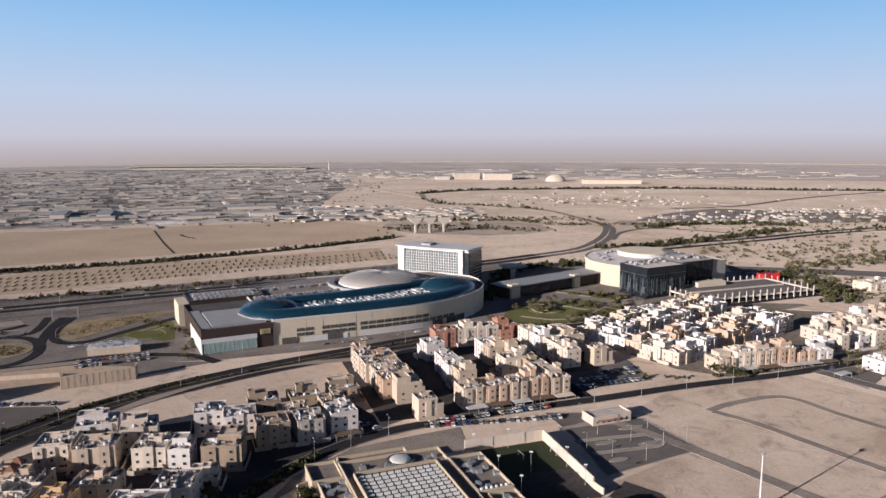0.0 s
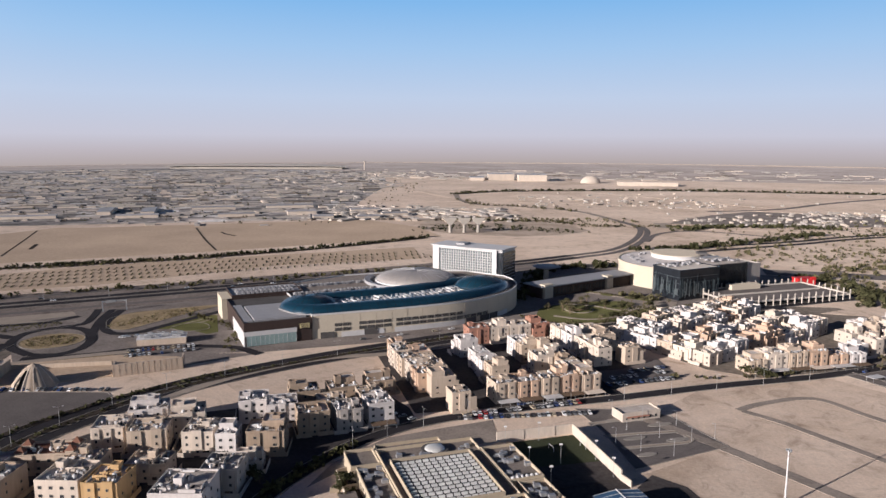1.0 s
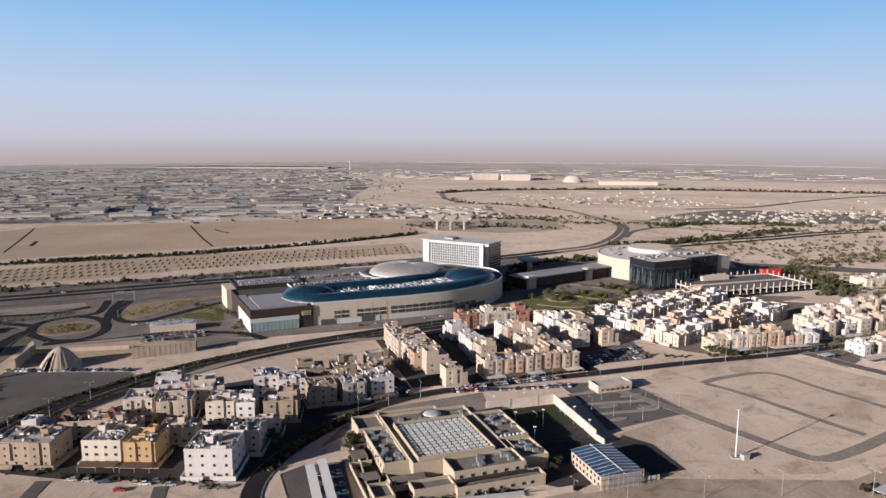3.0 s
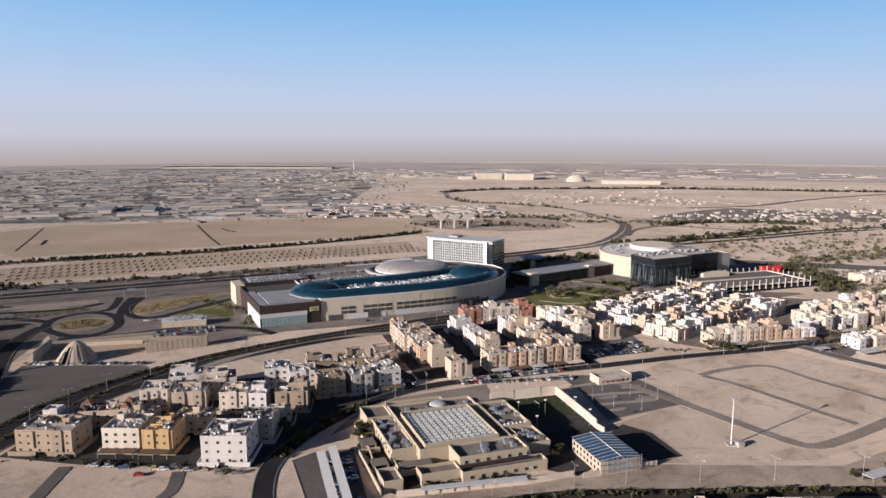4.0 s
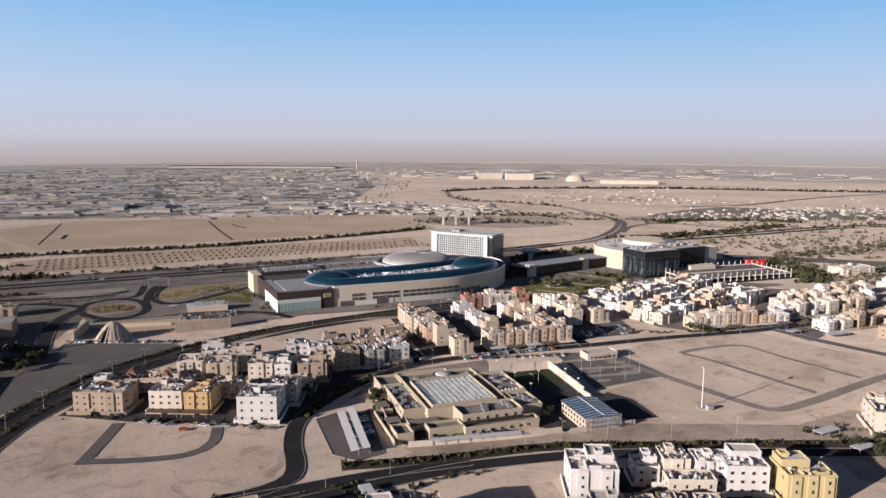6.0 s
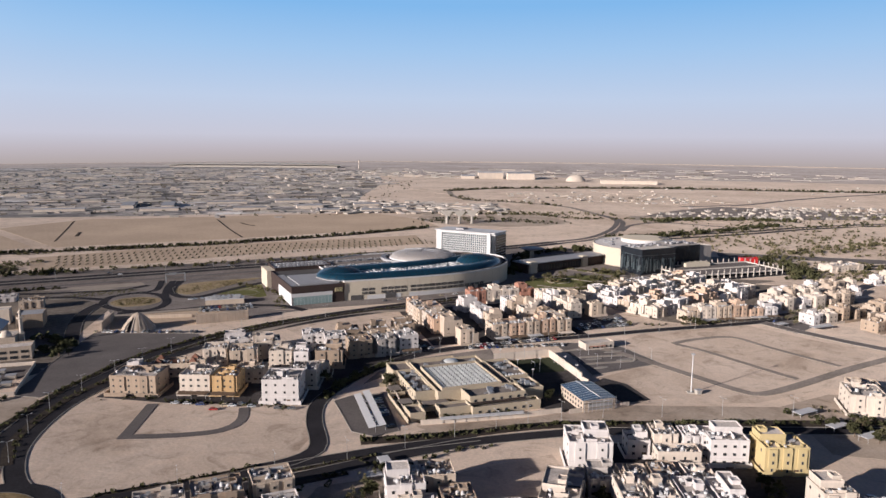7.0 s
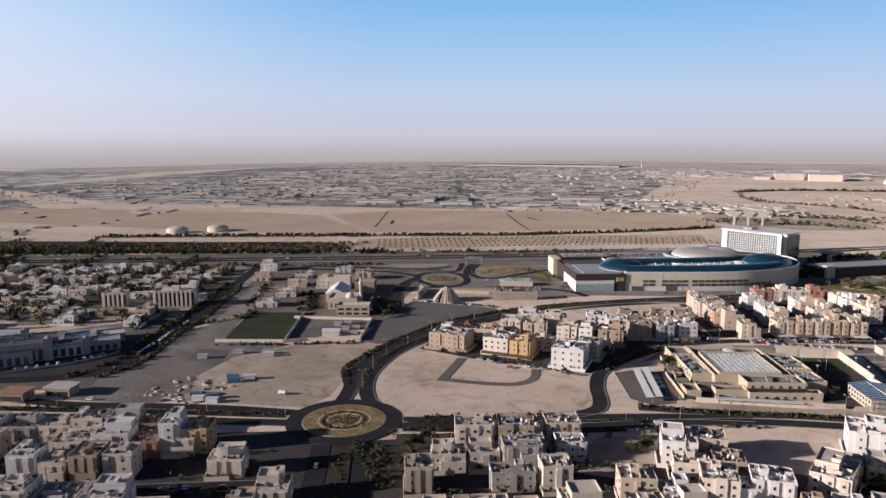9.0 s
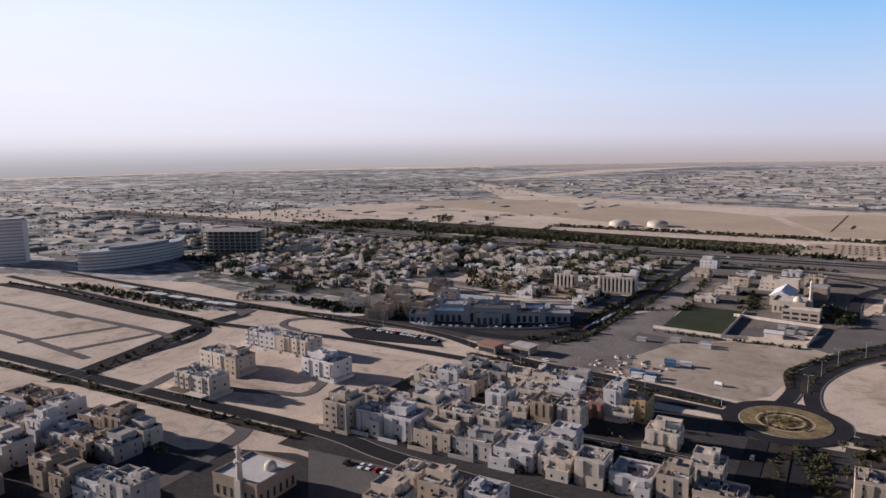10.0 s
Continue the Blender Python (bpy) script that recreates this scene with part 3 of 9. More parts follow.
patch("yard", [(22, 322), (42, 314), (50, 322), (44, 340), (61, 360), (52, 384), (18, 374), (28, 350)], YARD_SHADE, "dark paved school yard", "paving")
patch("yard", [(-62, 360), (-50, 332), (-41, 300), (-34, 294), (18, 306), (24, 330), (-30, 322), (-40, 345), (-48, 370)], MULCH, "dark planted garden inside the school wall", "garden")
patch("yard", [(-186, 530), (-150, 535), (-72, 566), (20, 616), (60, 624), (160, 648), (262, 704), (345, 750), (345, 840), (262, 860), (150, 910), (40, 900), (-90, 800), (-235, 715), (-250, 650)], JUNCTION, "grey paved apron round the mall", "paving")

patch("pavement", [(-72, 350), (-66, 374), (-46, 402), (-24, 414), (4, 428), (8, 402), (-30, 388), (-46, 376), (-64, 362)], TRACK, "grey paved forecourt along the bending street", "paving")
patch("yard", [(62, 358), (76, 330), (92, 336), (84, 362), (72, 372)], YARD_SHADE, "dark building yard beside the unfinished hall", "yard")
patch("yard", [(-288, 478), (-292, 506), (-246, 524), (-228, 500), (-226, 482), (-254, 466)], BED, "ochre dirt yard beside the tomb", "yard")
patch("verge", [(-386, 556), (-384, 590), (-366, 606), (-342, 600), (-345, 590), (-372, 575)], PAVING, "pale gravel verge between slip roads", "paving")
patch("verge", [(-330, 622), (-345, 640), (-420, 618), (-440, 596), (-410, 588), (-360, 602)], PAVING, "pale gravel verge between slip roads", "paving")
# darker sand over the plot, standing in for the shade on it
patch("sand_plot", [(-74, 206), (-70, 224), (-36, 238), (-40, 208), (-46, 184), (-70, 182)], TRODDEN, "empty sand plot between houses, shade in its darker colour", "sand plot")

# surfaced lots
patch("parking_lot", [(-264, 318), (-247, 316), (-244, 330), (-240, 356), (-229, 402), (-206, 446), (-212, 452), (-287, 447), (-278, 386)], ASPHALT_OLD, "broad dusty asphalt car park by the domed tomb", "parking lot", None, KERB)
patch("parking_lot", [(48, 447), (82, 448), (96, 440), (114, 404), (66, 377), (58, 418)], ASPHALT_OLD, "asphalt car park with planted islands", "parking lot", None, KERB)
patch("parking_lot", [(62, 478), (118, 500), (112, 540), (84, 516), (70, 512)], ASPHALT_OLD, "asphalt yard with parked cars between apartment blocks", "parking lot")
patch("parking_lot", [(-83, 322), (-75, 331), (-58, 336), (-43, 284), (-54, 276), (-66, 281)], ASPHALT_OLD, "asphalt car park under the long canopies", "parking lot", None, KERB)
patch("parking_lot", [(205, 548), (232, 546), (262, 512), (236, 486), (214, 524)], ASPHALT_OLD, "asphalt lot beside the shops", "parking lot")
patch("parking_lot", [(-418, 160), (-362, 184), (-352, 166), (-408, 140)], ASPHALT_OLD, "dark asphalt car park beside the main road", "parking lot")
patch("parking_lot", [(-352, 255), (-330, 262), (-318, 240), (-340, 232)], ASPHALT_OLD, "grey hard standing beside the building rubble", "parking lot")
road([(-344, -40), (-330, -38), (-318, -50), (-304, -68), (-290, -90)], 9, "asphalt street turning beside the mosque", ASPHALT_OLD, kerb=False)
patch("parking_lot", locs((-188, -130), (-110, -126), (-110, -170), (-150, -175)), ASPHALT_OLD, "asphalt yard beside the mosque", "parking lot")
patch("parking_lot", [(-330, 300), (-312, 292), (-270, 360), (-290, 372)], ASPHALT_OLD, "hard standing beside the walled compound", "parking lot")
patch("football_pitch", [(10, 400), (43, 412), (52, 384), (18, 374)], TURF, "green artificial turf football pitch inside a wall", "football pitch")
patch("football_pitch", [(-351, 277), (-312, 295), (-350, 371), (-389, 353)], TURF, "dark green sports pitch beside the mosque", "football pitch")
patch("lawn", [(38, 640), (66, 622), (130, 650), (152, 690), (120, 712), (70, 704), (44, 676)], LAWN, "planted garden in front of the mall", "lawn")
patch("field", [(-760, 1030), (-690, 1180), (-640, 1185), (-221, 1345), (-122, 1250), (-70, 1135), (-205, 1050), (-344, 965), (-560, 850)], SOIL, "brown ploughed field beyond the highway", "field")
patch("field", [(-1500, 660), (-1400, 900), (-900, 1020), (-775, 1020), (-590, 850), (-640, 780), (-900, 740)], SOIL, "brown fields beyond the highway", "field")
patch("field", [(-540, 765), (-490, 690), (-380, 745), (-238, 866), (-80, 930), (-100, 1020), (-262, 940), (-440, 845)], SOIL, "tree nursery ground with planted rows", "field")
patch("sports_ground", [(-655, 150), (-610, 98), (-684, 84), (-720, 120)], ASPHALT_OLD, "dark grey rectangular sports ground", "sports ground")

def island(pts, mat, label):
    line = curve_pts(pts + pts[:1], 3)[:-1]
    patch("planted_island", line, mat, label, "planted island", None, KERB)


island([(-286, 586), (-298, 612), (-291, 634), (-265, 651), (-229, 669), (-245, 635), (-258, 604), (-270, 582)], DRYGRASS, "dry grass island inside the junction loop")
island([(-327, 546), (-323, 562), (-308, 570), (-291, 565), (-284, 550), (-290, 536), (-306, 529), (-320, 535)], DRYGRASS, "dry planted oval between slip roads")
island([(-391, 567), (-353, 597), (-322, 604), (-316, 590), (-339, 570), (-382, 553)], JUNCTION, "dusty verge between slip roads")
patch("lawn", [(-254, 586), (-243, 612), (-233, 634), (-218, 632), (-198, 582), (-204, 576), (-224, 588)], LAWN, "striped green garden beside the store", "lawn")
for k in range(3):
    road([(-247 + k * 9, 592 + k * 2), (-236 + k * 8, 612 + k), (-226 + k * 5, 628 - k * 4)], 1.6, "narrow curved garden path", PAVING, False, name="path")
island([(-238, 589), (-234, 602), (-219, 607), (-209, 592), (-222, 582)], LAWN, "small green island beside the store")
patch("parking_lot", [(-246, 520), (-238, 512), (-196, 534), (-204, 548)], ASPHALT_OLD, "parking lot crowded with cars by the service building", "parking lot")

# carriageways
road([(-174, 207), (-190, 214), (-202, 227), (-213, 246), (-219.5, 265), (-224, 289), (-225, 312), (-221, 336), (-214, 364), (-203, 402), (-172, 455), (-122, 504), (-60, 548), (10, 590), (60, 600), (140, 630), (230, 690), (340, 740), (480, 790)], 8, "dark asphalt carriageway curving past the mall", dashes=False)
road([(-206, 202), (-209, 213), (-216, 232), (-228, 253), (-232.5, 276), (-235, 300), (-234.5, 320), (-232, 341), (-228, 362), (-217, 406), (-186, 462), (-134, 512), (-72, 558), (-6, 600), (50, 612), (130, 642), (222, 704), (330, 752), (480, 806)], 8, "dark asphalt carriageway curving past the mall", dashes=False)
road([(-182, 430), (-166, 462), (-140, 496), (-105, 524), (-60, 540), (0, 575)], 7, "pale sandy service road in front of the mall", PAVING, kerb=False)
road([(-172, 192), (-156, 199), (-121, 212.5), (-89, 227), (-57, 246), (-32, 260), (-6, 273), (33, 285), (60, 290), (140, 296), (240, 300), (400, 296)], 8.5, "asphalt carriageway with a planted median", dashes=False)
road([(-168, 202), (-155, 207.5), (-125, 221), (-97, 237), (-70, 251), (-40, 265), (-4, 278)], 7, "asphalt carriageway with a planted median", dashes=False)
road([(-216, 175), (-250, 162), (-300, 144), (-340, 127), (-384, 107), (-462, 66), (-520, 26), (-560, 1), (-600, -14), (-700, -54), (-800, -94), (-900, -134)], 8, "asphalt carriageway with a planted median", dashes=False)
road([(-218, 188), (-256, 178), (-300, 162), (-340, 146), (-380, 138), (-419, 134), (-462, 121), (-520, 92), (-561, 68), (-624, 37), (-765, -26), (-900, -84)], 8, "asphalt carriageway with a planted median", dashes=False)
road(locs((-9, -24), (-9, -80), (-9, -200), (-9, -330), (-9, -700)), 9, "asphalt carriageway in the shade of houses", kerb=False, dashes=False)
road(locs((11, -24), (11, -80), (11, -200), (11, -330), (11, -700)), 9, "asphalt carriageway in the shade of houses", kerb=False, dashes=False)
road([(-104, 236), (-87, 247), (-79, 259), (-81, 273), (-87, 291), (-91, 314), (-88, 336), (-78, 362), (-60, 394), (-30, 422), (17, 444), (76, 466), (132, 488), (192, 508), (232, 524), (300, 552), (420, 590)], 8, "asphalt street bending past the school and apartment blocks", dashes=False)
road([(222, 518), (248, 482), (290, 440), (340, 420)], 9, "asphalt street beside the sand plot", ASPHALT_OLD)
road([(78, 440), (109, 405), (130, 377), (148, 354), (158, 350), (179, 362), (208, 383), (240, 406), (290, 438)], 6.5, "dusty asphalt track round the sand plot", TRACK, kerb=False)
road([(134, 451), (150, 462), (182, 472), (200, 446), (229, 406)], 4.5, "dusty track across the sand plot", TRACK, kerb=False)
road([(136, 450), (150, 436), (164, 416), (180, 392), (190, 378)], 4.5, "dusty track across the sand plot", TRACK, kerb=False)
road([(-180, 311), (-177, 290), (-174, 268)], 6, "dusty asphalt stub in the sand plot", ASPHALT_OLD, kerb=False)
road([(-177, 267), (-150, 271), (-131, 278), (-125, 291), (-129, 309)], 5.5, "dusty asphalt track in the sand plot", ASPHALT_OLD, kerb=False)
road([(-500, 122), (-470, 136), (-440, 148), (-403, 161), (-376, 186), (-374, 216), (-402, 276), (-425, 332), (-477, 435), (-545, 570)], 11, "asphalt avenue with parked cars and shade trees", kerb=False)
road(locs((-620, -111), (-478, -110), (-327, -112), (-200, -111), (-147, -119), (-60, -125), (0, -125)), 10, "asphalt street between houses and sand plots", dashes=False)
road([(-462, -112), (-508, -59), (-550, -12), (-574, 32)], 16, "broad asphalt cross street with verges")
road([(-420, -76), (-430, -62), (-440, -52), (-453, -33), (-468, -8)], 7, "dusty estate lane", ASPHALT_OLD, kerb=False)
road([(-420, -40), (-394, -28), (-376, -10), (-362, 4), (-372, 18), (-408, 46)], 6, "dusty estate lane", ASPHALT_OLD, kerb=False)
road([(-853, -144), (-760, -96), (-622, -38), (-572, -12), (-541, -8), (-519, -20), (-497, -57), (-468, -98)], 9, "asphalt street round the undeveloped plots", kerb=False)
for lane in ([(-675, -101), (-556, -42), (-530, -36)], [(-580, -131), (-584, -90), (-587, -59)], [(-537, -101), (-543, -70), (-549, -43)], [(-640, -150), (-590, -126), (-508, -92)], [(-760, -150), (-700, -118), (-640, -90)]):
    road(lane, 6, "dusty lane between undeveloped plots", ASPHALT_OLD, kerb=False)
road(locs((-190, -62), (-120, -62), (-20, -62)), 8, "narrow asphalt street between walled houses")
road(locs((20, -82), (110, -82), (240, -110)), 7, "narrow asphalt street between walled houses")
road([(-489, 94), (-512, 84), (-528, 72), (-532, 56), (-520, 46), (-496, 50)], 6, "rounded junction slip road", ASPHALT_OLD, kerb=False)
road([(-643, 195), (-648, 211), (-605, 224), (-541, 241), (-503, 262), (-500, 250), (-548, 220), (-604, 196), (-643, 195)], 5, "narrow oval track on the sand", ASPHALT_OLD, kerb=False)
for lane in ([(-660, 60), (-700, 150), (-770, 330)], [(-760, 20), (-830, 170), (-890, 330)], [(-560, 110), (-640, 160), (-760, 210), (-960, 290)], [(-900, -60), (-980, 120), (-1060, 300)], [(-600, 300), (-700, 340), (-900, 430)]):
    road(lane, 5.5, "narrow asphalt street of the suburb", ASPHALT_OLD, kerb=False)
for strip in ([(64, 398), (78, 402), (96, 407)], [(58, 411), (72, 415), (94, 420)], [(53, 426), (68, 432), (82, 434)], [(96, 407), (99, 411), (97, 415)]):
    road(strip, 2.2, "narrow kerbed island in the car park", PAVING, name="island_strip")
for lane in ((16, -12), (70, -12)):
    road([(lane[0] + 4, 470), (lane[0] - 20, 535), (lane[0] - 34, 575)], 7, "narrow asphalt lane between apartment blocks", kerb=False)
road([(-300, 516), (-283, 518), (-275, 533), (-281, 558), (-299, 580), (-320, 585), (-335, 570), (-334, 550), (-323, 531), (-300, 516)], 7, "oval junction loop road", kerb=False)
road([(-312, 644), (-305, 615), (-297, 592), (-286, 566)], 6, "short junction link road", kerb=False)
road([(-324, 644), (-314, 616), (-310, 596), (-322, 586)], 6, "short junction link road", kerb=False)
road([(-331, 540), (-329, 513), (-318, 478), (-300, 441), (-285, 412)], 10, "curved slip road beside the domed tomb")
road([(-304, 644), (-298, 612), (-288, 587), (-273, 572), (-257, 575), (-246, 596), (-226, 634), (-200, 682)], 7, "sweeping junction slip road", kerb=False)
road([(-470, 538), (-430, 550), (-396, 557), (-367, 561), (-338, 555)], 8, "junction slip road", kerb=False)
road([(-480, 555), (-440, 568), (-408, 574), (-372, 585), (-342, 597), (-327, 620)], 7, "junction slip road", kerb=False)
road([(-300, 507), (-262, 520), (-226, 540), (-176, 545), (-150, 530)], 7, "service road behind the tomb", kerb=False)
road([(-300, 497), (-270, 514), (-238, 529), (-206, 543)], 7, "pale paved strip behind the tomb wall", PAVING, kerb=False)
HIGHWAY = ((-1700, 30), (-1150, 290), (-800, 440), (-428, 640), (-258, 735), (-96, 824), (34, 905), (104, 958), (162, 1010), (206, 1095), (238, 1196), (248, 1275), (228, 1370))
road(HIGHWAY[:7], 92, "dark grit verge of the highway", DARKVERGE, False, name="verge")
for off in (-8, 8):
    road([(x - 0.49 * off, y + 0.87 * off) for x, y in HIGHWAY[7:]], 9, "dusty highway bend on the desert's edge", ASPHALT_OLD, kerb=False, name="highway")
for off, w in ((-34, 8), (-8, 11), (8, 11), (32, 8)):
    k = Vector((-0.49, 0.87)) * off
    road([(x + k.x, y + k.y) for x, y in (HIGHWAY[:7] if abs(off) > 20 else HIGHWAY[:8])], w, "multi-lane desert highway with a central barrier", ASPHALT_OLD if abs(off) > 20 else ASPHALT, kerb=abs(off) < 20, dashes=abs(off) < 20, name="highway")
for off in (-12, 12):
    road([(190 + off * 0.5, 985 - off), (311 + off * 0.5, 1048 - off), (434, 1108 - off), (533, 1167 - off), (685, 1231 - off), (1000, 1330 - off), (1900, 1600 - off)], 11, "multi-lane highway crossing the desert", ASPHALT, dashes=False, name="highway")
road([(300, 870), (394, 850), (450, 836), (560, 812), (760, 780), (1100, 730)], 34, "broad grey highway beyond the parking deck", ASPHALT_OLD, dashes=True, name="highway")
road([(395, 925), (450, 962), (520, 976), (640, 985), (900, 1010)], 7, "pale unpaved desert track", SAND, kerb=False)
patch("lot", [(276, 678), (322, 668), (372, 690), (404, 734), (345, 708), (296, 690)], SAND, "pale sandy lot behind the dense quarter", "sand plot")
road([(280, 1272), (420, 1250), (700, 1190), (1000, 1150)], 10, "pale unpaved desert road", SAND, kerb=False)
road([(-40, 1300), (60, 1400), (40, 1600), (-200, 2100), (-380, 2500)], 26, "pale unpaved desert track", SAND, kerb=False)
road([(1200, 1330), (600, 1560), (200, 1720), (-100, 1760)], 14, "pale unpaved desert road", SAND, kerb=False)
road([(440, 1560), (599, 1621), (769, 1775), (928, 1897), (1112, 2015), (1500, 2260)], 16, "dark desert road running to the horizon", ASPHALT_OLD, kerb=False)
road([(228, 1370), (177, 1535), (66, 1631), (-18, 1662), (-69, 1784), (-92, 1983)], 14, "dusty grey road curving across the plain", TRACK, kerb=False)
road([(222, 1100), (253, 1180), (300, 1226), (350, 1222), (420, 1170)], 8, "curved desert slip road", ASPHALT_OLD, kerb=False)
road([(262, 1270), (300, 1330), (360, 1420), (430, 1500)], 9, "pale unpaved desert track", SAND, kerb=False)
road([(250, 1300), (500, 1290), (800, 1330), (1200, 1420)], 12, "pale unpaved desert road", SAND, kerb=False)
road([(280, 2100), (430, 1880), (599, 1640)], 10, "pale unpaved desert track", SAND, kerb=False)
road([(-100, 1983), (60, 2110), (401, 2170), (652, 2170), (952, 2105), (1400, 2060)], 34, "dark strip of scrub across the plain", MULCH, False, name="verge")
patch("pale_apron", [(276, 1266), (320, 1250), (306, 1340), (284, 1344)], PAVING, "pale paved apron beside the highway bend", "paving")


for mid, wd in (([(-210, 234), (-221, 252), (-226.5, 272), (-229.5, 296), (-229.5, 318), (-226, 342), (-220.5, 364), (-210, 404), (-179, 458), (-128, 508), (-66, 553), (2, 595), (55, 606), (135, 636)], 5), ([(-162, 200), (-140, 210.5), (-107, 225), (-78, 241), (-50, 256)], 2.5), ([(-60, 270), (-30, 277), (-8, 283), (34, 296), (90, 301), (150, 306), (240, 310)], 8),
                ([(-224, 182), (-254, 171), (-302, 153), (-342, 137), (-376, 124)], 6), ([(-470, 106), (-540, 71), (-640, 20), (-760, -34)], 5), ([(-158, 210.5), (-127, 225.5), (-102, 240)], 2.5), ([(-160, 191), (-124, 206), (-90, 220.5), (-60, 237)], 3), ([(-222, 238), (-238, 262), (-240.5, 290), (-241, 316), (-238, 350), (-228, 396), (-200, 446), (-150, 500)], 5), ([(-380, 176), (-383, 215), (-412, 278), (-436, 336), (-488, 438)], 5), ([(-364, 184), (-364, 216), (-392, 276), (-414, 330), (-466, 432)], 5), (locs((-600, -121), (-327, -122), (-200, -121)), 7), ([(-470, -96), (-514, -45), (-556, 2)], 7), ([(-853, -136), (-760, -88), (-622, -30), (-572, -4), (-545, 0)], 7), (locs((1, -26), (1, -80), (1, -200), (1, -330), (1, -700)), 9)):
    road(mid, wd, "dark planted soil along the road", MULCH, False, name="verge")
for pts, wd in (([(-900, 632), (-556, 808), (-447, 857), (-330, 920), (-201, 1012), (-89, 1116)], 12), ([(-412, 1150), (-396, 1128), (-374, 1108)], 4), ([(-610, 1000), (-590, 955)], 5), ([(-590, 900), (-640, 1010), (-700, 1140)], 2), ([(-470, 1195), (-400, 1060), (-350, 970)], 2.5)):
    road(pts, wd, "dark strip of scrubby soil across the fields", MULCH, False, name="verge")


def roundabout():
    RB = (-192.6, 189.2)
    ob = part("road", Mb().prism([(RB[0] + 29.5 * math.cos(i * math.pi / 24), RB[1] + 29.5 * math.sin(i * math.pi / 24)) for i in range(48)], -0.2, level()), ASPHALT)
    tagged(ob, "circular asphalt roadway of a roundabout", "road", "", "structure")
    isl = part("traffic_island", Mb().cyl(RB[0], RB[1], 0, 0.55, 21.5, 21.3, 64), KERB)
    tagged(isl, "round traffic island ringed by pale kerb and dry flower beds", "traffic island", "", "structure")
    part("flower_bed", Mb().cyl(RB[0], RB[1], 0.1, 0.62, 20.9, 20.7, 64), BED, isl)
    for r0, r1, mat, z in ((13.5, 12.6, SOIL, 0.66), (11.6, 9.6, MULCH, 0.65), (9.0, 8.0, SOIL, 0.67)):
        path = [(RB[0] + (r0 + r1) / 2 * math.cos(i * math.pi / 24), RB[1] + (r0 + r1) / 2 * math.sin(i * math.pi / 24), 0.3) for i in range(48)]
        part("path_ring", Mb().sweep(path, [((r0 - r1) / 2, 0), ((r0 - r1) / 2, z - 0.3), ((r1 - r0) / 2, z - 0.3), ((r1 - r0) / 2, 0)], True), mat, isl)
    rnd = random.Random(5)
    cs = [(RB[0] + r * math.cos(a), RB[1] + r * math.sin(a), 0.6) for r, a in ((rnd.uniform(0, 6.5) if i < 70 else rnd.uniform(8, 13), rnd.uniform(0, 6.3)) for i in range(130))]
    scrub("shrubs", cs, [rnd.uniform(0.5, 1.2) for c in cs], "low dry flowering shrubs on the roundabout", "shrubs", 2, 12, 5)


roundabout()


# ---- kinds of things ----
WIN_MESH = {}


def window_mesh(w, h):
    """A framed pane set back in its frame; its back lies on y = 0 and it faces -y."""
    key = (w, h)
    if key not in WIN_MESH:
        mb = Mb()
        t = 0.07
        mb.box(-w / 2 - t, w / 2 + t, -0.14, 0, -h / 2 - t, -h / 2, 0).box(-w / 2 - t, w / 2 + t, -0.14, 0, h / 2, h / 2 + t, 0)
        mb.box(-w / 2 - t, -w / 2, -0.14, 0, -h / 2, h / 2, 0).box(w / 2, w / 2 + t, -0.14, 0, -h / 2, h / 2, 0)
        mb.box(-w / 2, w / 2, -0.05, 0, -h / 2, h / 2, 1)
        WIN_MESH[key] = mb.mesh("window", [KERB, PANE])
    return WIN_MESH[key]


SHARED = {}


def shared(key, make, mats):
    if key not in SHARED:
        SHARED[key] = make(Mb()).mesh(key, mats)
    return SHARED[key]


def tank_mesh():
    return shared("water_tank", lambda b: b.cyl(0, 0, 0, 0.35, 0.2, 0.2, 6).cyl(0, 0, 0.3, 1.6, 0.75, 0.75, 12).cyl(0, 0, 1.6, 1.9, 0.75, 0.25, 12), WHITE)


def ac_mesh():
    return shared("air_conditioner", lambda b: b.box(-0.8, 0.8, -0.5, 0.5, 0.12, 1.1).box(-0.7, -0.5, -0.45, 0.45, 0, 0.12).box(0.5, 0.7, -0.45, 0.45, 0, 0.12).cyl(0, 0, 1.1, 1.2, 0.38, 0.38, 10), STEEL)


HOUSE_NOTE = {"white": "white rendered", "cream": "cream rendered", "sand": "sand-coloured rendered", "tan": "tan rendered", "orange": "peach-coloured rendered",
              "terracotta": "terracotta-red rendered", "ochre": "ochre-brown rendered", "yellow": "yellow rendered", "grey": "grey rendered"}
STOREYS = {1: "one-storey", 2: "two-storey", 3: "three-storey", 4: "four-storey", 5: "five-storey"}


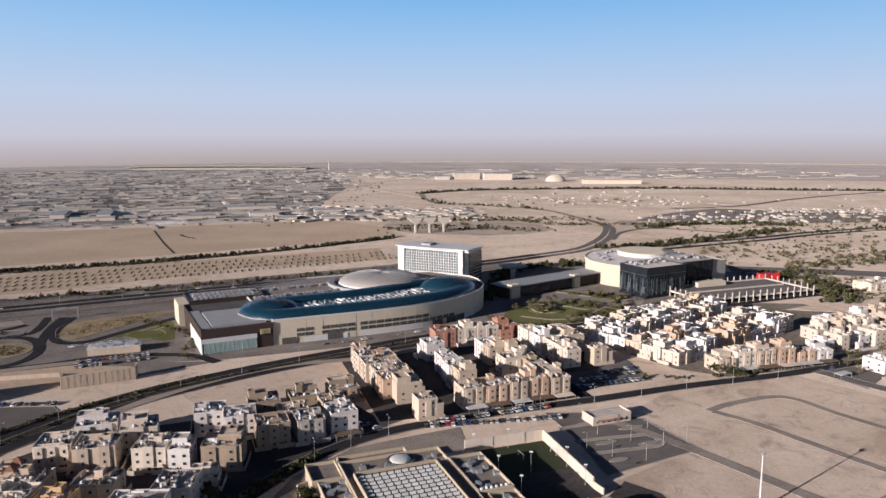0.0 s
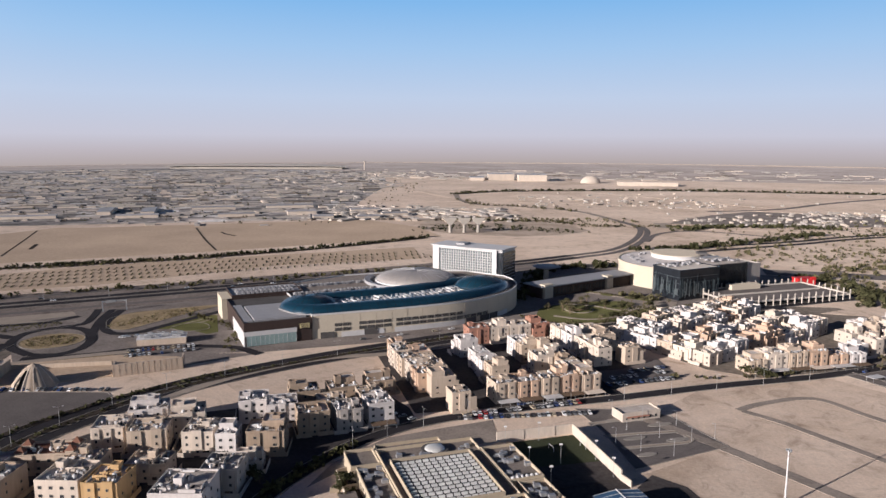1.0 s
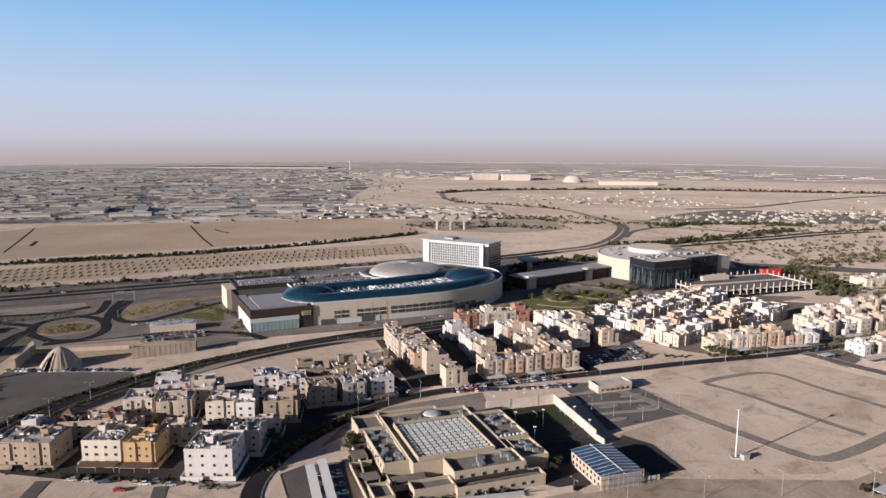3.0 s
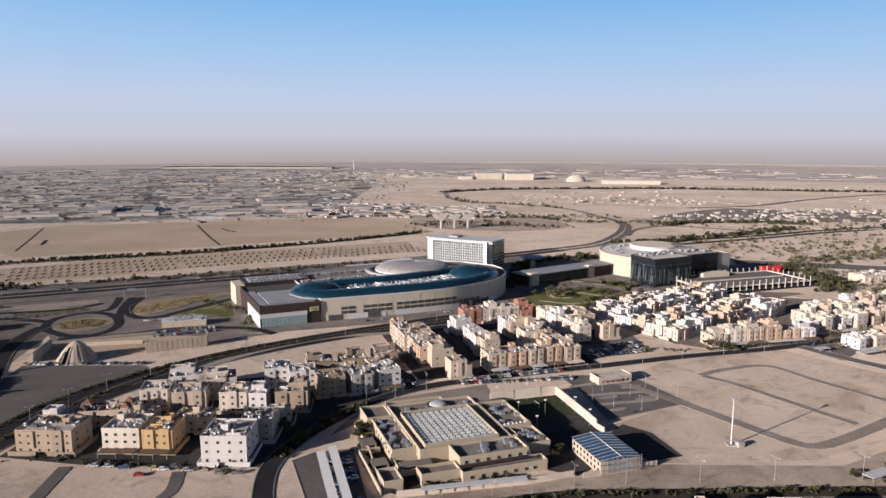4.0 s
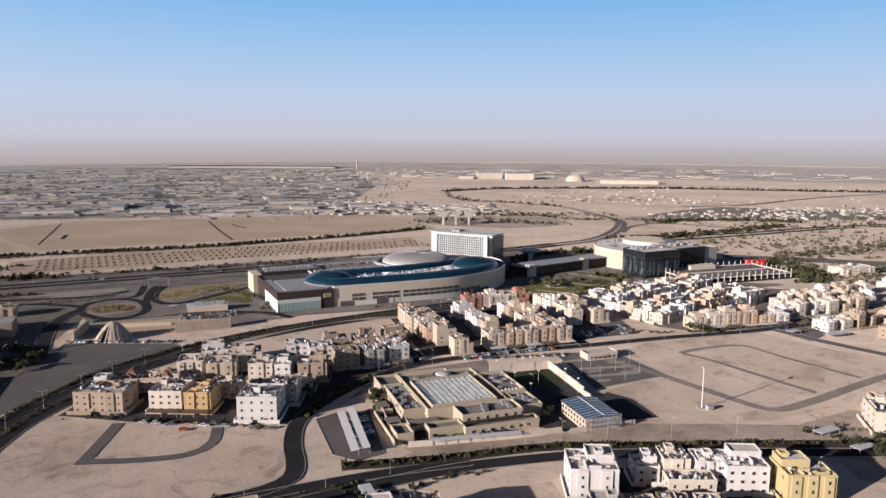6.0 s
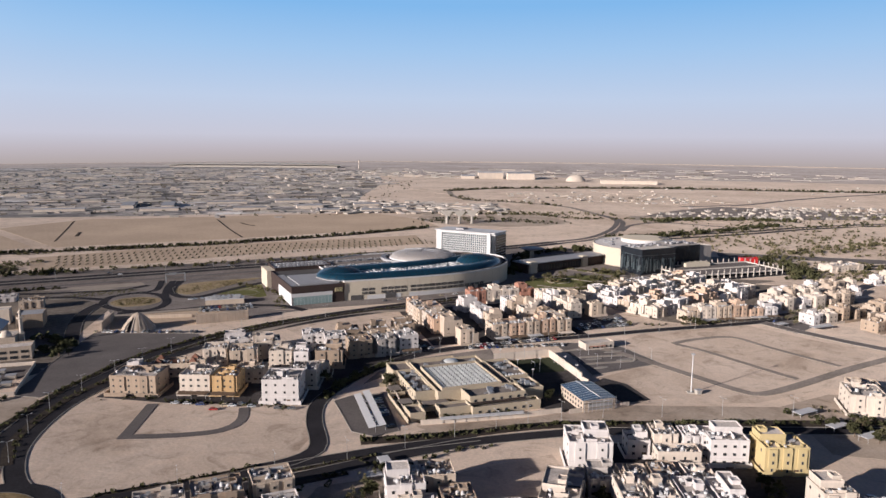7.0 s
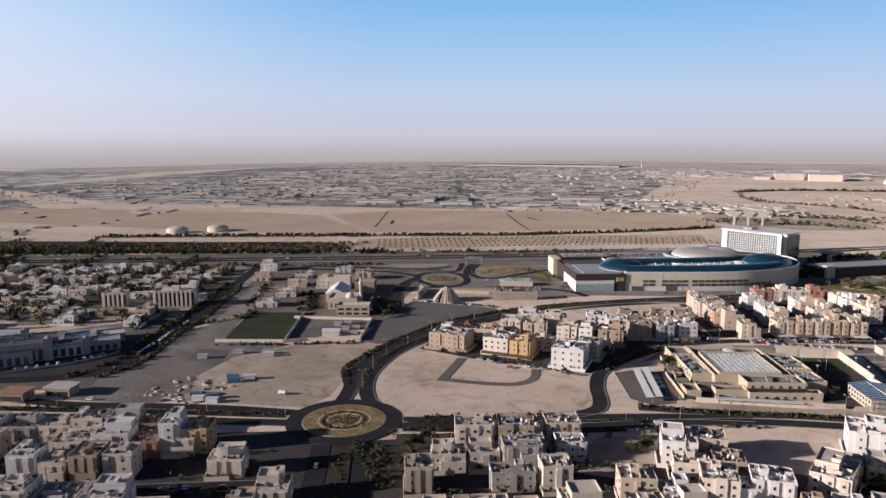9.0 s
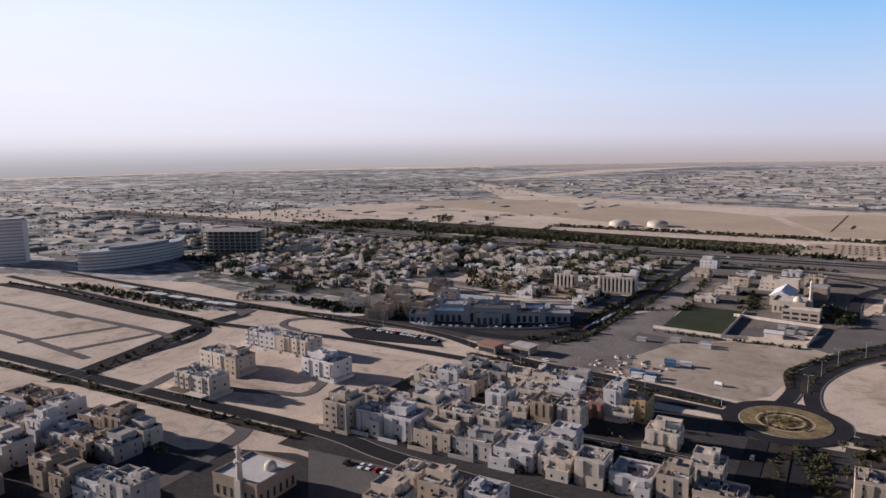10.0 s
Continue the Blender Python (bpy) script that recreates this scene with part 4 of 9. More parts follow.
def stepped_plan(hw, hd, rnd):
    """Outline of a house with shallow projecting bays on its front and sides, anticlockwise from the front left corner."""
    pts = [(-hw, -hd)]
    n = rnd.randint(1, 3)
    for i in range(n):
        c, b, o = -hw + 2 * hw * (i + 0.5) / n + rnd.uniform(-0.6, 0.6), min(rnd.uniform(0.9, 1.6), hw / n * 0.6), rnd.uniform(0.4, 0.9)
        pts += [(c - b, -hd), (c - b, -hd - o), (c + b, -hd - o), (c + b, -hd)]
    pts.append((hw, -hd))
    if rnd.random() < 0.6:
        c, b = rnd.uniform(-hd * 0.4, hd * 0.4), rnd.uniform(1.0, 2.2)
        pts += [(hw, c - b), (hw + 0.6, c - b), (hw + 0.6, c + b), (hw, c + b)]
    pts += [(hw, hd), (-hw, hd)]
    if rnd.random() < 0.6:
        c, b = rnd.uniform(-hd * 0.4, hd * 0.4), rnd.uniform(1.0, 2.2)
        pts += [(-hw, c + b), (-hw - 0.6, c + b), (-hw - 0.6, c - b), (-hw, c - b)]
    return pts


def house(x, y, ang, w, d, n, wall, seed, near=True, group="", st=3.4, yard=True, canopy=False, cat="house", bays=None, hut=None, label="", tiled=False, winrows=None, pent=None):
    """A flat-roofed house: its front faces local -y; x, y is the middle of its base."""
    rnd = random.Random(seed)
    h = n * st + 0.5
    label = label or "%s %s flat-roofed house with parapets and roof tanks" % (HOUSE_NOTE[wall], STOREYS[n])
    root = thing("apartment_building" if cat == "apartment building" else "house", pose(x, y, 0, 0, 0, ang), label, cat, group)
    mat = WALLS[wall]
    hw, hd = w / 2, d / 2
    par = rnd.uniform(0.8, 1.3)
    walls = Mb().box(-hw, hw, -hd, hd, 0, h)
    rims = Mb().ring(-hw - 0.05, hw + 0.05, -hd - 0.05, hd + 0.05, h - 0.35, h + par, 0.3)
    sheet = Mb().box(-hw + 0.26, hw - 0.26, -hd + 0.26, hd - 0.26, h + 0.01, h + 0.1)
    alt = random.Random(seed + 9000)
    wing = None
    if not near and n > 1 and not canopy and alt.random() < 0.7:
        wing = (-hw, hw * alt.uniform(-0.3, 0.5)) if alt.random() < 0.5 else (-hw * alt.uniform(-0.3, 0.5), hw)
        out, wh0 = alt.uniform(1.6, 3.4), h - st * alt.choice((1, 1, 2) if n > 2 else (1,)) + 0.3
        part("lower_wing", Mb().box(wing[0], wing[1], -hd - out, -hd - 0.01, 0, wh0).ring(wing[0] - 0.05, wing[1] + 0.05, -hd - out - 0.05, -hd - 0.01, wh0 - 0.3, wh0 + 0.9, 0.25), mat, root)
    if not near:
        walls = Mb().prism(stepped_plan(hw, hd, alt), 0, h)
        rims.box(-hw - 0.1, hw + 0.1, -hd - 0.12, -hd + 0.02, st + 0.1, st + 0.4)
        if n > 1 and alt.random() < 0.5:
            g = hd + alt.uniform(3.0, 4.4)
            part("compound_wall", Mb().sweep([(hw * 0.3, -g, 0), (-hw - 0.5, -g, 0), (-hw - 0.5, hd, 0)], [(-0.12, 0), (-0.12, 2.2), (0.12, 2.2), (0.12, 0)]), mat, root)
    part("outer_wall", walls, mat, root)
    part("parapet", rims, mat, root)
    if near and n > 1 and rnd.random() < 0.6:
        part("string_course", Mb().ring(-hw - 0.08, hw + 0.08, -hd - 0.08, hd + 0.08, st + 0.1, st + 0.4, 0.2), mat, root)
    nb = bays if bays is not None else rnd.choice((0, 1, 2, 2, 3)) if near else 0
    xs = []
    for i in range(nb):
        c = -hw + w * (i + 0.5) / nb
        bw = min(2.2, w / nb * 0.3)
        xs.append((c, bw))
        part("bay", Mb().box(c - bw, c + bw, -hd - 0.7, -hd + 0.2, 0.05 if i % 2 else st * 0.9, h + rnd.choice((0.3, 0.9, 1.5))), mat, root)
    ph = 0
    pen = rnd.random() < (0.3 if near else 0.45) if pent is None else pent
    if pen:
        ph = rnd.uniform(2.9, 3.4)
        px0, px1 = (-hw + 0.6, hw * rnd.uniform(0.1, 0.6)) if rnd.random() < 0.5 else (-hw * rnd.uniform(0.1, 0.6), hw - 0.6)
        py0 = -hd + d * rnd.uniform(0.25, 0.5)
        pb = Mb().box(px0, px1, py0, hd - 0.5, h, h + ph)
        if not near:
            pb.ring(px0 - 0.08, px1 + 0.08, py0 - 0.08, hd - 0.42, h + ph - 0.25, h + ph + 0.8, 0.3)
        pt = part("penthouse", pb, mat, root)
        if near:
            part("parapet", Mb().ring(px0 - 0.05, px1 + 0.05, py0 - 0.05, hd - 0.45, h + ph - 0.3, h + ph + 0.7, 0.25), mat, pt)
        if near:
            part("penthouse_roof", Mb().box(px0 + 0.2, px1 - 0.2, py0 + 0.2, hd - 0.7, h + ph + 0.01, h + ph + 0.1), ROOF, pt)
    if hut if hut is not None else rnd.random() < 0.7:
        hx, hy = rnd.uniform(-hw + 2.2, hw - 2.2), rnd.uniform(-hd * 0.2, hd - 2.6)
        z0 = h + ph * 0.6
        hb = Mb().box(hx - 1.6, hx + 1.6, hy - 2, hy + 2, h, z0 + 2.7)
        if not near:
            hb.ring(hx - 1.75, hx + 1.75, hy - 2.15, hy + 2.15, z0 + 2.45, z0 + 3.0, 0.3)
        sh = part("stair_hut", hb, mat, root)
        if near:
            part("hut_cap", Mb().ring(hx - 1.75, hx + 1.75, hy - 2.15, hy + 2.15, z0 + 2.4, z0 + 3.1, 0.3), mat, sh)
    part("roof", sheet, BROWNROOF if tiled else ROOF, root)
    if tiled:
        for tx, ty in ((-hw + 3, -hd + 3), (hw - 3, -hd + 3), (-hw + 3, hd - 3), (hw - 3, hd - 3)):
            tu = part("turret", Mb().box(tx - 1.8, tx + 1.8, ty - 1.8, ty + 1.8, h, h + 1.6), mat, root)
            part("turret_roof", Mb().prism([(tx - 2.1, ty - 2.1), (tx + 2.1, ty - 2.1), (tx + 2.1, ty + 2.1), (tx - 2.1, ty + 2.1)], h + 1.6, h + 3.8, 0, 0.05), BROWNROOF, tu)
    # windows
    spots = []
    ww, wh = rnd.choice(((1.0, 1.1), (0.8, 1.3), (1.3, 1.1), (0.8, 1.0)))
    rows = winrows or n
    for r in range(rows):
        z = st * (r + 0.5) + 0.35
        cols = max(2, int(w / 4.2))
        for i in range(cols):
            c = -hw + w * (i + 0.5) / cols
            bay = [b for b in xs if abs(b[0] - c) < b[1] + 0.9]
            if bay:
                c = bay[0][0]
                if r == 0 and xs.index(bay[0]) % 2 == 0 and n > 1:
                    spots.append((c, -hd, z, 0))
                    continue
                spots.append((c, -hd - 0.7, z, 0))
            else:
                spots.append((c, -hd, z, 0))
        cols = max(2, int(d / 6.5))
        for i in range(cols):
            c = -hd + d * (i + 0.5) / cols
            if rnd.random() < 0.85:
                spots.append((-hw, c, z, -90))
            if rnd.random() < 0.85:
                spots.append((hw, c, z, 90))
    spots = list(dict.fromkeys(spots))
    wm = window_mesh(ww, wh)
    if near:
        for sx, sy, sz, a in spots:
            part("window", wm, None, root, m=pose(sx, sy, sz, 0, 0, a))
    else:
        mb = Mb()
        for sx, sy, sz, a in spots:
            if a == 0 and wing and wing[0] < sx < wing[1] and sz < wh0:
                sy -= out
            if a == 0:
                mb.box(sx - ww / 2, sx + ww / 2, sy - 0.06, sy, sz - wh / 2, sz + wh / 2)
            else:
                s = -1 if a < 0 else 1
                mb.box(min(sx, sx + s * 0.06), max(sx, sx + s * 0.06), sy - ww / 2, sy + ww / 2, sz - wh / 2, sz + wh / 2)
        tagged(part("glazing", mb, PANE, root), "dark windows", kind="stuff")
    # roof plant
    for i in range(rnd.randint(1, 3) if near else 0):
        part("water_tank", tank_mesh(), None, root, m=pose(rnd.uniform(-hw + 1.2, hw - 1.2), rnd.uniform(-hd + 1.2, -hd * 0.1), h + 0.1))
    for i in range(rnd.randint(2, 4) if near else 0):
        part("air_conditioner", ac_mesh(), None, root, m=pose(rnd.uniform(-hw + 1.2, hw - 1.2), rnd.uniform(-hd + 1.2, hd - 1.2), h + 0.1, 0, 0, rnd.choice((0, 90))))
    junk = Mb()
    for i in range(rnd.randint(18, 28)):
        jx, jy, jw, jd, jh = rnd.uniform(-hw + 1, hw - 1), rnd.uniform(-hd + 1, hd - 1), rnd.uniform(0.15, 0.75), rnd.uniform(0.15, 0.75), rnd.uniform(0.3, 1.5)
        if i % 5 == 0:
            jw, jd = rnd.choice(((2.4, 0.12), (0.12, 2.4)))
        jx, jy = max(-hw + jw + 0.4, min(hw - jw - 0.4, jx)), max(-hd + jd + 0.4, min(hd - jd - 0.4, jy))
        junk.box(jx - jw, jx + jw, jy - jd, jy + jd, h + 0.1, h + 0.1 + jh, i % 3)
    for i in range(alt.randint(3, 5)):
        jl, jh = alt.uniform(1.2, min(hw, hd) * 0.55), alt.uniform(0.9, 2.1)
        jw, jd = (jl, 0.1) if alt.random() < 0.5 else (0.1, jl)
        jx, jy = alt.uniform(-hw + jw + 0.4, hw - jw - 0.4), alt.uniform(-hd + jd + 0.4, hd - jd - 0.4)
        junk.box(jx - jw, jx + jw, jy - jd, jy + jd, h + 0.1, h + 0.1 + jh, 2)
        if alt.random() < 0.5:
            junk.box(jx, jx + alt.uniform(0.8, 1.8), jy, jy + alt.uniform(0.8, 1.8), h + 0.1, h + 0.1 + jh * 0.8, 2)
    tagged(part("roof_clutter", junk, [WHITE, ROOF_DARK, mat], root), "small roof plant and pipes", kind="stuff")
    if near:
        part("door", shared("door", lambda b: b.box(-0.75, 0.75, -0.1, 0, 0, 2.3).box(-0.95, -0.75, -0.2, 0, 0, 2.5).box(0.75, 0.95, -0.2, 0, 0, 2.5).box(-0.95, 0.95, -0.2, 0, 2.3, 2.5), TRUNK), None, root, m=pose(hw * 0.45, -hd, 0))
    if yard and near:
        g = rnd.uniform(1.2, 2.4)
        path = [(-hw * 0.2, -hd - g, 0), (-hw - g, -hd - g, 0), (-hw - g, hd + 0.3, 0)]
        for s in (1, -1):
            line = [(px * s, py, 0) for px, py, pz in path]
            part("compound_wall", Mb().sweep(line, [(-0.12, 0), (-0.12, 2.2), (0.12, 2.2), (0.12, 0)]), mat, root)
    if canopy:
        cn = part("car_canopy", Mb().box(-hw + 0.3, hw - 0.3, -hd - 6.2, -hd - 0.8, 2.5, 2.7), rnd.choice((WALLS["cream"], TRUNK, WHITE)), root)
        for px in (-hw + 0.6, 0, hw - 0.6):
            part("post", Mb().box(px - 0.08, px + 0.08, -hd - 6, -hd - 5.85, 0, 2.5), STEEL, cn)
    return root


OPEN_PLOTS = ((-110, 148), (-62, 175), (-225, 136))  # left unbuilt inside the rows


def row(x, y, ang, count, unit, d, storeys, palette, seed, near=True, group="", gap=0.8, skip=(), jit=0.0, **kw):
    """Houses side by side from x, y along ang; x, y is the front corner of the first. jit: how unruly the row is, in metres."""
    rnd = random.Random(seed)
    c, s = math.cos(radians(ang)), math.sin(radians(ang))
    at = 0.0
    for i in range(count):
        w = unit * (rnd.uniform(0.9, 1.12) if not jit else rnd.uniform(0.75, 1.3))
        dd = d * (rnd.uniform(0.88, 1.0) if not jit else rnd.uniform(0.6, 0.95))
        if i not in skip and not (jit and rnd.random() < 0.1):
            px, py = at + w / 2, dd / 2 + rnd.uniform(0, 1.0 + jit)
            hx, hy = x + px * c - py * s, y + px * s + py * c
            make = (hx, hy, ang, w - gap - rnd.uniform(0, jit * 0.6), dd, rnd.choice(storeys), rnd.choice(palette), seed * 100 + i, near, group)
            if all(math.hypot(hx - ox, hy - oy) > 5 for ox, oy in OPEN_PLOTS):
                house(*make, **kw)
        at += w


def villas(name, spots, label, seed):
    """Uncounted far flat-roofed villas: spots of x, y, angle, width, depth, storeys."""
    rnd = random.Random(seed)
    keys = ("white", "cream", "sand", "tan")
    walls, roofs, glazing = {k: Mb() for k in keys}, Mb(), Mb()

    def put(mb, ox, oy, a, x0, x1, y0, y1, z0, z1):
        c, s = math.cos(radians(a)), math.sin(radians(a))
        mb.prism([(ox + x * c - y * s, oy + x * s + y * c) for x, y in ((x0, y0), (x1, y0), (x1, y1), (x0, y1))], z0, z1)
    for x, y, a, w, d, n in spots:
        mb = walls[rnd.choice(("white", "cream", "cream", "white", "sand", "cream", "sand", "tan"))]
        hw, hd = w / 2, d / 2
        cut, split = rnd.uniform(0.1, 0.3) * d, rnd.uniform(-0.25, 0.25) * w
        low = rnd.choice((0, 1)) if n > 1 else 0
        for x0, x1, y0, m in ((-hw, split, -hd, n - low), (split, hw, -hd + cut, n)):
            h = m * 3.3 + 0.4
            put(mb, x, y, a, x0, x1, y0, hd, 0, h)
            put(roofs, x, y, a, x0 + 0.3, x1 - 0.3, y0 + 0.3, hd - 0.3, h, h + 0.1)
            for q in ((x0, x1, y0, y0 + 0.3), (x0, x1, hd - 0.3, hd), (x0, x0 + 0.3, y0, hd), (x1 - 0.3, x1, y0, hd)):
                put(mb, x, y, a, *q, h, h + 1.1)
            for i in range(7):
                jx, jy, jw = rnd.uniform(x0 + 0.8, x1 - 1.6), rnd.uniform(y0 + 0.8, hd - 1.8), rnd.uniform(0.4, 1.3)
                put(roofs if i % 2 else mb, x, y, a, jx, jx + jw, jy, jy + rnd.uniform(0.4, 1.3), h + 0.1, h + rnd.uniform(0.7, 1.9))
            for r in range(m):
                z = 3.3 * r + 1.3
                cols = max(1, int((x1 - x0) / 3.4))
                for i in range(cols):
                    c = x0 + (x1 - x0) * (i + 0.5) / cols
                    put(glazing, x, y, a, c - 0.5, c + 0.5, y0 - 0.08, y0, z, z + 1.2)
                for c in (y0 + (hd - y0) * 0.25, y0 + (hd - y0) * 0.7):
                    if x0 == -hw:
                        put(glazing, x, y, a, -hw - 0.08, -hw, c - 0.5, c + 0.5, z, z + 1.2)
                    else:
                        put(glazing, x, y, a, hw, hw + 0.08, c - 0.5, c + 0.5, z, z + 1.2)
        k = rnd.uniform(split / w + 0.02, 0.18)
        put(mb, x, y, a, k * w, (k + 0.26) * w, 0, hd * 0.7, n * 3.3 + 0.4, n * 3.3 + 3.1)
        put(mb, x, y, a, -hw - 1.5, hw + 1.5, -hd - 3, -hd - 2.8, 0, 2.1)
    for k in keys:
        tagged(part(name, walls[k], WALLS[k]), label, "houses", "", "stuff")
    tagged(part(name + "_roofs", roofs, ROOF), "dusty flat roofs of far houses", "houses", "", "stuff")
    tagged(part(name + "_windows", glazing, PANE), "dark windows of far houses", "houses", "", "stuff")


CAR_PROTO = {}


def car(x, y, ang, colour, van=False):
    """A parked car, nose along local x."""
    key = (colour, van)
    if key in CAR_PROTO:
        return copy_thing(CAR_PROTO[key], pose(x, y, CAR_Z, 0, 0, ang))
    kind = "van" if van else "car"
    root = thing(kind, pose(x, y, CAR_Z, 0, 0, ang), "%s parked %s" % (colour, "van" if van else "passenger car"), kind, "parked vehicles")
    top = 1.9 if van else 0.95
    prof = [(-2.3, 0.3), (2.3, 0.3), (2.35, 0.75), (1.2 if not van else 2.2, top), (-2.2, top), (-2.35, 0.8)]

    def slab(prof, hw, taper=1.0):
        v = [(px, -hw, pz) for px, pz in prof] + [(px, hw * 1.0, pz) for px, pz in prof]
        n = len(prof)
        return Mb().add(v, [tuple(range(n)), tuple(range(2 * n - 1, n - 1, -1))] + [(i, i + n, (i + 1) % n + n, (i + 1) % n) for i in range(n)])
    hull = slab(prof, 0.9)
    if not van:
        hull.box(-1.6, 0.35, -0.78, 0.78, top + 0.5, top + 0.55)
    cab = [(-2.0, top), (1.0, top), (0.35, top + 0.5), (-1.6, top + 0.5)] if not van else [(1.2, 1.1), (2.3, 1.1), (2.0, 1.75), (1.2, 1.75)]
    part("glasshouse", slab(cab, 0.8 if not van else 0.92), PANE, root)
    for wx in (-1.45, 1.45):
        for wy in (-0.82, 0.82):
            hull.add([(wx + 0.33 * math.cos(t), wy + s, 0.33 + 0.33 * math.sin(t)) for s in (-0.11, 0.11) for t in [i * math.pi / 4 for i in range(8)]],
                       [tuple(range(7, -1, -1)), tuple(range(8, 16))] + [(i, (i + 1) % 8, (i + 1) % 8 + 8, i + 8) for i in range(8)], 1)
    part("body", hull, [CARPAINT[colour], TYRE], root)
    CAR_PROTO[key] = root
    return root


CAR_Z = 0.26
COLOURS = ["white", "white", "white", "silver", "silver", "black", "grey", "grey", "red", "blue", "beige"]


def cars(x0, y0, x1, y1, n, ang, seed, fill=0.8):
    """Cars spread along a line of bays."""
    rnd = random.Random(seed)
    for i in range(n):
        if rnd.random() > fill:
            continue
        t = (i + 0.5) / n
        car(x0 + (x1 - x0) * t + rnd.uniform(-0.3, 0.3), y0 + (y1 - y0) * t + rnd.uniform(-0.3, 0.3), ang + rnd.choice((0, 180)) + rnd.uniform(-3, 3), rnd.choice(COLOURS))


LAMP = {}


def street_lamp(x, y, ang, h=10, arms=1):
    key = (h, arms)
    if key in LAMP:
        return copy_thing(LAMP[key], pose(x, y, 0, 0, 0, ang))
    root = thing("street_lamp", pose(x, y, 0, 0, 0, ang), "tall grey steel street lamp beside the road", "street lamp", "street lamps")
    part("pole", Mb().cyl(0, 0, 0, 0.5, 0.2, 0.2, 8).cyl(0, 0, 0.5, h, 0.12, 0.07, 8), STEEL, root)
    for s in (-1, 1)[:arms]:
        arm = part("arm", Mb().beam((0, 0, h - 0.1), (1.8 * s, 0, h + 0.3), 0.08), STEEL, root)
        part("lamp_head", Mb().box(min(1.6 * s, 2.4 * s), max(1.6 * s, 2.4 * s), -0.18, 0.18, h + 0.22, h + 0.38), WHITE, arm)
    LAMP[key] = root
    return root


TREES = {}


def tree(x, y, kind=0, ang=0, scale=1.0):
    """Broad shade tree (0, 1), conical tree (2), palm (3)."""
    labels = ["dusty green broad-crowned shade tree", "sparse olive-green roadside tree", "slender dark green conocarpus tree", "date palm with arching fronds"]
    if kind not in TREES:
        rng = np.random.default_rng(kind + 11)
        root = thing("palm_tree" if kind == 3 else "tree", Matrix.Identity(4), labels[kind], "tree", "trees")
        tr = Mb()
        if kind == 3:
            tr.cyl(0, 0, 0, 6.2, 0.28, 0.2, 8)
            v, f = [], []
            for i in range(22):
                a, droop = i * 2.4, 0.3 + 0.9 * (i / 22)
                prev = None
                for j in range(6):
                    t = j / 5
                    r = 3.0 * t
                    z = 6.2 + 1.6 * t * (1 - droop * 0.5) - droop * 2.2 * t * t
                    wd = 0.45 * math.sin(math.pi * min(1, 0.15 + t * 0.85))
                    px, py = r * math.cos(a), r * math.sin(a)
                    v += [(px - wd * math.sin(a), py + wd * math.cos(a), z - 0.15), (px + wd * math.sin(a), py - wd * math.cos(a), z - 0.15)]
                    if prev is not None:
                        f.append((prev, prev + 1, prev + 3, prev + 2))
                    prev = len(v) - 2
            part("trunk", tr, TRUNK, root)
            part("crown", Mb().add(v, f), LEAVES[1], root)
        else:
            h, r = ((5.5, 3.0), (4.8, 2.4), (8.0, 1.7))[kind]
            tr.cyl(0, 0, 0, h * 0.55, 0.26, 0.16, 8)
            cs, rs = [], []
            for i in range((16, 10, 14)[kind]):
                a, q = rng.uniform(0, 6.28), rng.uniform(0.2, 0.95)
                z = h * rng.uniform(0.5, 1.0) if kind < 2 else h * (0.25 + 0.75 * i / 14)
                rr = r * q if kind < 2 else r * 0.6 * (1.15 - i / 14) * q
                cs.append((rr * math.cos(a), rr * math.sin(a), z))
                rs.append(r * rng.uniform(0.3, 0.5))
                if i < 5:
                    tr.beam((0, 0, h * 0.4), tuple(0.8 * np.array(cs[-1]) + (0, 0, 0.1)), 0.13)
            part("trunk", tr, TRUNK, root)
            part("crown", Mb().add(*leaf_cloud(cs, rs, (34, 22, 30)[kind], 0.3, rng)), LEAVES[(0, 1, 0)[kind]], root)
        TREES[kind] = root
        root.matrix_basis = pose(x, y, 0, 0, 0, ang) @ Matrix.Scale(scale, 4)
        return root
    ob = copy_thing(TREES[kind], pose(x, y, 0, 0, 0, ang))
    ob.scale = (scale, scale, scale)
    return ob


def trees(pts, gap, kinds, seed, jit=2.0, fill=0.9):
    rnd = random.Random(seed)
    for x, y in curve_pts(pts, gap):
        if rnd.random() < fill:
            tree(x + rnd.uniform(-jit, jit), y + rnd.uniform(-jit, jit), rnd.choice(kinds), rnd.uniform(0, 360), rnd.uniform(0.7, 1.25))


# ---- the mall ----
MALL = pose(-165, 545, 0, 0, 0, 28)


def arc_wall(pts, step=4.0):
    return curve_pts(pts, step)


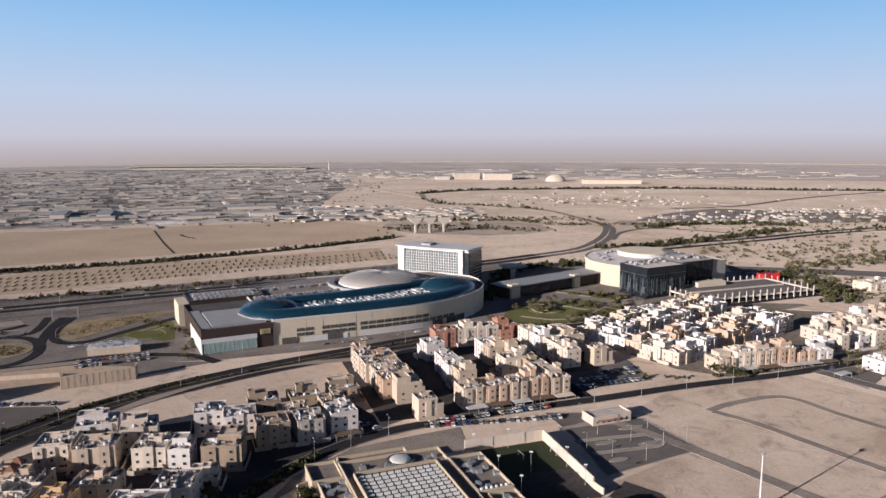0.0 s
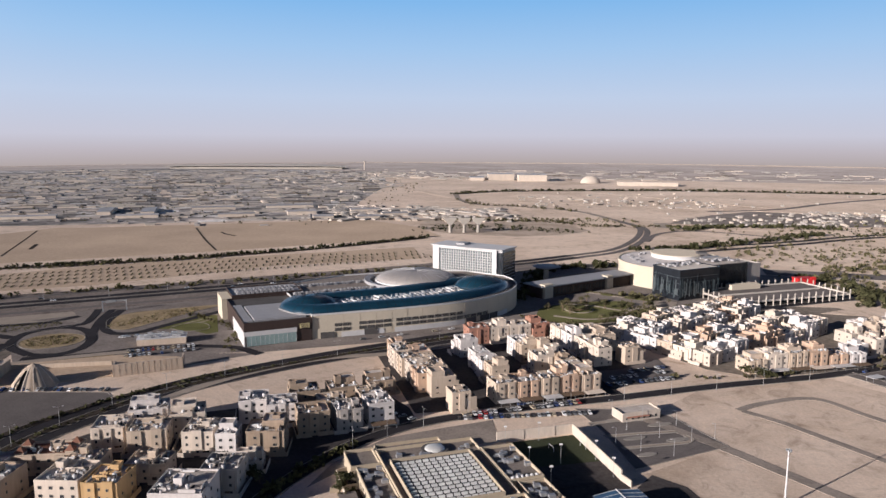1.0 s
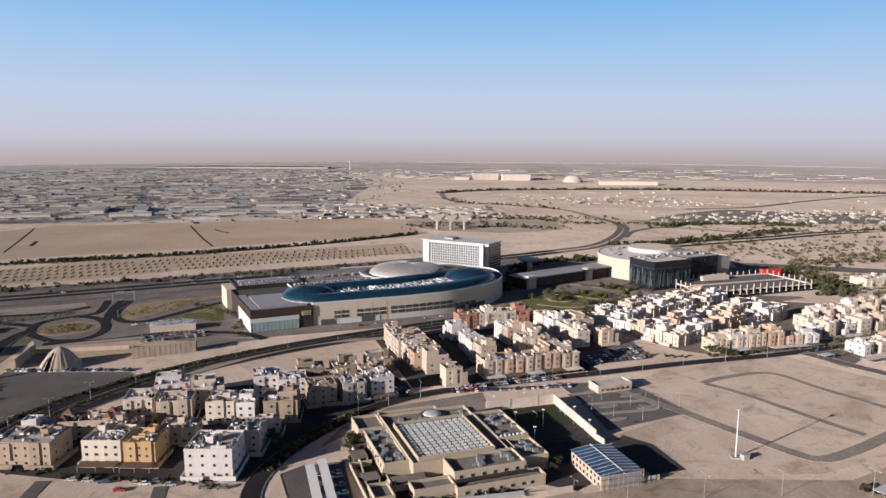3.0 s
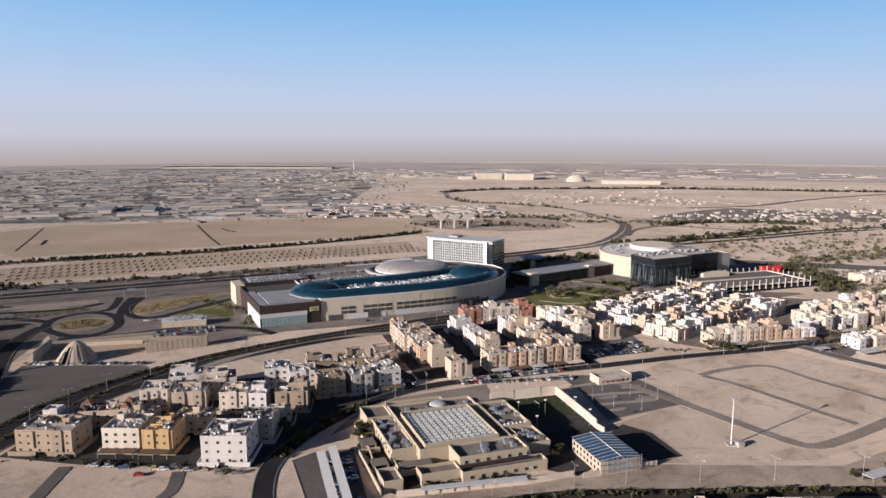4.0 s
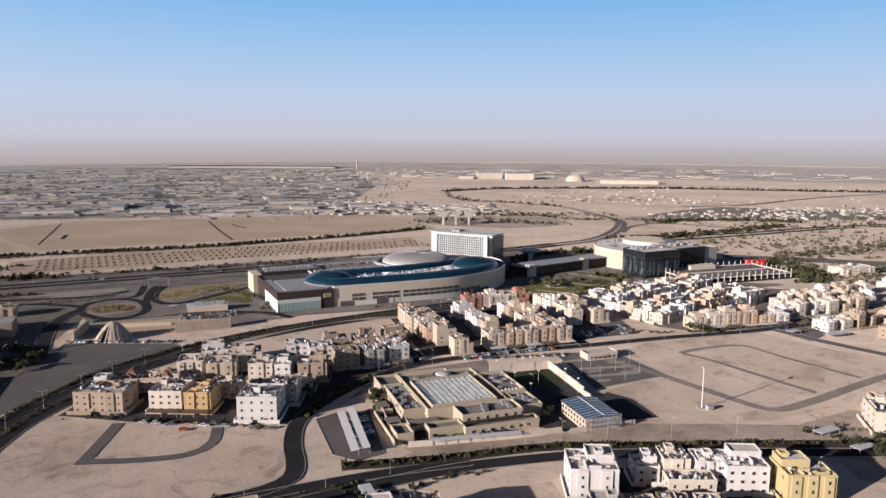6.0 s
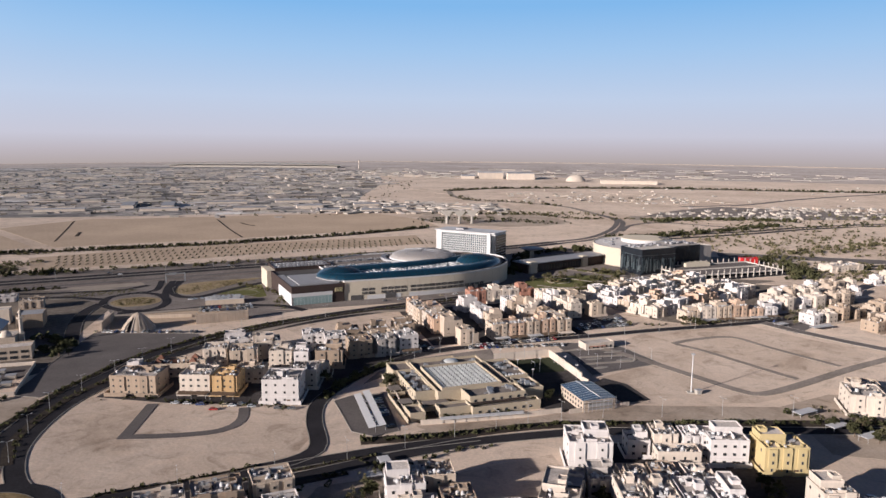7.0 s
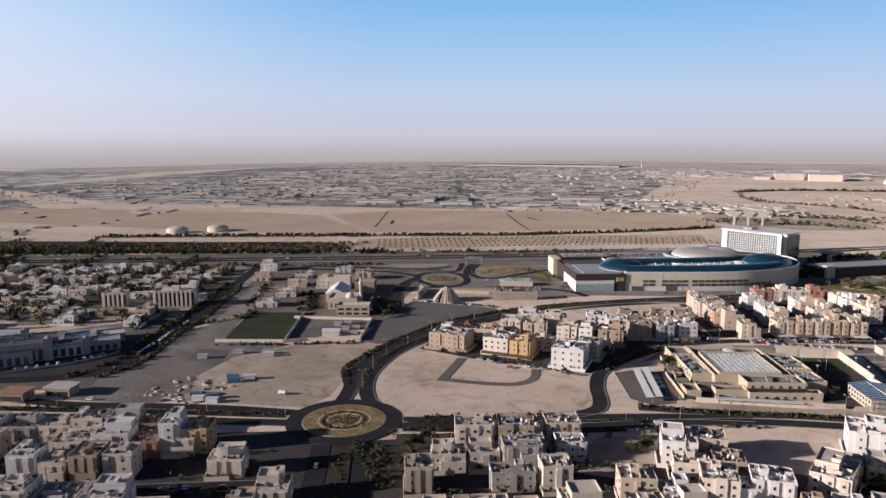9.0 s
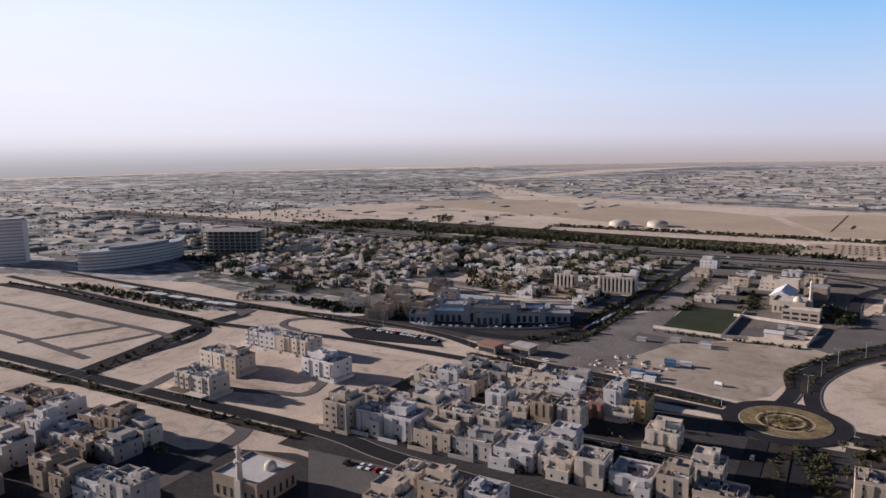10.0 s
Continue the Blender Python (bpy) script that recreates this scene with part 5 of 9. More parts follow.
def mall():
    root = thing("shopping_mall", MALL, "long beige stone shopping mall with blue glass roof vaults", "shopping mall")
    front = arc_wall([(47, 1), (75, -1), (105, -3), (140, -4), (168, -2), (195, 6), (220, 21), (238, 42), (246, 66)])
    back = [(246, 80), (225, 118), (180, 138), (110, 140), (47, 120)]
    H = 17.0
    poly = front + back
    part("wall", Mb().prism(poly, 0, H), CREAMSTONE, root)
    part("parapet", Mb().sweep([(x, y, H) for x, y in poly], [(0.1, -0.4), (-0.1, 1.3), (0.6, 1.3), (0.6, 0)], True), WHITE, root)
    part("roof_deck", Mb().prism(poly, H + 0.02, H + 0.3, 0, 0.985), SCHOOLROOF, root)
    # roof edge fins
    fin = shared("roof_fin", lambda b: b.box(-1.3, 1.3, -0.9, 0.9, 0, 0.9), ROOF_DARK)
    for i in range(4, len(front) - 2, 1):
        (x0, y0), (x1, y1) = front[i], front[i + 1]
        a = math.degrees(math.atan2(y1 - y0, x1 - x0))
        part("roof_fin", fin, None, root, m=pose(x0 - 3.2 * math.sin(radians(a)), y0 + 3.2 * math.cos(radians(a)), H + 0.3, 0, 0, a))
    # wall panels and louvres along the front
    lo = shared("louvre", lambda b: [b.box(-2.7, 2.7, -0.15, 0, z, z + 0.45) for z in (0, 0.6, 1.2, 1.8)] and b, ROOF_DARK)

    def wall_at(p):
        i = min(range(len(front) - 1), key=lambda k: abs((front[k][0] + front[k + 1][0]) / 2 - p))
        (x0, y0), (x1, y1) = front[i], front[i + 1]
        t = (p - x0) / (x1 - x0)
        return x0 + (x1 - x0) * t, y0 + (y1 - y0) * t, math.degrees(math.atan2(y1 - y0, x1 - x0))
    for p0, cnt, rows in ((66, 2, 2), (84, 4, 2), (112, 9, 2), (168, 4, 1)):
        for i in range(cnt):
            for r in range(rows):
                x, y, a = wall_at(p0 + i * 6.2)
                part("louvre", lo, None, root, m=pose(x, y - 0.12, 4.8 + 3.4 * r, 0, 0, a))
    low = Mb()
    for p0, p1 in ((68, 100), (108, 166), (182, 214)):
        xs = [p0 + (p1 - p0) * i / 8 for i in range(9)]
        low.sweep([(wall_at(p)[0], wall_at(p)[1], 0) for p in xs], [(0, 0), (-0.3, 0), (-0.3, 3.8), (0, 3.8)])
    part("white_plinth", low, WHITE, root)
    for p in (58, 90, 172, 186, 196):
        x, y, a = wall_at(p)
        part("loading_bay", Mb().box(-5, 5, -0.4, 0, 0, 4.6), ROOF_DARK, root, m=pose(x, y - 0.2, 0, 0, 0, a))
    for p in range(70, 236, 12):
        x, y, a = wall_at(p)
        part("wall_joint", Mb().box(-0.1, 0.1, -0.06, 0, 0, H - 0.6), STONE, root, m=pose(x, y - 0.05, 0, 0, 0, a))
    # blue glass vaults in a long loop
    loop = curve_pts([(40, 32), (46, 17), (60, 11), (110, 8), (150, 9), (190, 19), (216, 38), (222, 56), (208, 68), (180, 64), (150, 54), (110, 50), (60, 50), (46, 46), (40, 32)], 3.0)[:-1]
    prof = [(9.5 * math.cos(math.pi * i / 10), 5.2 * math.sin(math.pi * i / 10)) for i in range(11)]
    part("glass_vault", Mb().sweep([(x, y, H + 0.3) for x, y in loop], prof, True), BLUEGLASS, root, "dark blue glazed barrel vault", True)
    ribs = Mb()
    for i in range(0, len(loop), 2):
        (x0, y0), (x1, y1) = loop[i], loop[(i + 1) % len(loop)]
        q = math.hypot(x1 - x0, y1 - y0)
        d = ((x1 - x0) / q * 0.1, (y1 - y0) / q * 0.1)
        ribs.sweep([(x0, y0, H + 0.33), (x0 + d[0] * 2, y0 + d[1] * 2, H + 0.33)], [(s * 1.006, u * 1.01) for s, u in prof])
    tagged(part("vault_ribs", ribs, CLADDING, root), "thin dark ribs", kind="stuff")
    for cx, cy, rx, ry, h, lab in ((54, 32, 20, 17, 8.6, ""), (204, 46, 23, 19, 9.6, "")):
        part("glass_dome", Mb().dome(cx, cy, H + 0.3, rx, ry, h, 40, 10), BLUEGLASS, root, "dark blue glass dome", True)
        dr = Mb()
        for i in range(20):
            t = math.pi * i / 10
            pts = [(cx + rx * 1.004 * math.cos(e) * math.cos(t), cy + ry * 1.004 * math.cos(e) * math.sin(t), H + 0.3 + h * 1.004 * math.sin(e)) for e in [math.pi / 2 * j / 8 for j in range(8)]]
            for a, b in zip(pts, pts[1:]):
                dr.beam(a, b, 0.16)
        tagged(part("dome_ribs", dr, CLADDING, root), "thin dark ribs", kind="stuff")
    part("vault_rim", Mb().sweep([(x, y, H + 0.3) for x, y in loop], [(-9.5, 0), (-9.5, 0.7), (-10.3, 0.6), (-10.3, 0)], True), ROOF_GREY, root)
    part("inner_deck", Mb().prism([(58, 20), (110, 18), (150, 19), (186, 29), (196, 44), (184, 54), (150, 44), (110, 41), (58, 41)], H + 0.3, H + 2.2), BLUEGLASS, root)
    rnd = random.Random(3)
    for i in range(30):
        t = i / 30
        px = 62 + 122 * t
        for q in (0, 1):
            py = 24 + 9 * q + 10 * max(0, t - 0.55) * 2
            w = rnd.uniform(0.5, 1.1)
            part("skylight_frame", Mb().box(-w, w, -3.4, 3.4, 0, rnd.uniform(0.5, 1.3)), WHITE if rnd.random() < 0.7 else ROOF_GREY, root, m=pose(px, py, H + 2.2, 0, 0, rnd.uniform(-25, 25)))
    # great dome
    part("dome_drum", Mb().cyl(163, 90, H, H + 3.2, 37, 36, 64), WHITE, root)
    part("dome", Mb().dome(163, 90, H + 3.2, 35, 35, 7.5, 64, 10), surf("dome_cladding", (0.33, 0.305, 0.285), 0.45, 0.06, 0.03, 0.5), root, "pale grey shallow dome", True)
    seam = Mb()
    for i in range(28):
        t = math.pi * i / 14
        pts = [(163 + 35.1 * math.cos(e) * math.cos(t), 90 + 35.1 * math.cos(e) * math.sin(t), H + 3.2 + 7.55 * math.sin(e)) for e in [math.pi / 2 * j / 7 for j in range(8)]]
        for a, b in zip(pts, pts[1:]):
            seam.beam(a, b, 0.2)
    tagged(part("dome_seams", seam, ROOF_GREY, root), "raised seams", kind="stuff")
    part("crescent_canopy", Mb().sweep([(163 + 43 * math.cos(t), 90 + 43 * math.sin(t), H + 1) for t in [math.pi * (0.75 + 0.5 * i / 20) for i in range(21)]], [(2.5, 0), (2.5, 2), (-2.5, 2.6), (-2.5, 0)]), ROOF_GREY, root)
    # roof plant on the rear
    ac = shared("roof_plant", lambda b: b.box(-2, 2, -1.2, 1.2, 0, 1.8).cyl(-0.9, 0, 1.8, 2.1, 0.7, 0.7, 10).cyl(0.9, 0, 1.8, 2.1, 0.7, 0.7, 10), ROOF_GREY)
    for i in range(46):
        part("roof_plant", ac, None, root, m=pose(52 + (i % 23) * 3.2, (76, 104)[i // 23] + rnd.uniform(-1.5, 1.5), H + 0.3, 0, 0, 90))
    # dark anchor store
    S = 15.5
    st = Mb().box(0, 47, 0, 84, 0, S).ring(-0.3, 47.2, -0.3, 84.3, S - 5, S + 1.2, 0.5)
    part("store_wall", st, CLADDING, root, "dark brown panelled anchor store")
    part("store_roof", Mb().box(0.4, 46.6, 0.4, 83.6, S + 0.02, S + 0.2), ROOF_DARK, root)
    part("store_canopy_roof", Mb().box(8, 44, 6, 52, S + 0.2, S + 1.6), ROOF_GREY, root)
    part("fascia_band", Mb().box(0.2, 36, -0.5, 0.1, 7.4, S - 5).box(-0.5, 0.1, -0.48, 50, 0, S - 5), WHITE, root, "white panelled band")
    part("glazed_front", Mb().box(1.2, 35.5, -0.62, 0.1, 0.4, 7.4), TEAL, root, "pale teal glazed frontage")
    for i in range(12):
        part("mullion", Mb().box(-0.08, 0.08, -0.72, -0.6, 0.4, 7.4), WHITE, root, m=pose(1.3 + i * 3.1, 0, 0))
    part("sign_panel", Mb().box(-3.4, 3.4, -0.75, -0.4, 9.4, 12.9), YELLOW, root, "plain pale yellow sign panel", m=pose(41.5, 0, 0))
    bars = Mb().box(-2.6, 2.6, -0.85, -0.75, 9.4, 9.9).box(-2.6, 2.6, -0.85, -0.75, 11.9, 12.4)
    for bx in (-2.0, -0.6, 0.8, 2.2):
        bars.box(bx - 0.35, bx + 0.35, -0.85, -0.75, 10.3, 11.5)
    part("sign_bars", bars, CLADDING, root, m=pose(41.5, 0, 0))
    part("rear_block", Mb().box(4, 60, 84.4, 118, 0, 18).ring(3.8, 60.2, 84.2, 118.2, 17.5, 19.2, 0.4), CLADDING, root)
    part("rear_roof", Mb().box(4.4, 59.6, 84.8, 117.6, 18.02, 18.2), ROOF_GREY, root)
    part("cream_corner", Mb().box(-4, 3.8, 84.4, 112, 0, 17), CREAMSTONE, root)
    for i in range(26):
        part("roof_plant", ac, None, root, m=pose(10 + (i % 13) * 3.6, 92 + (i // 13) * 10, 18.2, 0, 0, 90))
    part("service_screen", Mb().box(0.8, 7, 6, 60, S + 0.2, S + 1.0), ROOF_GREY, root)


mall()


def hotel():
    ang = math.degrees(math.atan2(-34, 66))
    root = thing("hotel_tower", pose(-53, 769, 0, 0, 0, ang), "white-framed hotel slab with a gridded glass front", "hotel")
    L, D, Z0, Z1 = 74.0, 27.0, 14.0, 39.0
    part("slab_wall", Mb().box(0, L, 1.2, D, 0, Z1 + 0.5), WHITE, root)
    part("glass_end", Mb().box(L - 0.2, L + 0.6, 2.5, D + 0.5, 2, Z1 - 1).box(L - 9, L, 0.6, 1.2, 2, Z1 - 1), GREENGLASS, root)
    part("white_frame", Mb().box(-0.4, 6.5, -1.2, 1.2, 0, Z1 + 1).box(L - 9.5, L - 5.0, -1.2, 1.2, 0, Z1 + 1).box(6.5, L - 9.5, -1.2, 1.2, Z1 - 0.8, Z1 + 1), WHITE, root)
    part("roof_canopy", Mb().prism([(-2, -2.5), (L / 2, -4.5), (L + 1, -2), (L + 2, D + 1), (-2, D + 1)], Z1 + 1.4, Z1 + 2.2), WHITE, root)
    part("roof_plant_room", Mb().box(6, L - 6, 5, D - 4, Z1 + 0.5, Z1 + 1.4).box(20, 30, 8, D - 8, Z1 + 2.2, Z1 + 4), ROOF_GREY, root)
    part("curtain_wall", Mb().box(6.5, L - 9.5, 0.5, 1.2, 4, Z1 - 0.8), PANE, root)
    rows, cols = 11, 22
    pane = shared("pane", lambda b: b.box(-1.12, 1.12, -0.06, 0, -0.95, 0.95), glass("hotel_glass", (0.10, 0.125, 0.13), 0.15))
    for r in range(rows):
        z = 11.5 + r * 2.5
        part("floor_edge", Mb().box(6.5, L - 9.5, -0.45, 0.5, z - 1.35, z - 0.9), WHITE, root)
        for c in range(cols):
            part("pane", pane, None, root, m=pose(6.5 + (c + 0.5) * 58 / cols, 0.44, z))
    for c in range(cols + 1):
        part("mullion", Mb().box(-0.22, 0.22, -0.4, 0.5, 10, Z1 - 0.8), WHITE, root, m=pose(6.5 + c * 58 / cols, 0, 0))
    for r in range(9):
        part("end_floor_line", Mb().box(L + 0.6, L + 0.75, 3, D, 10 + r * 3, 10.5 + r * 3), ROOF_GREY, root)


hotel()


def office():
    root = thing("office_building", pose(170, 716, 0, 0, 0, 30), "dark blue-grey glass office block with vertical fins", "office building")
    part("glass_block", Mb().box(0, 48, 0, 34, 0, 27), GREENGLASS, root)
    part("parapet", Mb().ring(-0.3, 48.3, -0.3, 34.3, 26.4, 28.0, 0.5), GREENGLASS, root)
    part("roof", Mb().box(0.3, 47.7, 0.3, 33.7, 27.02, 27.3), DECK, root)
    rnd = random.Random(8)
    fins = [surf("fin_glass_%d" % i, c, 0.25, 0.2, 0.1, 0.8, spec=0.5) for i, c in enumerate([(0.045, 0.06, 0.068), (0.11, 0.13, 0.135), (0.016, 0.02, 0.025)])]
    for i in range(46):
        z = rnd.uniform(1, 8)
        part("facade_fin", Mb().box(-0.3, 0.3, -0.5, 0, z, z + rnd.uniform(6, 17)), rnd.choice(fins), root, m=pose(0.8 + i * 1.02, 0, 0, 0, 0, 0))
    for i in range(30):
        z = rnd.uniform(1, 9)
        part("facade_fin", Mb().box(-0.5, 0, -0.3, 0.3, z, z + rnd.uniform(5, 15)), rnd.choice(fins), root, m=pose(0, 1 + i * 1.1, 0))
    for z in (5.2, 10.4, 15.6, 20.8):
        part("floor_line", Mb().ring(-0.12, 48.12, -0.12, 34.12, z, z + 0.25, 0.2), fins[1], root)
    part("rear_wing", Mb().box(48.3, 100, 14, 44, 0, 26), GREENGLASS, root)
    part("rear_wing_roof", Mb().box(48.3, 100.3, 13.7, 44.3, 26.02, 26.8), ROOF, root)
    part("pale_wing", Mb().box(100.4, 119, 15, 43, 0, 23).ring(100.3, 119.1, 14.9, 43.1, 22.6, 24, 0.5), WALLS["grey"], root)
    for i in range(24):
        part("wing_fin", Mb().box(-0.2, 0.2, -0.35, 0, 1, 25.5), fins[2], root, m=pose(50 + i * 2.05, 14, 0))
    plant = shared("roof_unit", lambda b: b.box(-1.8, 1.8, -1.2, 1.2, 0, 1.7).cyl(0, 0, 1.7, 2.0, 0.8, 0.8, 10), ROOF_GREY)
    for i in range(34):
        part("roof_unit", plant, None, root, m=pose(rnd.uniform(4, 92), rnd.uniform(18, 32) if i % 2 else rnd.uniform(18, 32), 27.2, 0, 0, rnd.choice((0, 90))))

    drum = thing("exhibition_hall", pose(192, 818, 0), "cream curved hall with a flat white roof and upper drum", "hall")
    part("wall", Mb().prism([(57 * math.cos(t), 62 * math.sin(t)) for t in [i * math.pi / 40 for i in range(80)]], 0, 20), CREAMSTONE, drum)
    part("roof_edge", Mb().sweep([(57.3 * math.cos(t), 62.3 * math.sin(t), 18.6) for t in [i * math.pi / 40 for i in range(80)]], [(-0.6, 0), (-0.6, 2.6), (0.8, 2.6), (0.8, 0)], True), CREAMSTONE, drum)
    part("roof", Mb().prism([(56 * math.cos(t), 61 * math.sin(t)) for t in [i * math.pi / 40 for i in range(80)]], 20.02, 20.6), WALLS["white"], drum)
    part("upper_drum", Mb().cyl(6, 22, 20.6, 24.5, 26, 26, 56), WHITE, drum)
    part("upper_roof", Mb().cyl(6, 22, 24.5, 25.2, 27, 26.5, 56), CREAMSTONE, drum)
    part("small_drum", Mb().cyl(36, -6, 20.6, 23.5, 13, 13, 40), WHITE, drum)
    part("small_drum_roof", Mb().cyl(36, -6, 23.5, 24.2, 14, 13.5, 40), ROOF_GREY, drum)
    part("dark_box", Mb().box(24, 34, 8, 18, 20.6, 27), ROOF_DARK, drum)
    for i in range(40):
        t = rnd.uniform(0, 6.28)
        q = rnd.uniform(34, 52)
        part("roof_unit", plant, None, drum, m=pose(q * math.cos(t), q * math.sin(t), 20.6, 0, 0, rnd.choice((0, 90, 45))))

    deck = thing("parking_deck", pose(211, 690, 0, 0, 0, 21.8), "open concrete parking deck with tall white posts", "parking deck")
    part("upper_slab", Mb().box(0, 124, 0, 56, 4.0, 4.5).ring(-0.1, 124.1, -0.1, 56.1, 4.5, 5.8, 0.35), DECK, deck)
    part("deck_surface", Mb().box(0.5, 123.5, 0.5, 55.5, 4.52, 4.6), ASPHALT_OLD, deck)
    part("divider_wall", Mb().box(6, 118, 27.8, 28.2, 4.6, 6.0), DECK, deck)
    post = shared("post", lambda b: b.box(-0.4, 0.4, -0.4, 0.4, 0, 9.6), DECK)
    for i in range(17):
        part("post", post, None, deck, m=pose(i * 124 / 16, -0.6, 0))
        part("post", post, None, deck, m=pose(i * 124 / 16, 56.6, 0))
    for i in range(1, 8):
        part("post", post, None, deck, m=pose(-0.6, i * 7, 0))
        part("post", post, None, deck, m=pose(124.6, i * 7, 0))
    part("rear_wall", Mb().box(0.5, 123.5, 50, 50.4, 0, 3.98), CONCRETE, deck)
    part("ramp_cover", Mb().box(34, 66, 46, 55, 4.6, 9.0), CREAMSTONE, deck)
    part("bay_lines", Mb().box(6, 118, 5.6, 5.75, 4.61, 4.63).box(6, 118, 22, 22.15, 4.61, 4.63).box(6, 118, 34, 34.15, 4.61, 4.63), LINE, deck)
    red = thing("red_pavilion", pose(312, 800, 0, 0, 0, 10), "low bright red pavilion beside the parking deck", "pavilion")
    part("wall", Mb().box(-8, 10, -5, 6, 0, 7), RED, red)
    part("roof", Mb().box(-8.5, 10.5, -5.5, 6.5, 7, 7.5), RED, red)
    part("roof_sign", Mb().box(4, 9, -5.8, -5, 7.5, 9.5), RED, red)

    link = thing("link_building", pose(48, 716, 0, 0, 0, 38), "long dark brown low building with pale portal blocks", "building")
    part("wall", Mb().box(0, 118, 0, 20, 0, 10.5), CLADDING, link)
    part("roof", Mb().box(-3, 121, -4, 22, 10.5, 11.4), ROOF_GREY, link)
    for px, w in ((2, 10), (82, 8)):
        part("portal_block", Mb().box(px, px + w, -3, 4, 0, 12.6), CREAMSTONE, link)
    for i in range(16):
        part("window_bay", Mb().box(16 + i * 4.1, 19 + i * 4.1, -0.25, 0, 2, 7.5), PANE, link)
    can = thing("disc_canopy", pose(58, 790, 0), "white saucer-shaped canopy on a stem", "canopy")
    part("stem", Mb().cyl(0, 0, 0, 15, 2.5, 2.5, 16), CONCRETE, can)
    part("disc", Mb().cyl(0, 0, 15, 17, 8, 14, 40).cyl(0, 0, 17, 18, 14, 10, 40), ROOF_GREY, can)


office()


# ---- the school and what stands by it ----
def school():
    A = 22.0
    root = thing("school", pose(-24, 318, 0, 0, 0, A), "sprawling tan school with courtyards and a roof of skylight rows", "school")

    def blk(x0, x1, y0, y1, h, mat=None, roof=None):
        part("wing", Mb().box(x0, x1, y0, y1, 0, h).ring(x0 - 0.1, x1 + 0.1, y0 - 0.1, y1 + 0.1, h - 0.4, h + 1.5, 0.4), mat or STONE, root)
        part("wing_roof", Mb().box(x0 + 0.3, x1 - 0.3, y0 + 0.3, y1 - 0.3, h + 0.02, h + 0.12), roof or SCHOOLROOF, root)
    blk(-1, 43, 2, 58, 6.4)
    blk(2, 37, 4, 44, 7.6, None, ROOF_DARK)
    blk(-12, -1.3, 8, 46, 5.4)
    blk(12, 44, -12.5, 1.5, 7.2)
    blk(43.3, 58, 14, 46, 6.6)
    blk(46.5, 58, -6, 13, 5.8)
    blk(-14, -1.5, 47, 63, 5.4)
    blk(0, 30, 58.5, 66, 5.0)
    blk(11, 50, -19, -12.8, 3.6)
    blk(-6, 11, -16, -8, 4.0)
    blk(-22, -14, -16, -4, 3.4)
    # skylight rows
    sk = shared("skylight", lambda b: b.add([(-1.35, -1.2, 0), (1.35, -1.2, 0), (1.35, 1.2, 0), (-1.35, 1.2, 0), (-1.35, -0.9, 1.15), (1.35, -0.9, 1.15), (1.35, 0.3, 1.15), (-1.35, 0.3, 1.15)],
                                            [(4, 5, 6, 7), (0, 1, 5, 4), (1, 2, 6, 5), (2, 3, 7, 6), (3, 0, 4, 7)]), SKYLIGHT)
    for i in range(11):
        for j in range(12):
            part("skylight", sk, None, root, m=pose(4.2 + i * 3.05, 6.2 + j * 3.15, 7.75) @ Matrix.Diagonal((0.84, 0.66, 0.8, 1)))
    part("skylight_gutter", Mb().box(2.6, 36.4, 4.6, 43.4, 7.62, 7.74), ROOF_DARK, root)
    rnd = random.Random(12)
    for i in range(52):
        x, y = rnd.choice(((rnd.uniform(44.5, 57), rnd.uniform(15, 45)), (rnd.uniform(14, 42), rnd.uniform(-10, -1)), (rnd.uniform(-11, -2.5), rnd.uniform(9, 44)), (rnd.uniform(0, 42), rnd.uniform(46, 57)), (rnd.uniform(47.5, 57), rnd.uniform(-5, 12))))
        z = 6.72 if x > 43 and y > 13 else 7.32 if y < 1 and x > 12 else 5.52 if x < -1 and y < 46 else 6.52 if y > 44 else 5.92
        part("roof_unit", shared("school_unit", lambda b: b.box(-1.3, 1.3, -0.8, 0.8, 0, 1.3).box(-0.3, 0.3, 0.8, 3.2, 0.3, 0.9), STEEL), None, root, m=pose(x, y, z, 0, 0, rnd.choice((0, 90))))
    for i in range(6):
        part("roof_tank", tank_mesh(), None, root, m=pose(45 + i * 2.1, 15.2, 6.7))
    for cx, w in ((14, 1), (19, 1), (24, 1), (29, 1), (34, 1), (39, 1), (43, 1)):
        for z in (2.2, 5.6):
            part("window", window_mesh(1.6, 1.3), None, root, m=pose(cx + 1, -12.5 if z > 5 else -19.0, z if z < 5 else 6.0))
    for i in range(9):
        part("window", window_mesh(1.6, 1.3), None, root, m=pose(58, -4 + i * 5.4, 4.2, 0, 0, 90))
    for i in range(8):
        part("window", window_mesh(1.2, 1.5), None, root, m=pose(-12, 9 + i * 4.6, 3.6, 0, 0, -90))
    part("front_canopy", Mb().box(12.5, 43.5, -15.0, -12.6, 5.0, 5.25), CLADDING, root)
    for k in range(4):
        part("terrace_screen", Mb().box(14 + k * 7.6, 19.5 + k * 7.6, -18.3, -17.9, 3.7, 5.0), CLADDING, root)
    for x0, x1, y0, y1, hh in ((-24, -23.6, -18, 22, 2.8), (-23.6, -14, 21.6, 22, 2.8), (-12, -11.6, -8, 6, 3.2), (-11.6, 4, 5.6, 6, 3.2), (-14, 8, -5, -4.6, 3.0), (3.6, 4, -8, 1.6, 3.4), (-24, -12.2, 40, 40.4, 2.6)):
        part("court_wall", Mb().box(x0, x1, y0, y1, 0, hh), STONE, root)
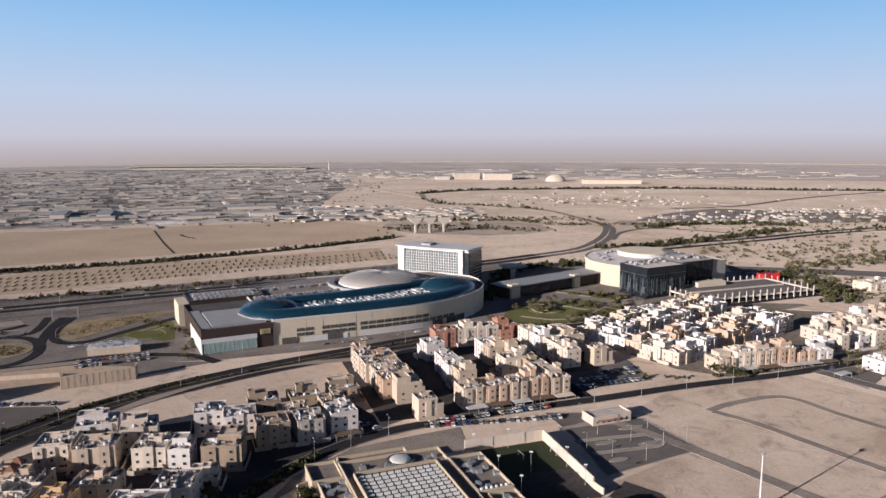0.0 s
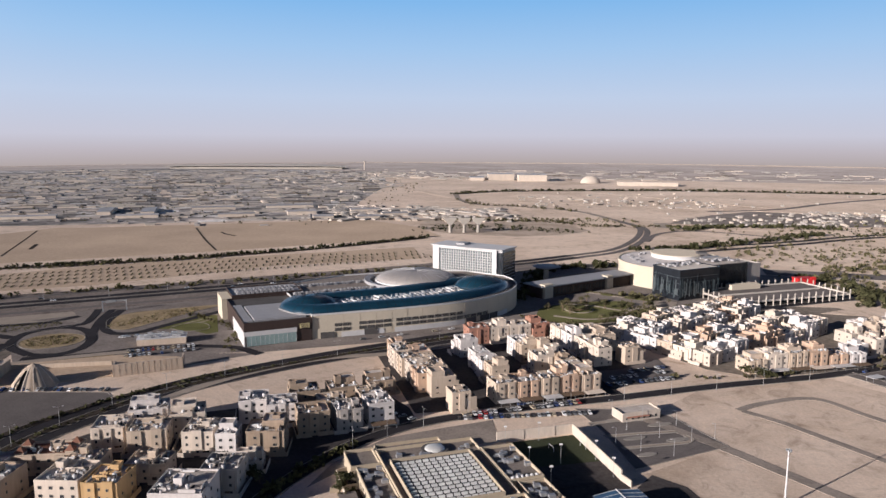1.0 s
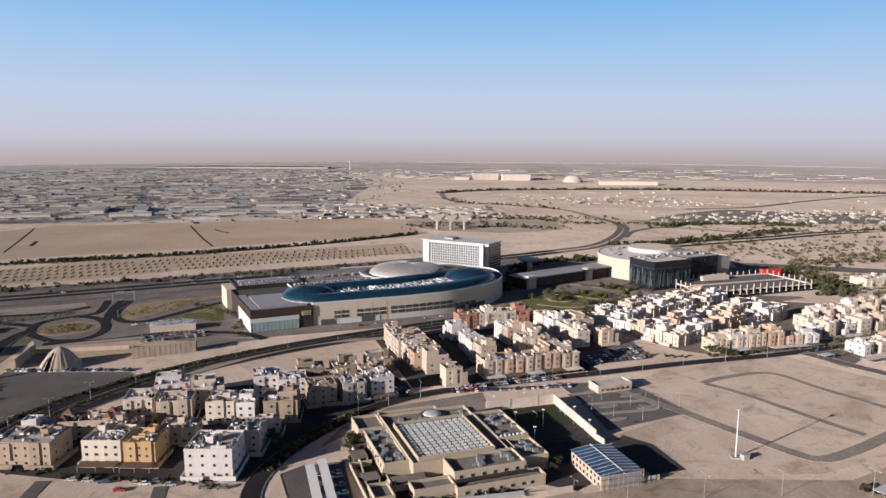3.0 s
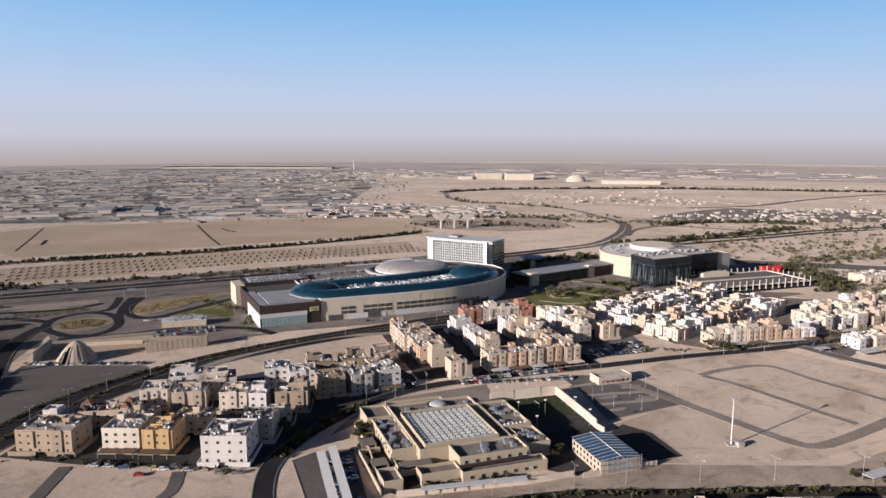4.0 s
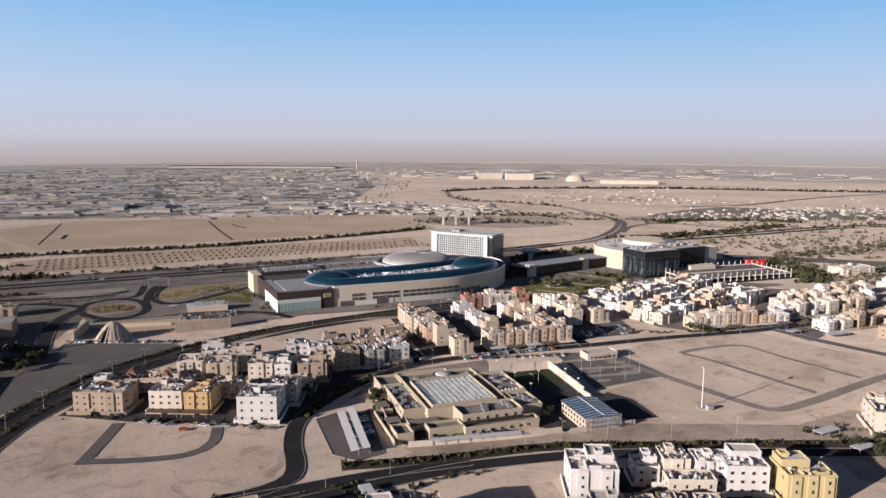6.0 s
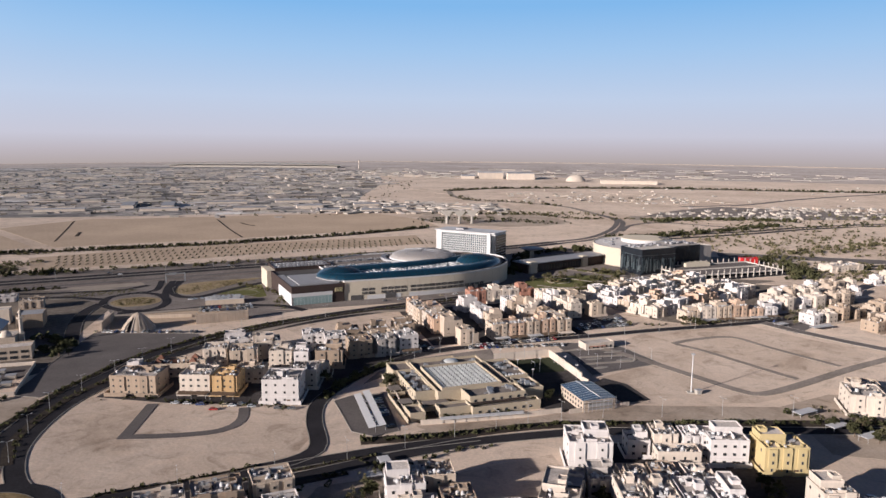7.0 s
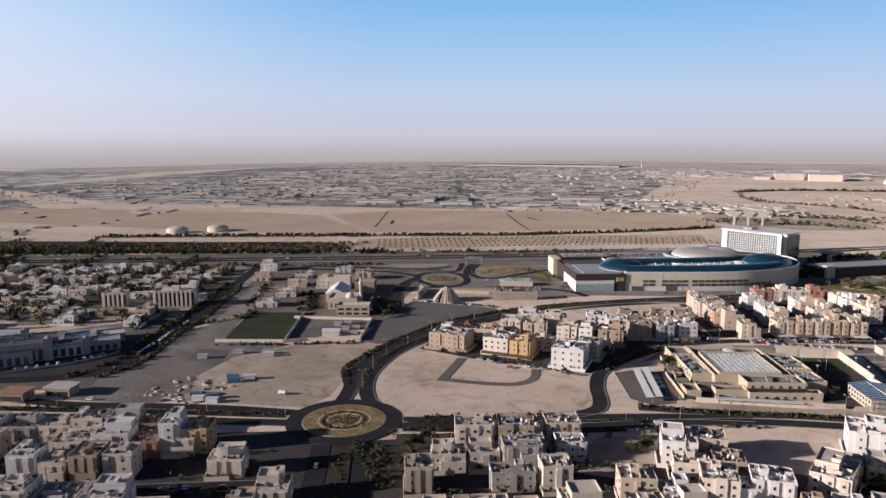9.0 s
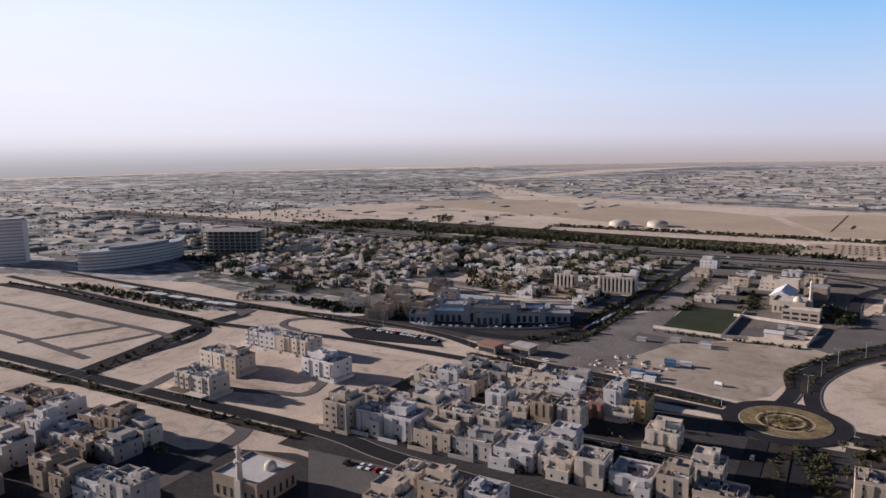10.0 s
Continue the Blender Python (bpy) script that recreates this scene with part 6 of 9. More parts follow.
    for x0, x1, y0, y1, hh in ((-11, 3, -4, 1.5, 3.4), (-22, -15, 2, 9, 3.2), (-22, -15, 24, 33, 3.0)):
        part("court_canopy", Mb().box(x0, x1, y0, y1, hh, hh + 0.3), SCHOOLROOF, root)
        for cx, cy in ((x0 + 0.4, y0 + 0.4), (x1 - 0.4, y0 + 0.4), (x0 + 0.4, y1 - 0.4), (x1 - 0.4, y1 - 0.4)):
            part("canopy_post", Mb().box(cx - 0.2, cx + 0.2, cy - 0.2, cy + 0.2, 0, hh), STONE, root)
    well = Mb().cyl(24, 52, 6.5, 7.6, 6, 6, 24)
    part("round_skylight", well, ROOF_DARK, root)
    part("round_skylight_glass", Mb().dome(24, 52, 7.6, 4.5, 4.5, 1.2, 20, 4), SKYLIGHT, root)

    walkway = thing("covered_walkway", pose(0, 0, 0), "long flat white walkway roof before the school front", "walkway")
    part("walkway_roof", Mb().prism([(-23, 292.2), (20, 304), (19.5, 307.6), (-23.6, 295.6)], 2.75, 3.05), WHITE, walkway)
    for k in range(8):
        part("post", Mb().box(-22 + k * 5.8, -21.75 + k * 5.8, 294.3 + k * 1.6, 294.55 + k * 1.6, 0, 2.75), STEEL, walkway)

    # boundary walls
    wall = thing("boundary_wall", pose(0, 0, 0), "cream rendered boundary wall round the school", "wall", "", "structure")
    for a, b in (((-62, 362), (-50, 332)), ((-50, 332), (-40, 297)), ((-33, 292), (20, 306)), ((20, 306), (40, 314)), ((44, 312), (78, 326)), ((-62, 362), (-48, 374))):
        part("wall_panel", Mb().beam((a[0], a[1], 1.2), (b[0], b[1], 1.2), 0.3).box(0, 0.01, 0, 0.01, -1, -0.9), WALLS["cream"], wall)
        dx, dy = b[0] - a[0], b[1] - a[1]
        q = math.hypot(dx, dy)
        nx, ny = -dy / q * 0.16, dx / q * 0.16
        part("wall_panel", Mb().prism([(a[0] - nx, a[1] - ny), (b[0] - nx, b[1] - ny), (b[0] + nx, b[1] + ny), (a[0] + nx, a[1] + ny)], 0, 2.6), WALLS["cream"], wall)
    pw = thing("pitch_wall", pose(0, 0, 0), "high cream wall round the football pitch", "wall", "", "structure")
    for a, b, h in (((6, 401), (43, 414), 5.0), ((43, 414), (58, 366), 5.0), ((58, 366), (61, 360), 3.0)):
        dx, dy = b[0] - a[0], b[1] - a[1]
        q = math.hypot(dx, dy)
        nx, ny = -dy / q * 0.3, dx / q * 0.3
        part("wall_panel", Mb().prism([(a[0] - nx, a[1] - ny), (b[0] - nx, b[1] - ny), (b[0] + nx, b[1] + ny), (a[0] + nx, a[1] + ny)], 0, h), WALLS["cream"], pw)
    for gx, gy, ga in ((14, 388, 112), (46, 398, 112), (31, 394, 112)):
        g = thing("football_goal", pose(gx, gy, 0, 0, 0, ga), "white tubular football goal on turf", "goal", "football goals")
        part("goal_post", Mb().cyl(-2.5, 0, 0, 2.4, 0.12, 0.12, 8), WHITE, g)
        part("goal_post", Mb().cyl(2.5, 0, 0, 2.4, 0.12, 0.12, 8), WHITE, g)
        part("crossbar", Mb().beam((-2.5, 0, 2.4), (2.5, 0, 2.4), 0.2), WHITE, g)
    # court in the dark yard colour, which stands in for shadow
    patch("court", [(24, 372), (52, 382), (57, 366), (30, 356)], YARD_SHADE, "paved playing court below the pitch, shade put into its dark colour", "court")
    for px, py in ((20, 376), (34, 380), (50, 385), (28, 358), (55, 368), (10, 398), (26, 404)):
        f = thing("floodlight", pose(px, py, 0), "slim steel floodlight pole beside the pitch", "floodlight", "pitch floodlights")
        part("pole", Mb().cyl(0, 0, 0, 9, 0.12, 0.08, 8), STEEL, f)
        part("lamp_head", Mb().box(-0.7, 0.7, -0.2, 0.2, 8.9, 9.5), WHITE, f)

    gym = thing("sports_hall", pose(56, 330, 0, 0, 0, 20), "unfinished hall with a blue steel ribbed roof and scaffolding", "sports hall")
    part("wall", Mb().box(-9.5, 9.5, -13, 13, 0, 6.6), WALLS["sand"], gym)
    part("roof", Mb().add([(-10, -13.5, 6.6), (10, -13.5, 6.6), (10, 13.5, 6.6), (-10, 13.5, 6.6), (0, -13.5, 7.8), (0, 13.5, 7.8)], [(0, 4, 5, 3), (4, 1, 2, 5), (0, 1, 4), (3, 5, 2), (0, 3, 2, 1)]), BLUEROOF, gym)
    for i in range(10):
        y = -13 + i * 2.9
        part("roof_rib", Mb().beam((-10, y, 6.7), (0, y, 7.9), 0.13).beam((0, y, 7.9), (10, y, 6.7), 0.13), SKYLIGHT, gym)
    part("ridge_beam", Mb().beam((0, -13.6, 7.95), (0, 13.6, 7.95), 0.25), SKYLIGHT, gym)
    for i in range(8):
        for j in range(2):
            part("window", window_mesh(1.2, 1.3), None, gym, m=pose(-9.5, -11 + i * 3.1, 2.0 + j * 2.7, 0, 0, -90))
    for i in range(9):
        part("scaffold_pole", Mb().cyl(-9.3 + i * 2.35, -14.2, 0, 8.2, 0.1, 0.1, 6), STEEL, gym)
    for z in (2.5, 5):
        part("scaffold_board", Mb().box(-10, 10, -14.4, -13.6, z, z + 0.12), PAVING, gym)
    part("end_cladding", Mb().box(-6, 8, -13.3, -13, 1, 5.8), ROOF_GREY, gym)


school()


def canopies():
    for i, (x0, y0, x1, y1) in enumerate(((-71.0, 325.5, -55.5, 279.5), (-67.0, 331, -51.0, 282.5))):
        L = math.hypot(x1 - x0, y1 - y0)
        c = thing("car_canopy", pose((x0 + x1) / 2, (y0 + y1) / 2, 0, 0, 0, math.degrees(math.atan2(y1 - y0, x1 - x0))), "long white car park canopy on steel posts", "canopy", "car park canopies")
        part("canopy_roof", Mb().add([(-L / 2, -1.9, 3.0), (L / 2, -1.9, 3.0), (L / 2, 1.9, 3.5), (-L / 2, 1.9, 3.5), (-L / 2, -1.9, 3.2), (L / 2, -1.9, 3.2), (L / 2, 1.9, 3.7), (-L / 2, 1.9, 3.7)],
                                     [(0, 3, 2, 1), (4, 5, 6, 7), (0, 1, 5, 4), (1, 2, 6, 5), (2, 3, 7, 6), (3, 0, 4, 7)]), WHITE, c)
        for j in range(9):
            part("post", Mb().cyl(-L / 2 + 1 + j * (L - 2) / 8, 1.6, 0, 3.4, 0.1, 0.1, 8), STEEL, c)
    cars(-68, 322, -54, 280, 14, 20, 61, 0.7)
    cars(-61, 330, -47, 286, 12, 20, 62, 0.5)


canopies()


def mast():
    m = thing("floodlight_mast", pose(118, 349.5, 0), "tall white floodlight mast on a bare sand lot", "mast")
    part("pole", Mb().cyl(0, 0, 0, 23, 0.42, 0.24, 12), WHITE, m)
    part("crown_ring", Mb().cyl(0, 0, 22.4, 22.7, 0.8, 0.8, 16), STEEL, m)
    for i in range(6):
        t = i * math.pi / 3
        part("lamp_head", Mb().box(-0.3, 0.3, -0.25, 0.25, 22.7, 23.3), STEEL, m, m=pose(0.85 * math.cos(t), 0.85 * math.sin(t), 0, 0, 0, math.degrees(t)))
    part("base_plinth", Mb().box(-2.2, 2.2, -2, 2, 0, 0.6), CONCRETE, m)
    cab = thing("equipment_cabin", pose(121.5, 348, 0, 0, 0, 20), "small grey equipment cabin at the foot of the mast", "cabin")
    part("outer_wall", Mb().box(-1.6, 1.6, -1.2, 1.2, 0, 2.4), CONCRETE, cab)
    part("roof", Mb().box(-1.8, 1.8, -1.4, 1.4, 2.4, 2.6), ROOF_GREY, cab)
    part("door", Mb().box(-0.4, 0.4, -1.26, -1.2, 0, 2), STEEL, cab)


mast()


def kiosk():
    k = thing("kiosk_building", pose(78, 438, 0, 0, 0, 22), "small cream one-storey building with a flat roof", "building")
    part("outer_wall", Mb().box(-11, 11, -5, 5, 0, 4).ring(-11.1, 11.1, -5.1, 5.1, 3.6, 4.9, 0.3), WALLS["cream"], k)
    part("roof", Mb().box(-10.8, 10.8, -4.8, 4.8, 4.02, 4.1), ROOF, k)
    for i in range(6):
        part("window", window_mesh(1.2, 1.4), None, k, m=pose(-8.5 + i * 3.4, -5, 2))
    part("awning", Mb().box(-9, 4, -6.6, -5.02, 2.6, 2.8), WALLS["terracotta"], k)


kiosk()


# ---- tomb, mosque and their neighbours ----
def tomb():
    t = thing("domed_tomb", pose(-260, 461, 0), "pale ribbed half-open dome of a tomb beside a car park", "dome")
    n, rings = 40, 9
    v, f = [], []
    for j in range(rings + 1):
        e = j / rings
        for i in range(n):
            a = 2 * math.pi * i / n
            r = 12.4 * ((1 - e) ** 0.62 if j < rings else 0.02) * (1 + 0.04 * math.cos(a * 10))
            v.append((r * math.cos(a), r * math.sin(a), 13.0 * e))
    for j in range(rings):
        for i in range(n):
            if j < 7 and 28 <= i <= 30:
                continue
            f.append((j * n + i, j * n + (i + 1) % n, (j + 1) * n + (i + 1) % n, (j + 1) * n + i))
    part("shell", Mb().add(v, f), WALLS["sand"], t, smooth=True)
    part("inner_shell", Mb().cyl(0, 0, 0, 7, 10.4, 6.2, 24).cyl(0, 0, 7, 12, 6.2, 0.6, 24), ROOF_DARK, t)
    for i in range(12):
        a = 2 * math.pi * i / 12
        part("rib", Mb().sweep([(12.7 * (1 - e) ** 0.62 * math.cos(a), 12.7 * (1 - e) ** 0.62 * math.sin(a), 13.0 * e) for e in [j / 8 for j in range(8)]], [(-0.25, -0.3), (-0.25, 0.2), (0.25, 0.2), (0.25, -0.3)]), WALLS["cream"], t)
    w = thing("tomb_wall", pose(0, 0, 0), "tan perimeter wall beside the tomb", "wall", "", "structure")
    for a, b, h in (((-284, 452), (-292, 486), 7), ((-292, 486), (-235, 500), 3), ((-222, 478), (-188, 497), 7.5), ((-188, 497), (-191, 506), 7.5), ((-222, 478), (-225, 486), 7.5)):
        dx, dy = b[0] - a[0], b[1] - a[1]
        q = math.hypot(dx, dy)
        nx, ny = -dy / q * 0.5, dx / q * 0.5
        part("wall_panel", Mb().prism([(a[0] - nx, a[1] - ny), (b[0] - nx, b[1] - ny), (b[0] + nx, b[1] + ny), (a[0] + nx, a[1] + ny)], 0, h), WALLS["sand"], w)
    for i in range(13):
        x, y = -222 + 34 * i / 12, 478 + 19 * i / 12
        part("pilaster", Mb().box(-0.12, 0.12, -0.58, -0.4, 0, 7.45), WALLS["sand"], w, m=pose(x, y, 0, 0, 0, 29))
    b = thing("service_building", pose(-236, 549, 0, 0, 0, 20), "low service building with a white roof and roof plant", "building")
    part("outer_wall", Mb().box(-6, 26, -6, 6, 0, 4.4), WALLS["sand"], b)
    part("roof", Mb().box(-6.4, 26.4, -6.4, 6.4, 4.4, 4.8), WHITE, b)
    rnd = random.Random(4)
    for i in range(14):
        part("roof_unit", ac_mesh(), None, b, m=pose(rnd.uniform(-5, 25), rnd.uniform(-5, 5), 4.8) @ Matrix.Scale(1.6, 4))
    patch("lawn", [(-294, 486), (-280, 455), (-248, 466), (-222, 480), (-192, 500), (-200, 520), (-240, 521), (-298, 496)], SOIL, "brown planted ground inside the tomb wall", "planted ground")


tomb()


def mosque(x, y, ang, minaret_at, mh, rd=4.6, dome_at=(0, 2), roof=None, walling=None):
    m = thing("mosque", pose(x, y, 0, 0, 0, ang), "sand-coloured mosque with a dome and slender minaret", "mosque")
    part("hall", Mb().box(-12, 12, -11, 11, 0, 9).ring(-12.1, 12.1, -11.1, 11.1, 8.5, 10, 0.4), walling or WALLS["sand"], m)
    part("hall_roof", Mb().box(-11.7, 11.7, -10.7, 10.7, 9.02, 9.15), roof or ROOF, m)
    dx, dy = dome_at
    part("drum", Mb().cyl(dx, dy, 9, 10.2, rd - 0.2, rd - 0.2, 24), WALLS["cream"], m)
    part("dome", Mb().dome(dx, dy, 10.2, rd, rd, rd, 24, 8), WALLS["cream"], m, smooth=True)
    px, py = minaret_at
    mn = part("minaret", Mb().box(px - 1.6, px + 1.6, py - 1.6, py + 1.6, 0, 10).cyl(px, py, 10, mh - 7, 1.3, 1.15, 12).cyl(px, py, mh - 7, mh - 6.2, 2.1, 2.1, 12)
              .cyl(px, py, mh - 6.2, mh - 3, 0.9, 0.9, 12).cyl(px, py, mh - 3, mh - 2.5, 1.4, 1.4, 12).cyl(px, py, mh - 2.5, mh, 0.9, 0.05, 12), WALLS["cream"], m)
    for i in range(6):
        part("arched_window", Mb().box(-0.6, 0.6, -0.1, 0, 1.5, 5.2).cyl(0, -0.05, 5.2, 5.25, 0.6, 0.6, 8), PANE, m, m=pose(-9.5 + i * 3.8, -11, 0))
        part("arched_window", Mb().box(-0.6, 0.6, -0.1, 0, 1.5, 5.2), PANE, m, m=pose(-12, -9 + i * 3.6, 0, 0, 0, -90))
        part("arched_window", Mb().box(-0.6, 0.6, -0.1, 0, 1.5, 5.2), PANE, m, m=pose(12, -9 + i * 3.6, 0, 0, 0, 90))
    return m


mosque(-330, 404, 24, (14, 1), 27, 3.6, (6, -6))
mosque(-266, -52, 29, (2.5, -10.5), 24, 2.6, (6, 3), WALLS["white"], WALLS["tan"])


def mosque_yard():
    hall = thing("pitched_hall", pose(-352, 428, 0, 0, 0, 24), "long hall with a pale pitched metal roof", "hall")
    part("outer_wall", Mb().box(-8, 8, -16, 16, 0, 8), WALLS["sand"], hall)
    part("roof", Mb().add([(-9, -17, 8), (9, -17, 8), (9, 17, 8), (-9, 17, 8), (0, -17, 13), (0, 17, 13)], [(0, 4, 5, 3), (4, 1, 2, 5), (0, 1, 4), (3, 5, 2)]), WHITE, hall)
    tower = thing("stair_block", pose(-372, 470, 0, 0, 0, 24), "tall cream block behind the hall", "building")
    part("outer_wall", Mb().box(-14, 6, -6, 6, 0, 11).ring(-14.1, 6.1, -6.1, 6.1, 10.6, 12, 0.3), WALLS["cream"], tower)
    part("roof", Mb().box(-13.7, 5.7, -5.7, 5.7, 11.02, 11.1), ROOF, tower)
    flats = thing("flat_block", pose(-346, 466, 0, 0, 0, 24), "two-storey tan block with a wide pale roof", "building")
    part("outer_wall", Mb().box(-9, 9, -10, 10, 0, 10).ring(-9.1, 9.1, -10.1, 10.1, 9.6, 10.8, 0.3), WALLS["tan"], flats)
    part("roof", Mb().box(-8.7, 8.7, -9.7, 9.7, 10.02, 10.1), ROOF_GREY, flats)
    an = thing("arcade_annex", pose(-308, 384, 0, 0, 0, 24), "two-storey tan annex with deep window bays", "building")
    part("outer_wall", Mb().box(-13, 13, -6, 7, 0, 8).ring(-13.1, 13.1, -6.1, 7.1, 7.6, 9, 0.3), WALLS["sand"], an)
    part("roof", Mb().box(-12.7, 12.7, -5.7, 6.7, 8.02, 8.1), ROOF, an)
    for z in (2, 5.6):
        for i in range(4):
            part("window_bay", Mb().box(-12 + i * 6.3, -7.5 + i * 6.3, -6.15, -6, z - 0.9, z + 0.9), PANE, an)
    sh = thing("shed", pose(-290, 324, 0, 0, 0, 24), "white-roofed shed inside a walled yard", "shed")
    part("outer_wall", Mb().box(-6, 6, -4, 4, 0, 3.4), WALLS["cream"], sh)
    part("roof", Mb().add([(-6.6, -4.6, 3.4), (6.6, -4.6, 3.4), (6.6, 4.6, 3.4), (-6.6, 4.6, 3.4), (-6.6, 0, 4.8), (6.6, 0, 4.8)], [(0, 1, 5, 4), (2, 3, 4, 5), (0, 4, 3), (1, 2, 5)]), WHITE, sh)
    for i in range(5):
        s = thing("shed", pose(-300 + i * 6, 348 - i * 4 + (i % 2) * 9, 0, 0, 0, 24), "small grey yard shed", "shed", "yard sheds")
        part("outer_wall", Mb().box(-2.6, 2.6, -2, 2, 0, 2.6), CONCRETE, s)
        part("roof", Mb().box(-2.9, 2.9, -2.3, 2.3, 2.6, 2.8), ROOF_GREY, s)
    yw = thing("yard_wall", pose(0, 0, 0), "low wall round the mosque yard", "wall", "", "structure")
    for a, b in (((-354, 273), (-309, 292)), ((-309, 292), (-296, 303)), ((-296, 303), (-262, 318)), ((-262, 318), (-284, 372)), ((-284, 372), (-344, 352)), ((-309, 293), (-347, 371))):
        dx, dy = b[0] - a[0], b[1] - a[1]
        q = math.hypot(dx, dy)
        nx, ny = -dy / q * 0.2, dx / q * 0.2
        part("wall_panel", Mb().prism([(a[0] - nx, a[1] - ny), (b[0] - nx, b[1] - ny), (b[0] + nx, b[1] + ny), (a[0] + nx, a[1] + ny)], 0, 2.4), WALLS["cream"], yw)


mosque_yard()


# ---- houses ----
H = house
H(-197, 332, 1, 26, 18, 3, "tan", 1, label="tan three-storey house with arched porch and flat roof", bays=2, pent=False)
H(-163, 335, 2, 17, 18, 3, "cream", 2, bays=0, canopy=True, pent=False)
H(-146, 334, 2, 14, 16, 3, "ochre", 3, bays=2, canopy=True)
H(-112, 326, 3, 20, 20, 3, "white", 4, st=4.1, label="bright white four-storey apartment house with rows of small windows", bays=0, hut=True, pent=False, cat="apartment building")
H(-105, 348, 3, 15, 16, 3, "grey", 5)
H(-188, 362, 12, 26, 14, 2, "sand", 6, tiled=True, label="sand-coloured villa with brown tiled turrets on its roof", pent=False)
H(-206, 350, 8, 14, 12, 2, "white", 7)
H(-168, 357, 5, 15, 13, 2, "sand", 8)
H(-140, 356, 5, 17, 13, 2, "sand", 9)
H(-172, 385, 14, 15, 16, 3, "cream", 10)
H(-153, 383, 14, 17, 16, 3, "sand", 11)
H(-165, 407, 20, 18, 14, 3, "white", 12)
H(-144, 404, 20, 16, 15, 3, "cream", 13)
H(-129, 384, 6, 14, 16, 3, "cream", 14, bays=1)
H(-115, 380, 6, 9, 12, 3, "white", 15)
H(-99, 386, 8, 17, 15, 3, "tan", 16, label="brown three-storey house with a flat roof")
H(-104, 366, 8, 18, 9, 1, "cream", 17)
H(-118, 424, 18, 15, 15, 3, "white", 18)
H(-102, 419, 18, 15, 15, 3, "white", 19)
H(-84, 409, 22, 15, 15, 3, "tan", 20)
H(-68, 415, 24, 13, 15, 3, "grey", 21)
H(-54, 424, 24, 13, 15, 3, "white", 22, canopy=True)
H(-98, 446, 22, 16, 14, 2, "tan", 23)
H(-80, 434, 24, 14, 13, 2, "sand", 24)
H(-79, 455, 24, 16, 14, 2, "tan", 25)
H(-62, 446, 24, 13, 13, 2, "sand", 26)
H(-60, 466, 24, 16, 13, 2, "tan", 27)
PEACH, PALE, MIXED, DUSTY = ("orange", "orange", "sand", "cream"), ("white", "cream", "white", "sand"), ("cream", "sand", "white", "tan", "grey"), ("sand", "cream", "cream", "white", "white", "cream", "tan", "terracotta", "cream", "grey", "sand", "white")
row(-67, 533, -68.5, 6, 15.5, 16, (3,), PEACH, 31, group="peach terrace houses", yard=False, jit=1.6)
row(-5, 438, 111.5, 6, 15.5, 15, (3, 3), ("sand", "orange", "grey", "cream"), 32, False, group="peach terrace houses", yard=False, jit=1.3)
row(6, 449, 21.5, 5, 12.4, 15, (3,), ("sand", "orange", "sand"), 33, group="apartment row on the street", yard=False, canopy=True, cat="apartment building", bays=2)
row(-24, 546, -68.5, 5, 15, 15, (3,), PALE, 34, False, group="white terrace houses", yard=False, jit=1.3)
row(12, 548, -68.5, 5, 14, 15, (3,), ("cream", "sand", "white"), 35, False, group="terrace houses", yard=False, jit=1.3)
row(61, 488, 111.5, 4, 14.5, 15, (3,), ("cream", "sand", "tan"), 36, False, group="terrace houses", yard=False, jit=1.3)
row(-12, 562, 21.5, 4, 15, 14, (3,), ("cream", "white", "terracotta", "cream"), 37, False, group="terrace houses", yard=False)
row(45, 582, -68.5, 4, 15, 14, (3,), ("cream", "white", "sand"), 38, False, group="terrace houses", yard=False, jit=1.3)
row(99, 529, 111.5, 4, 15, 14, (3,), ("cream", "sand"), 39, False, group="terrace houses", yard=False, jit=1.3, bays=3)
row(88, 592, -52, 6, 14, 14, (2, 3), PALE, 40, False, group="pale terrace houses", yard=False)
row(160, 512, 16, 6, 14, 15, (3, 3, 2), ("cream", "white", "sand", "orange"), 41, group="pale terrace houses", yard=False, canopy=True)
for k, (sx, sy) in enumerate(((150, 534), (138, 550), (116, 574), (104, 592))):
    row(sx, sy, 38, 9 if k < 4 else 7, 14.5, 14.5, (3, 3, 2), ("cream", "white", "cream", "sand", "white", "cream", "orange", "white"), 42 + k, False, "white houses of the dense quarter", yard=False, pent=False if k > 2 else None)
FAR = random.Random(55)
beyond = []
for sx, sy, ang, cnt in ((246, 560, 22, 6), (258, 592, 22, 7), (262, 520, 26, 6), (300, 500, 26, 6), (280, 622, 22, 6), (370, 560, 22, 8), (400, 600, 22, 8), (400, 500, 22, 8), (400, 690, 22, 8), (430, 640, 22, 8)):
    for i in range(cnt):
        beyond.append((sx + 16 * i * math.cos(radians(ang)), sy + 16 * i * math.sin(radians(ang)), ang, FAR.uniform(12.5, 14.8), 14.5, FAR.choice((2, 3, 3))))
villas("far_houses", beyond, "pale flat-roofed houses beyond the sand plot", 56)
H(404, 768, 20, 44, 20, 1, "cream", 58, False, st=6.0, cat="building", label="long low cream building beside the highway", pent=False)
# by the sand plot's near edge
H(203, 329, -12, 18, 22, 3, "cream", 60, bays=2)
H(224, 318, -12, 16, 16, 3, "white", 61)
H(214, 350, -12, 16, 15, 2, "sand", 62)
H(238, 345, -12, 16, 15, 3, "white", 63)
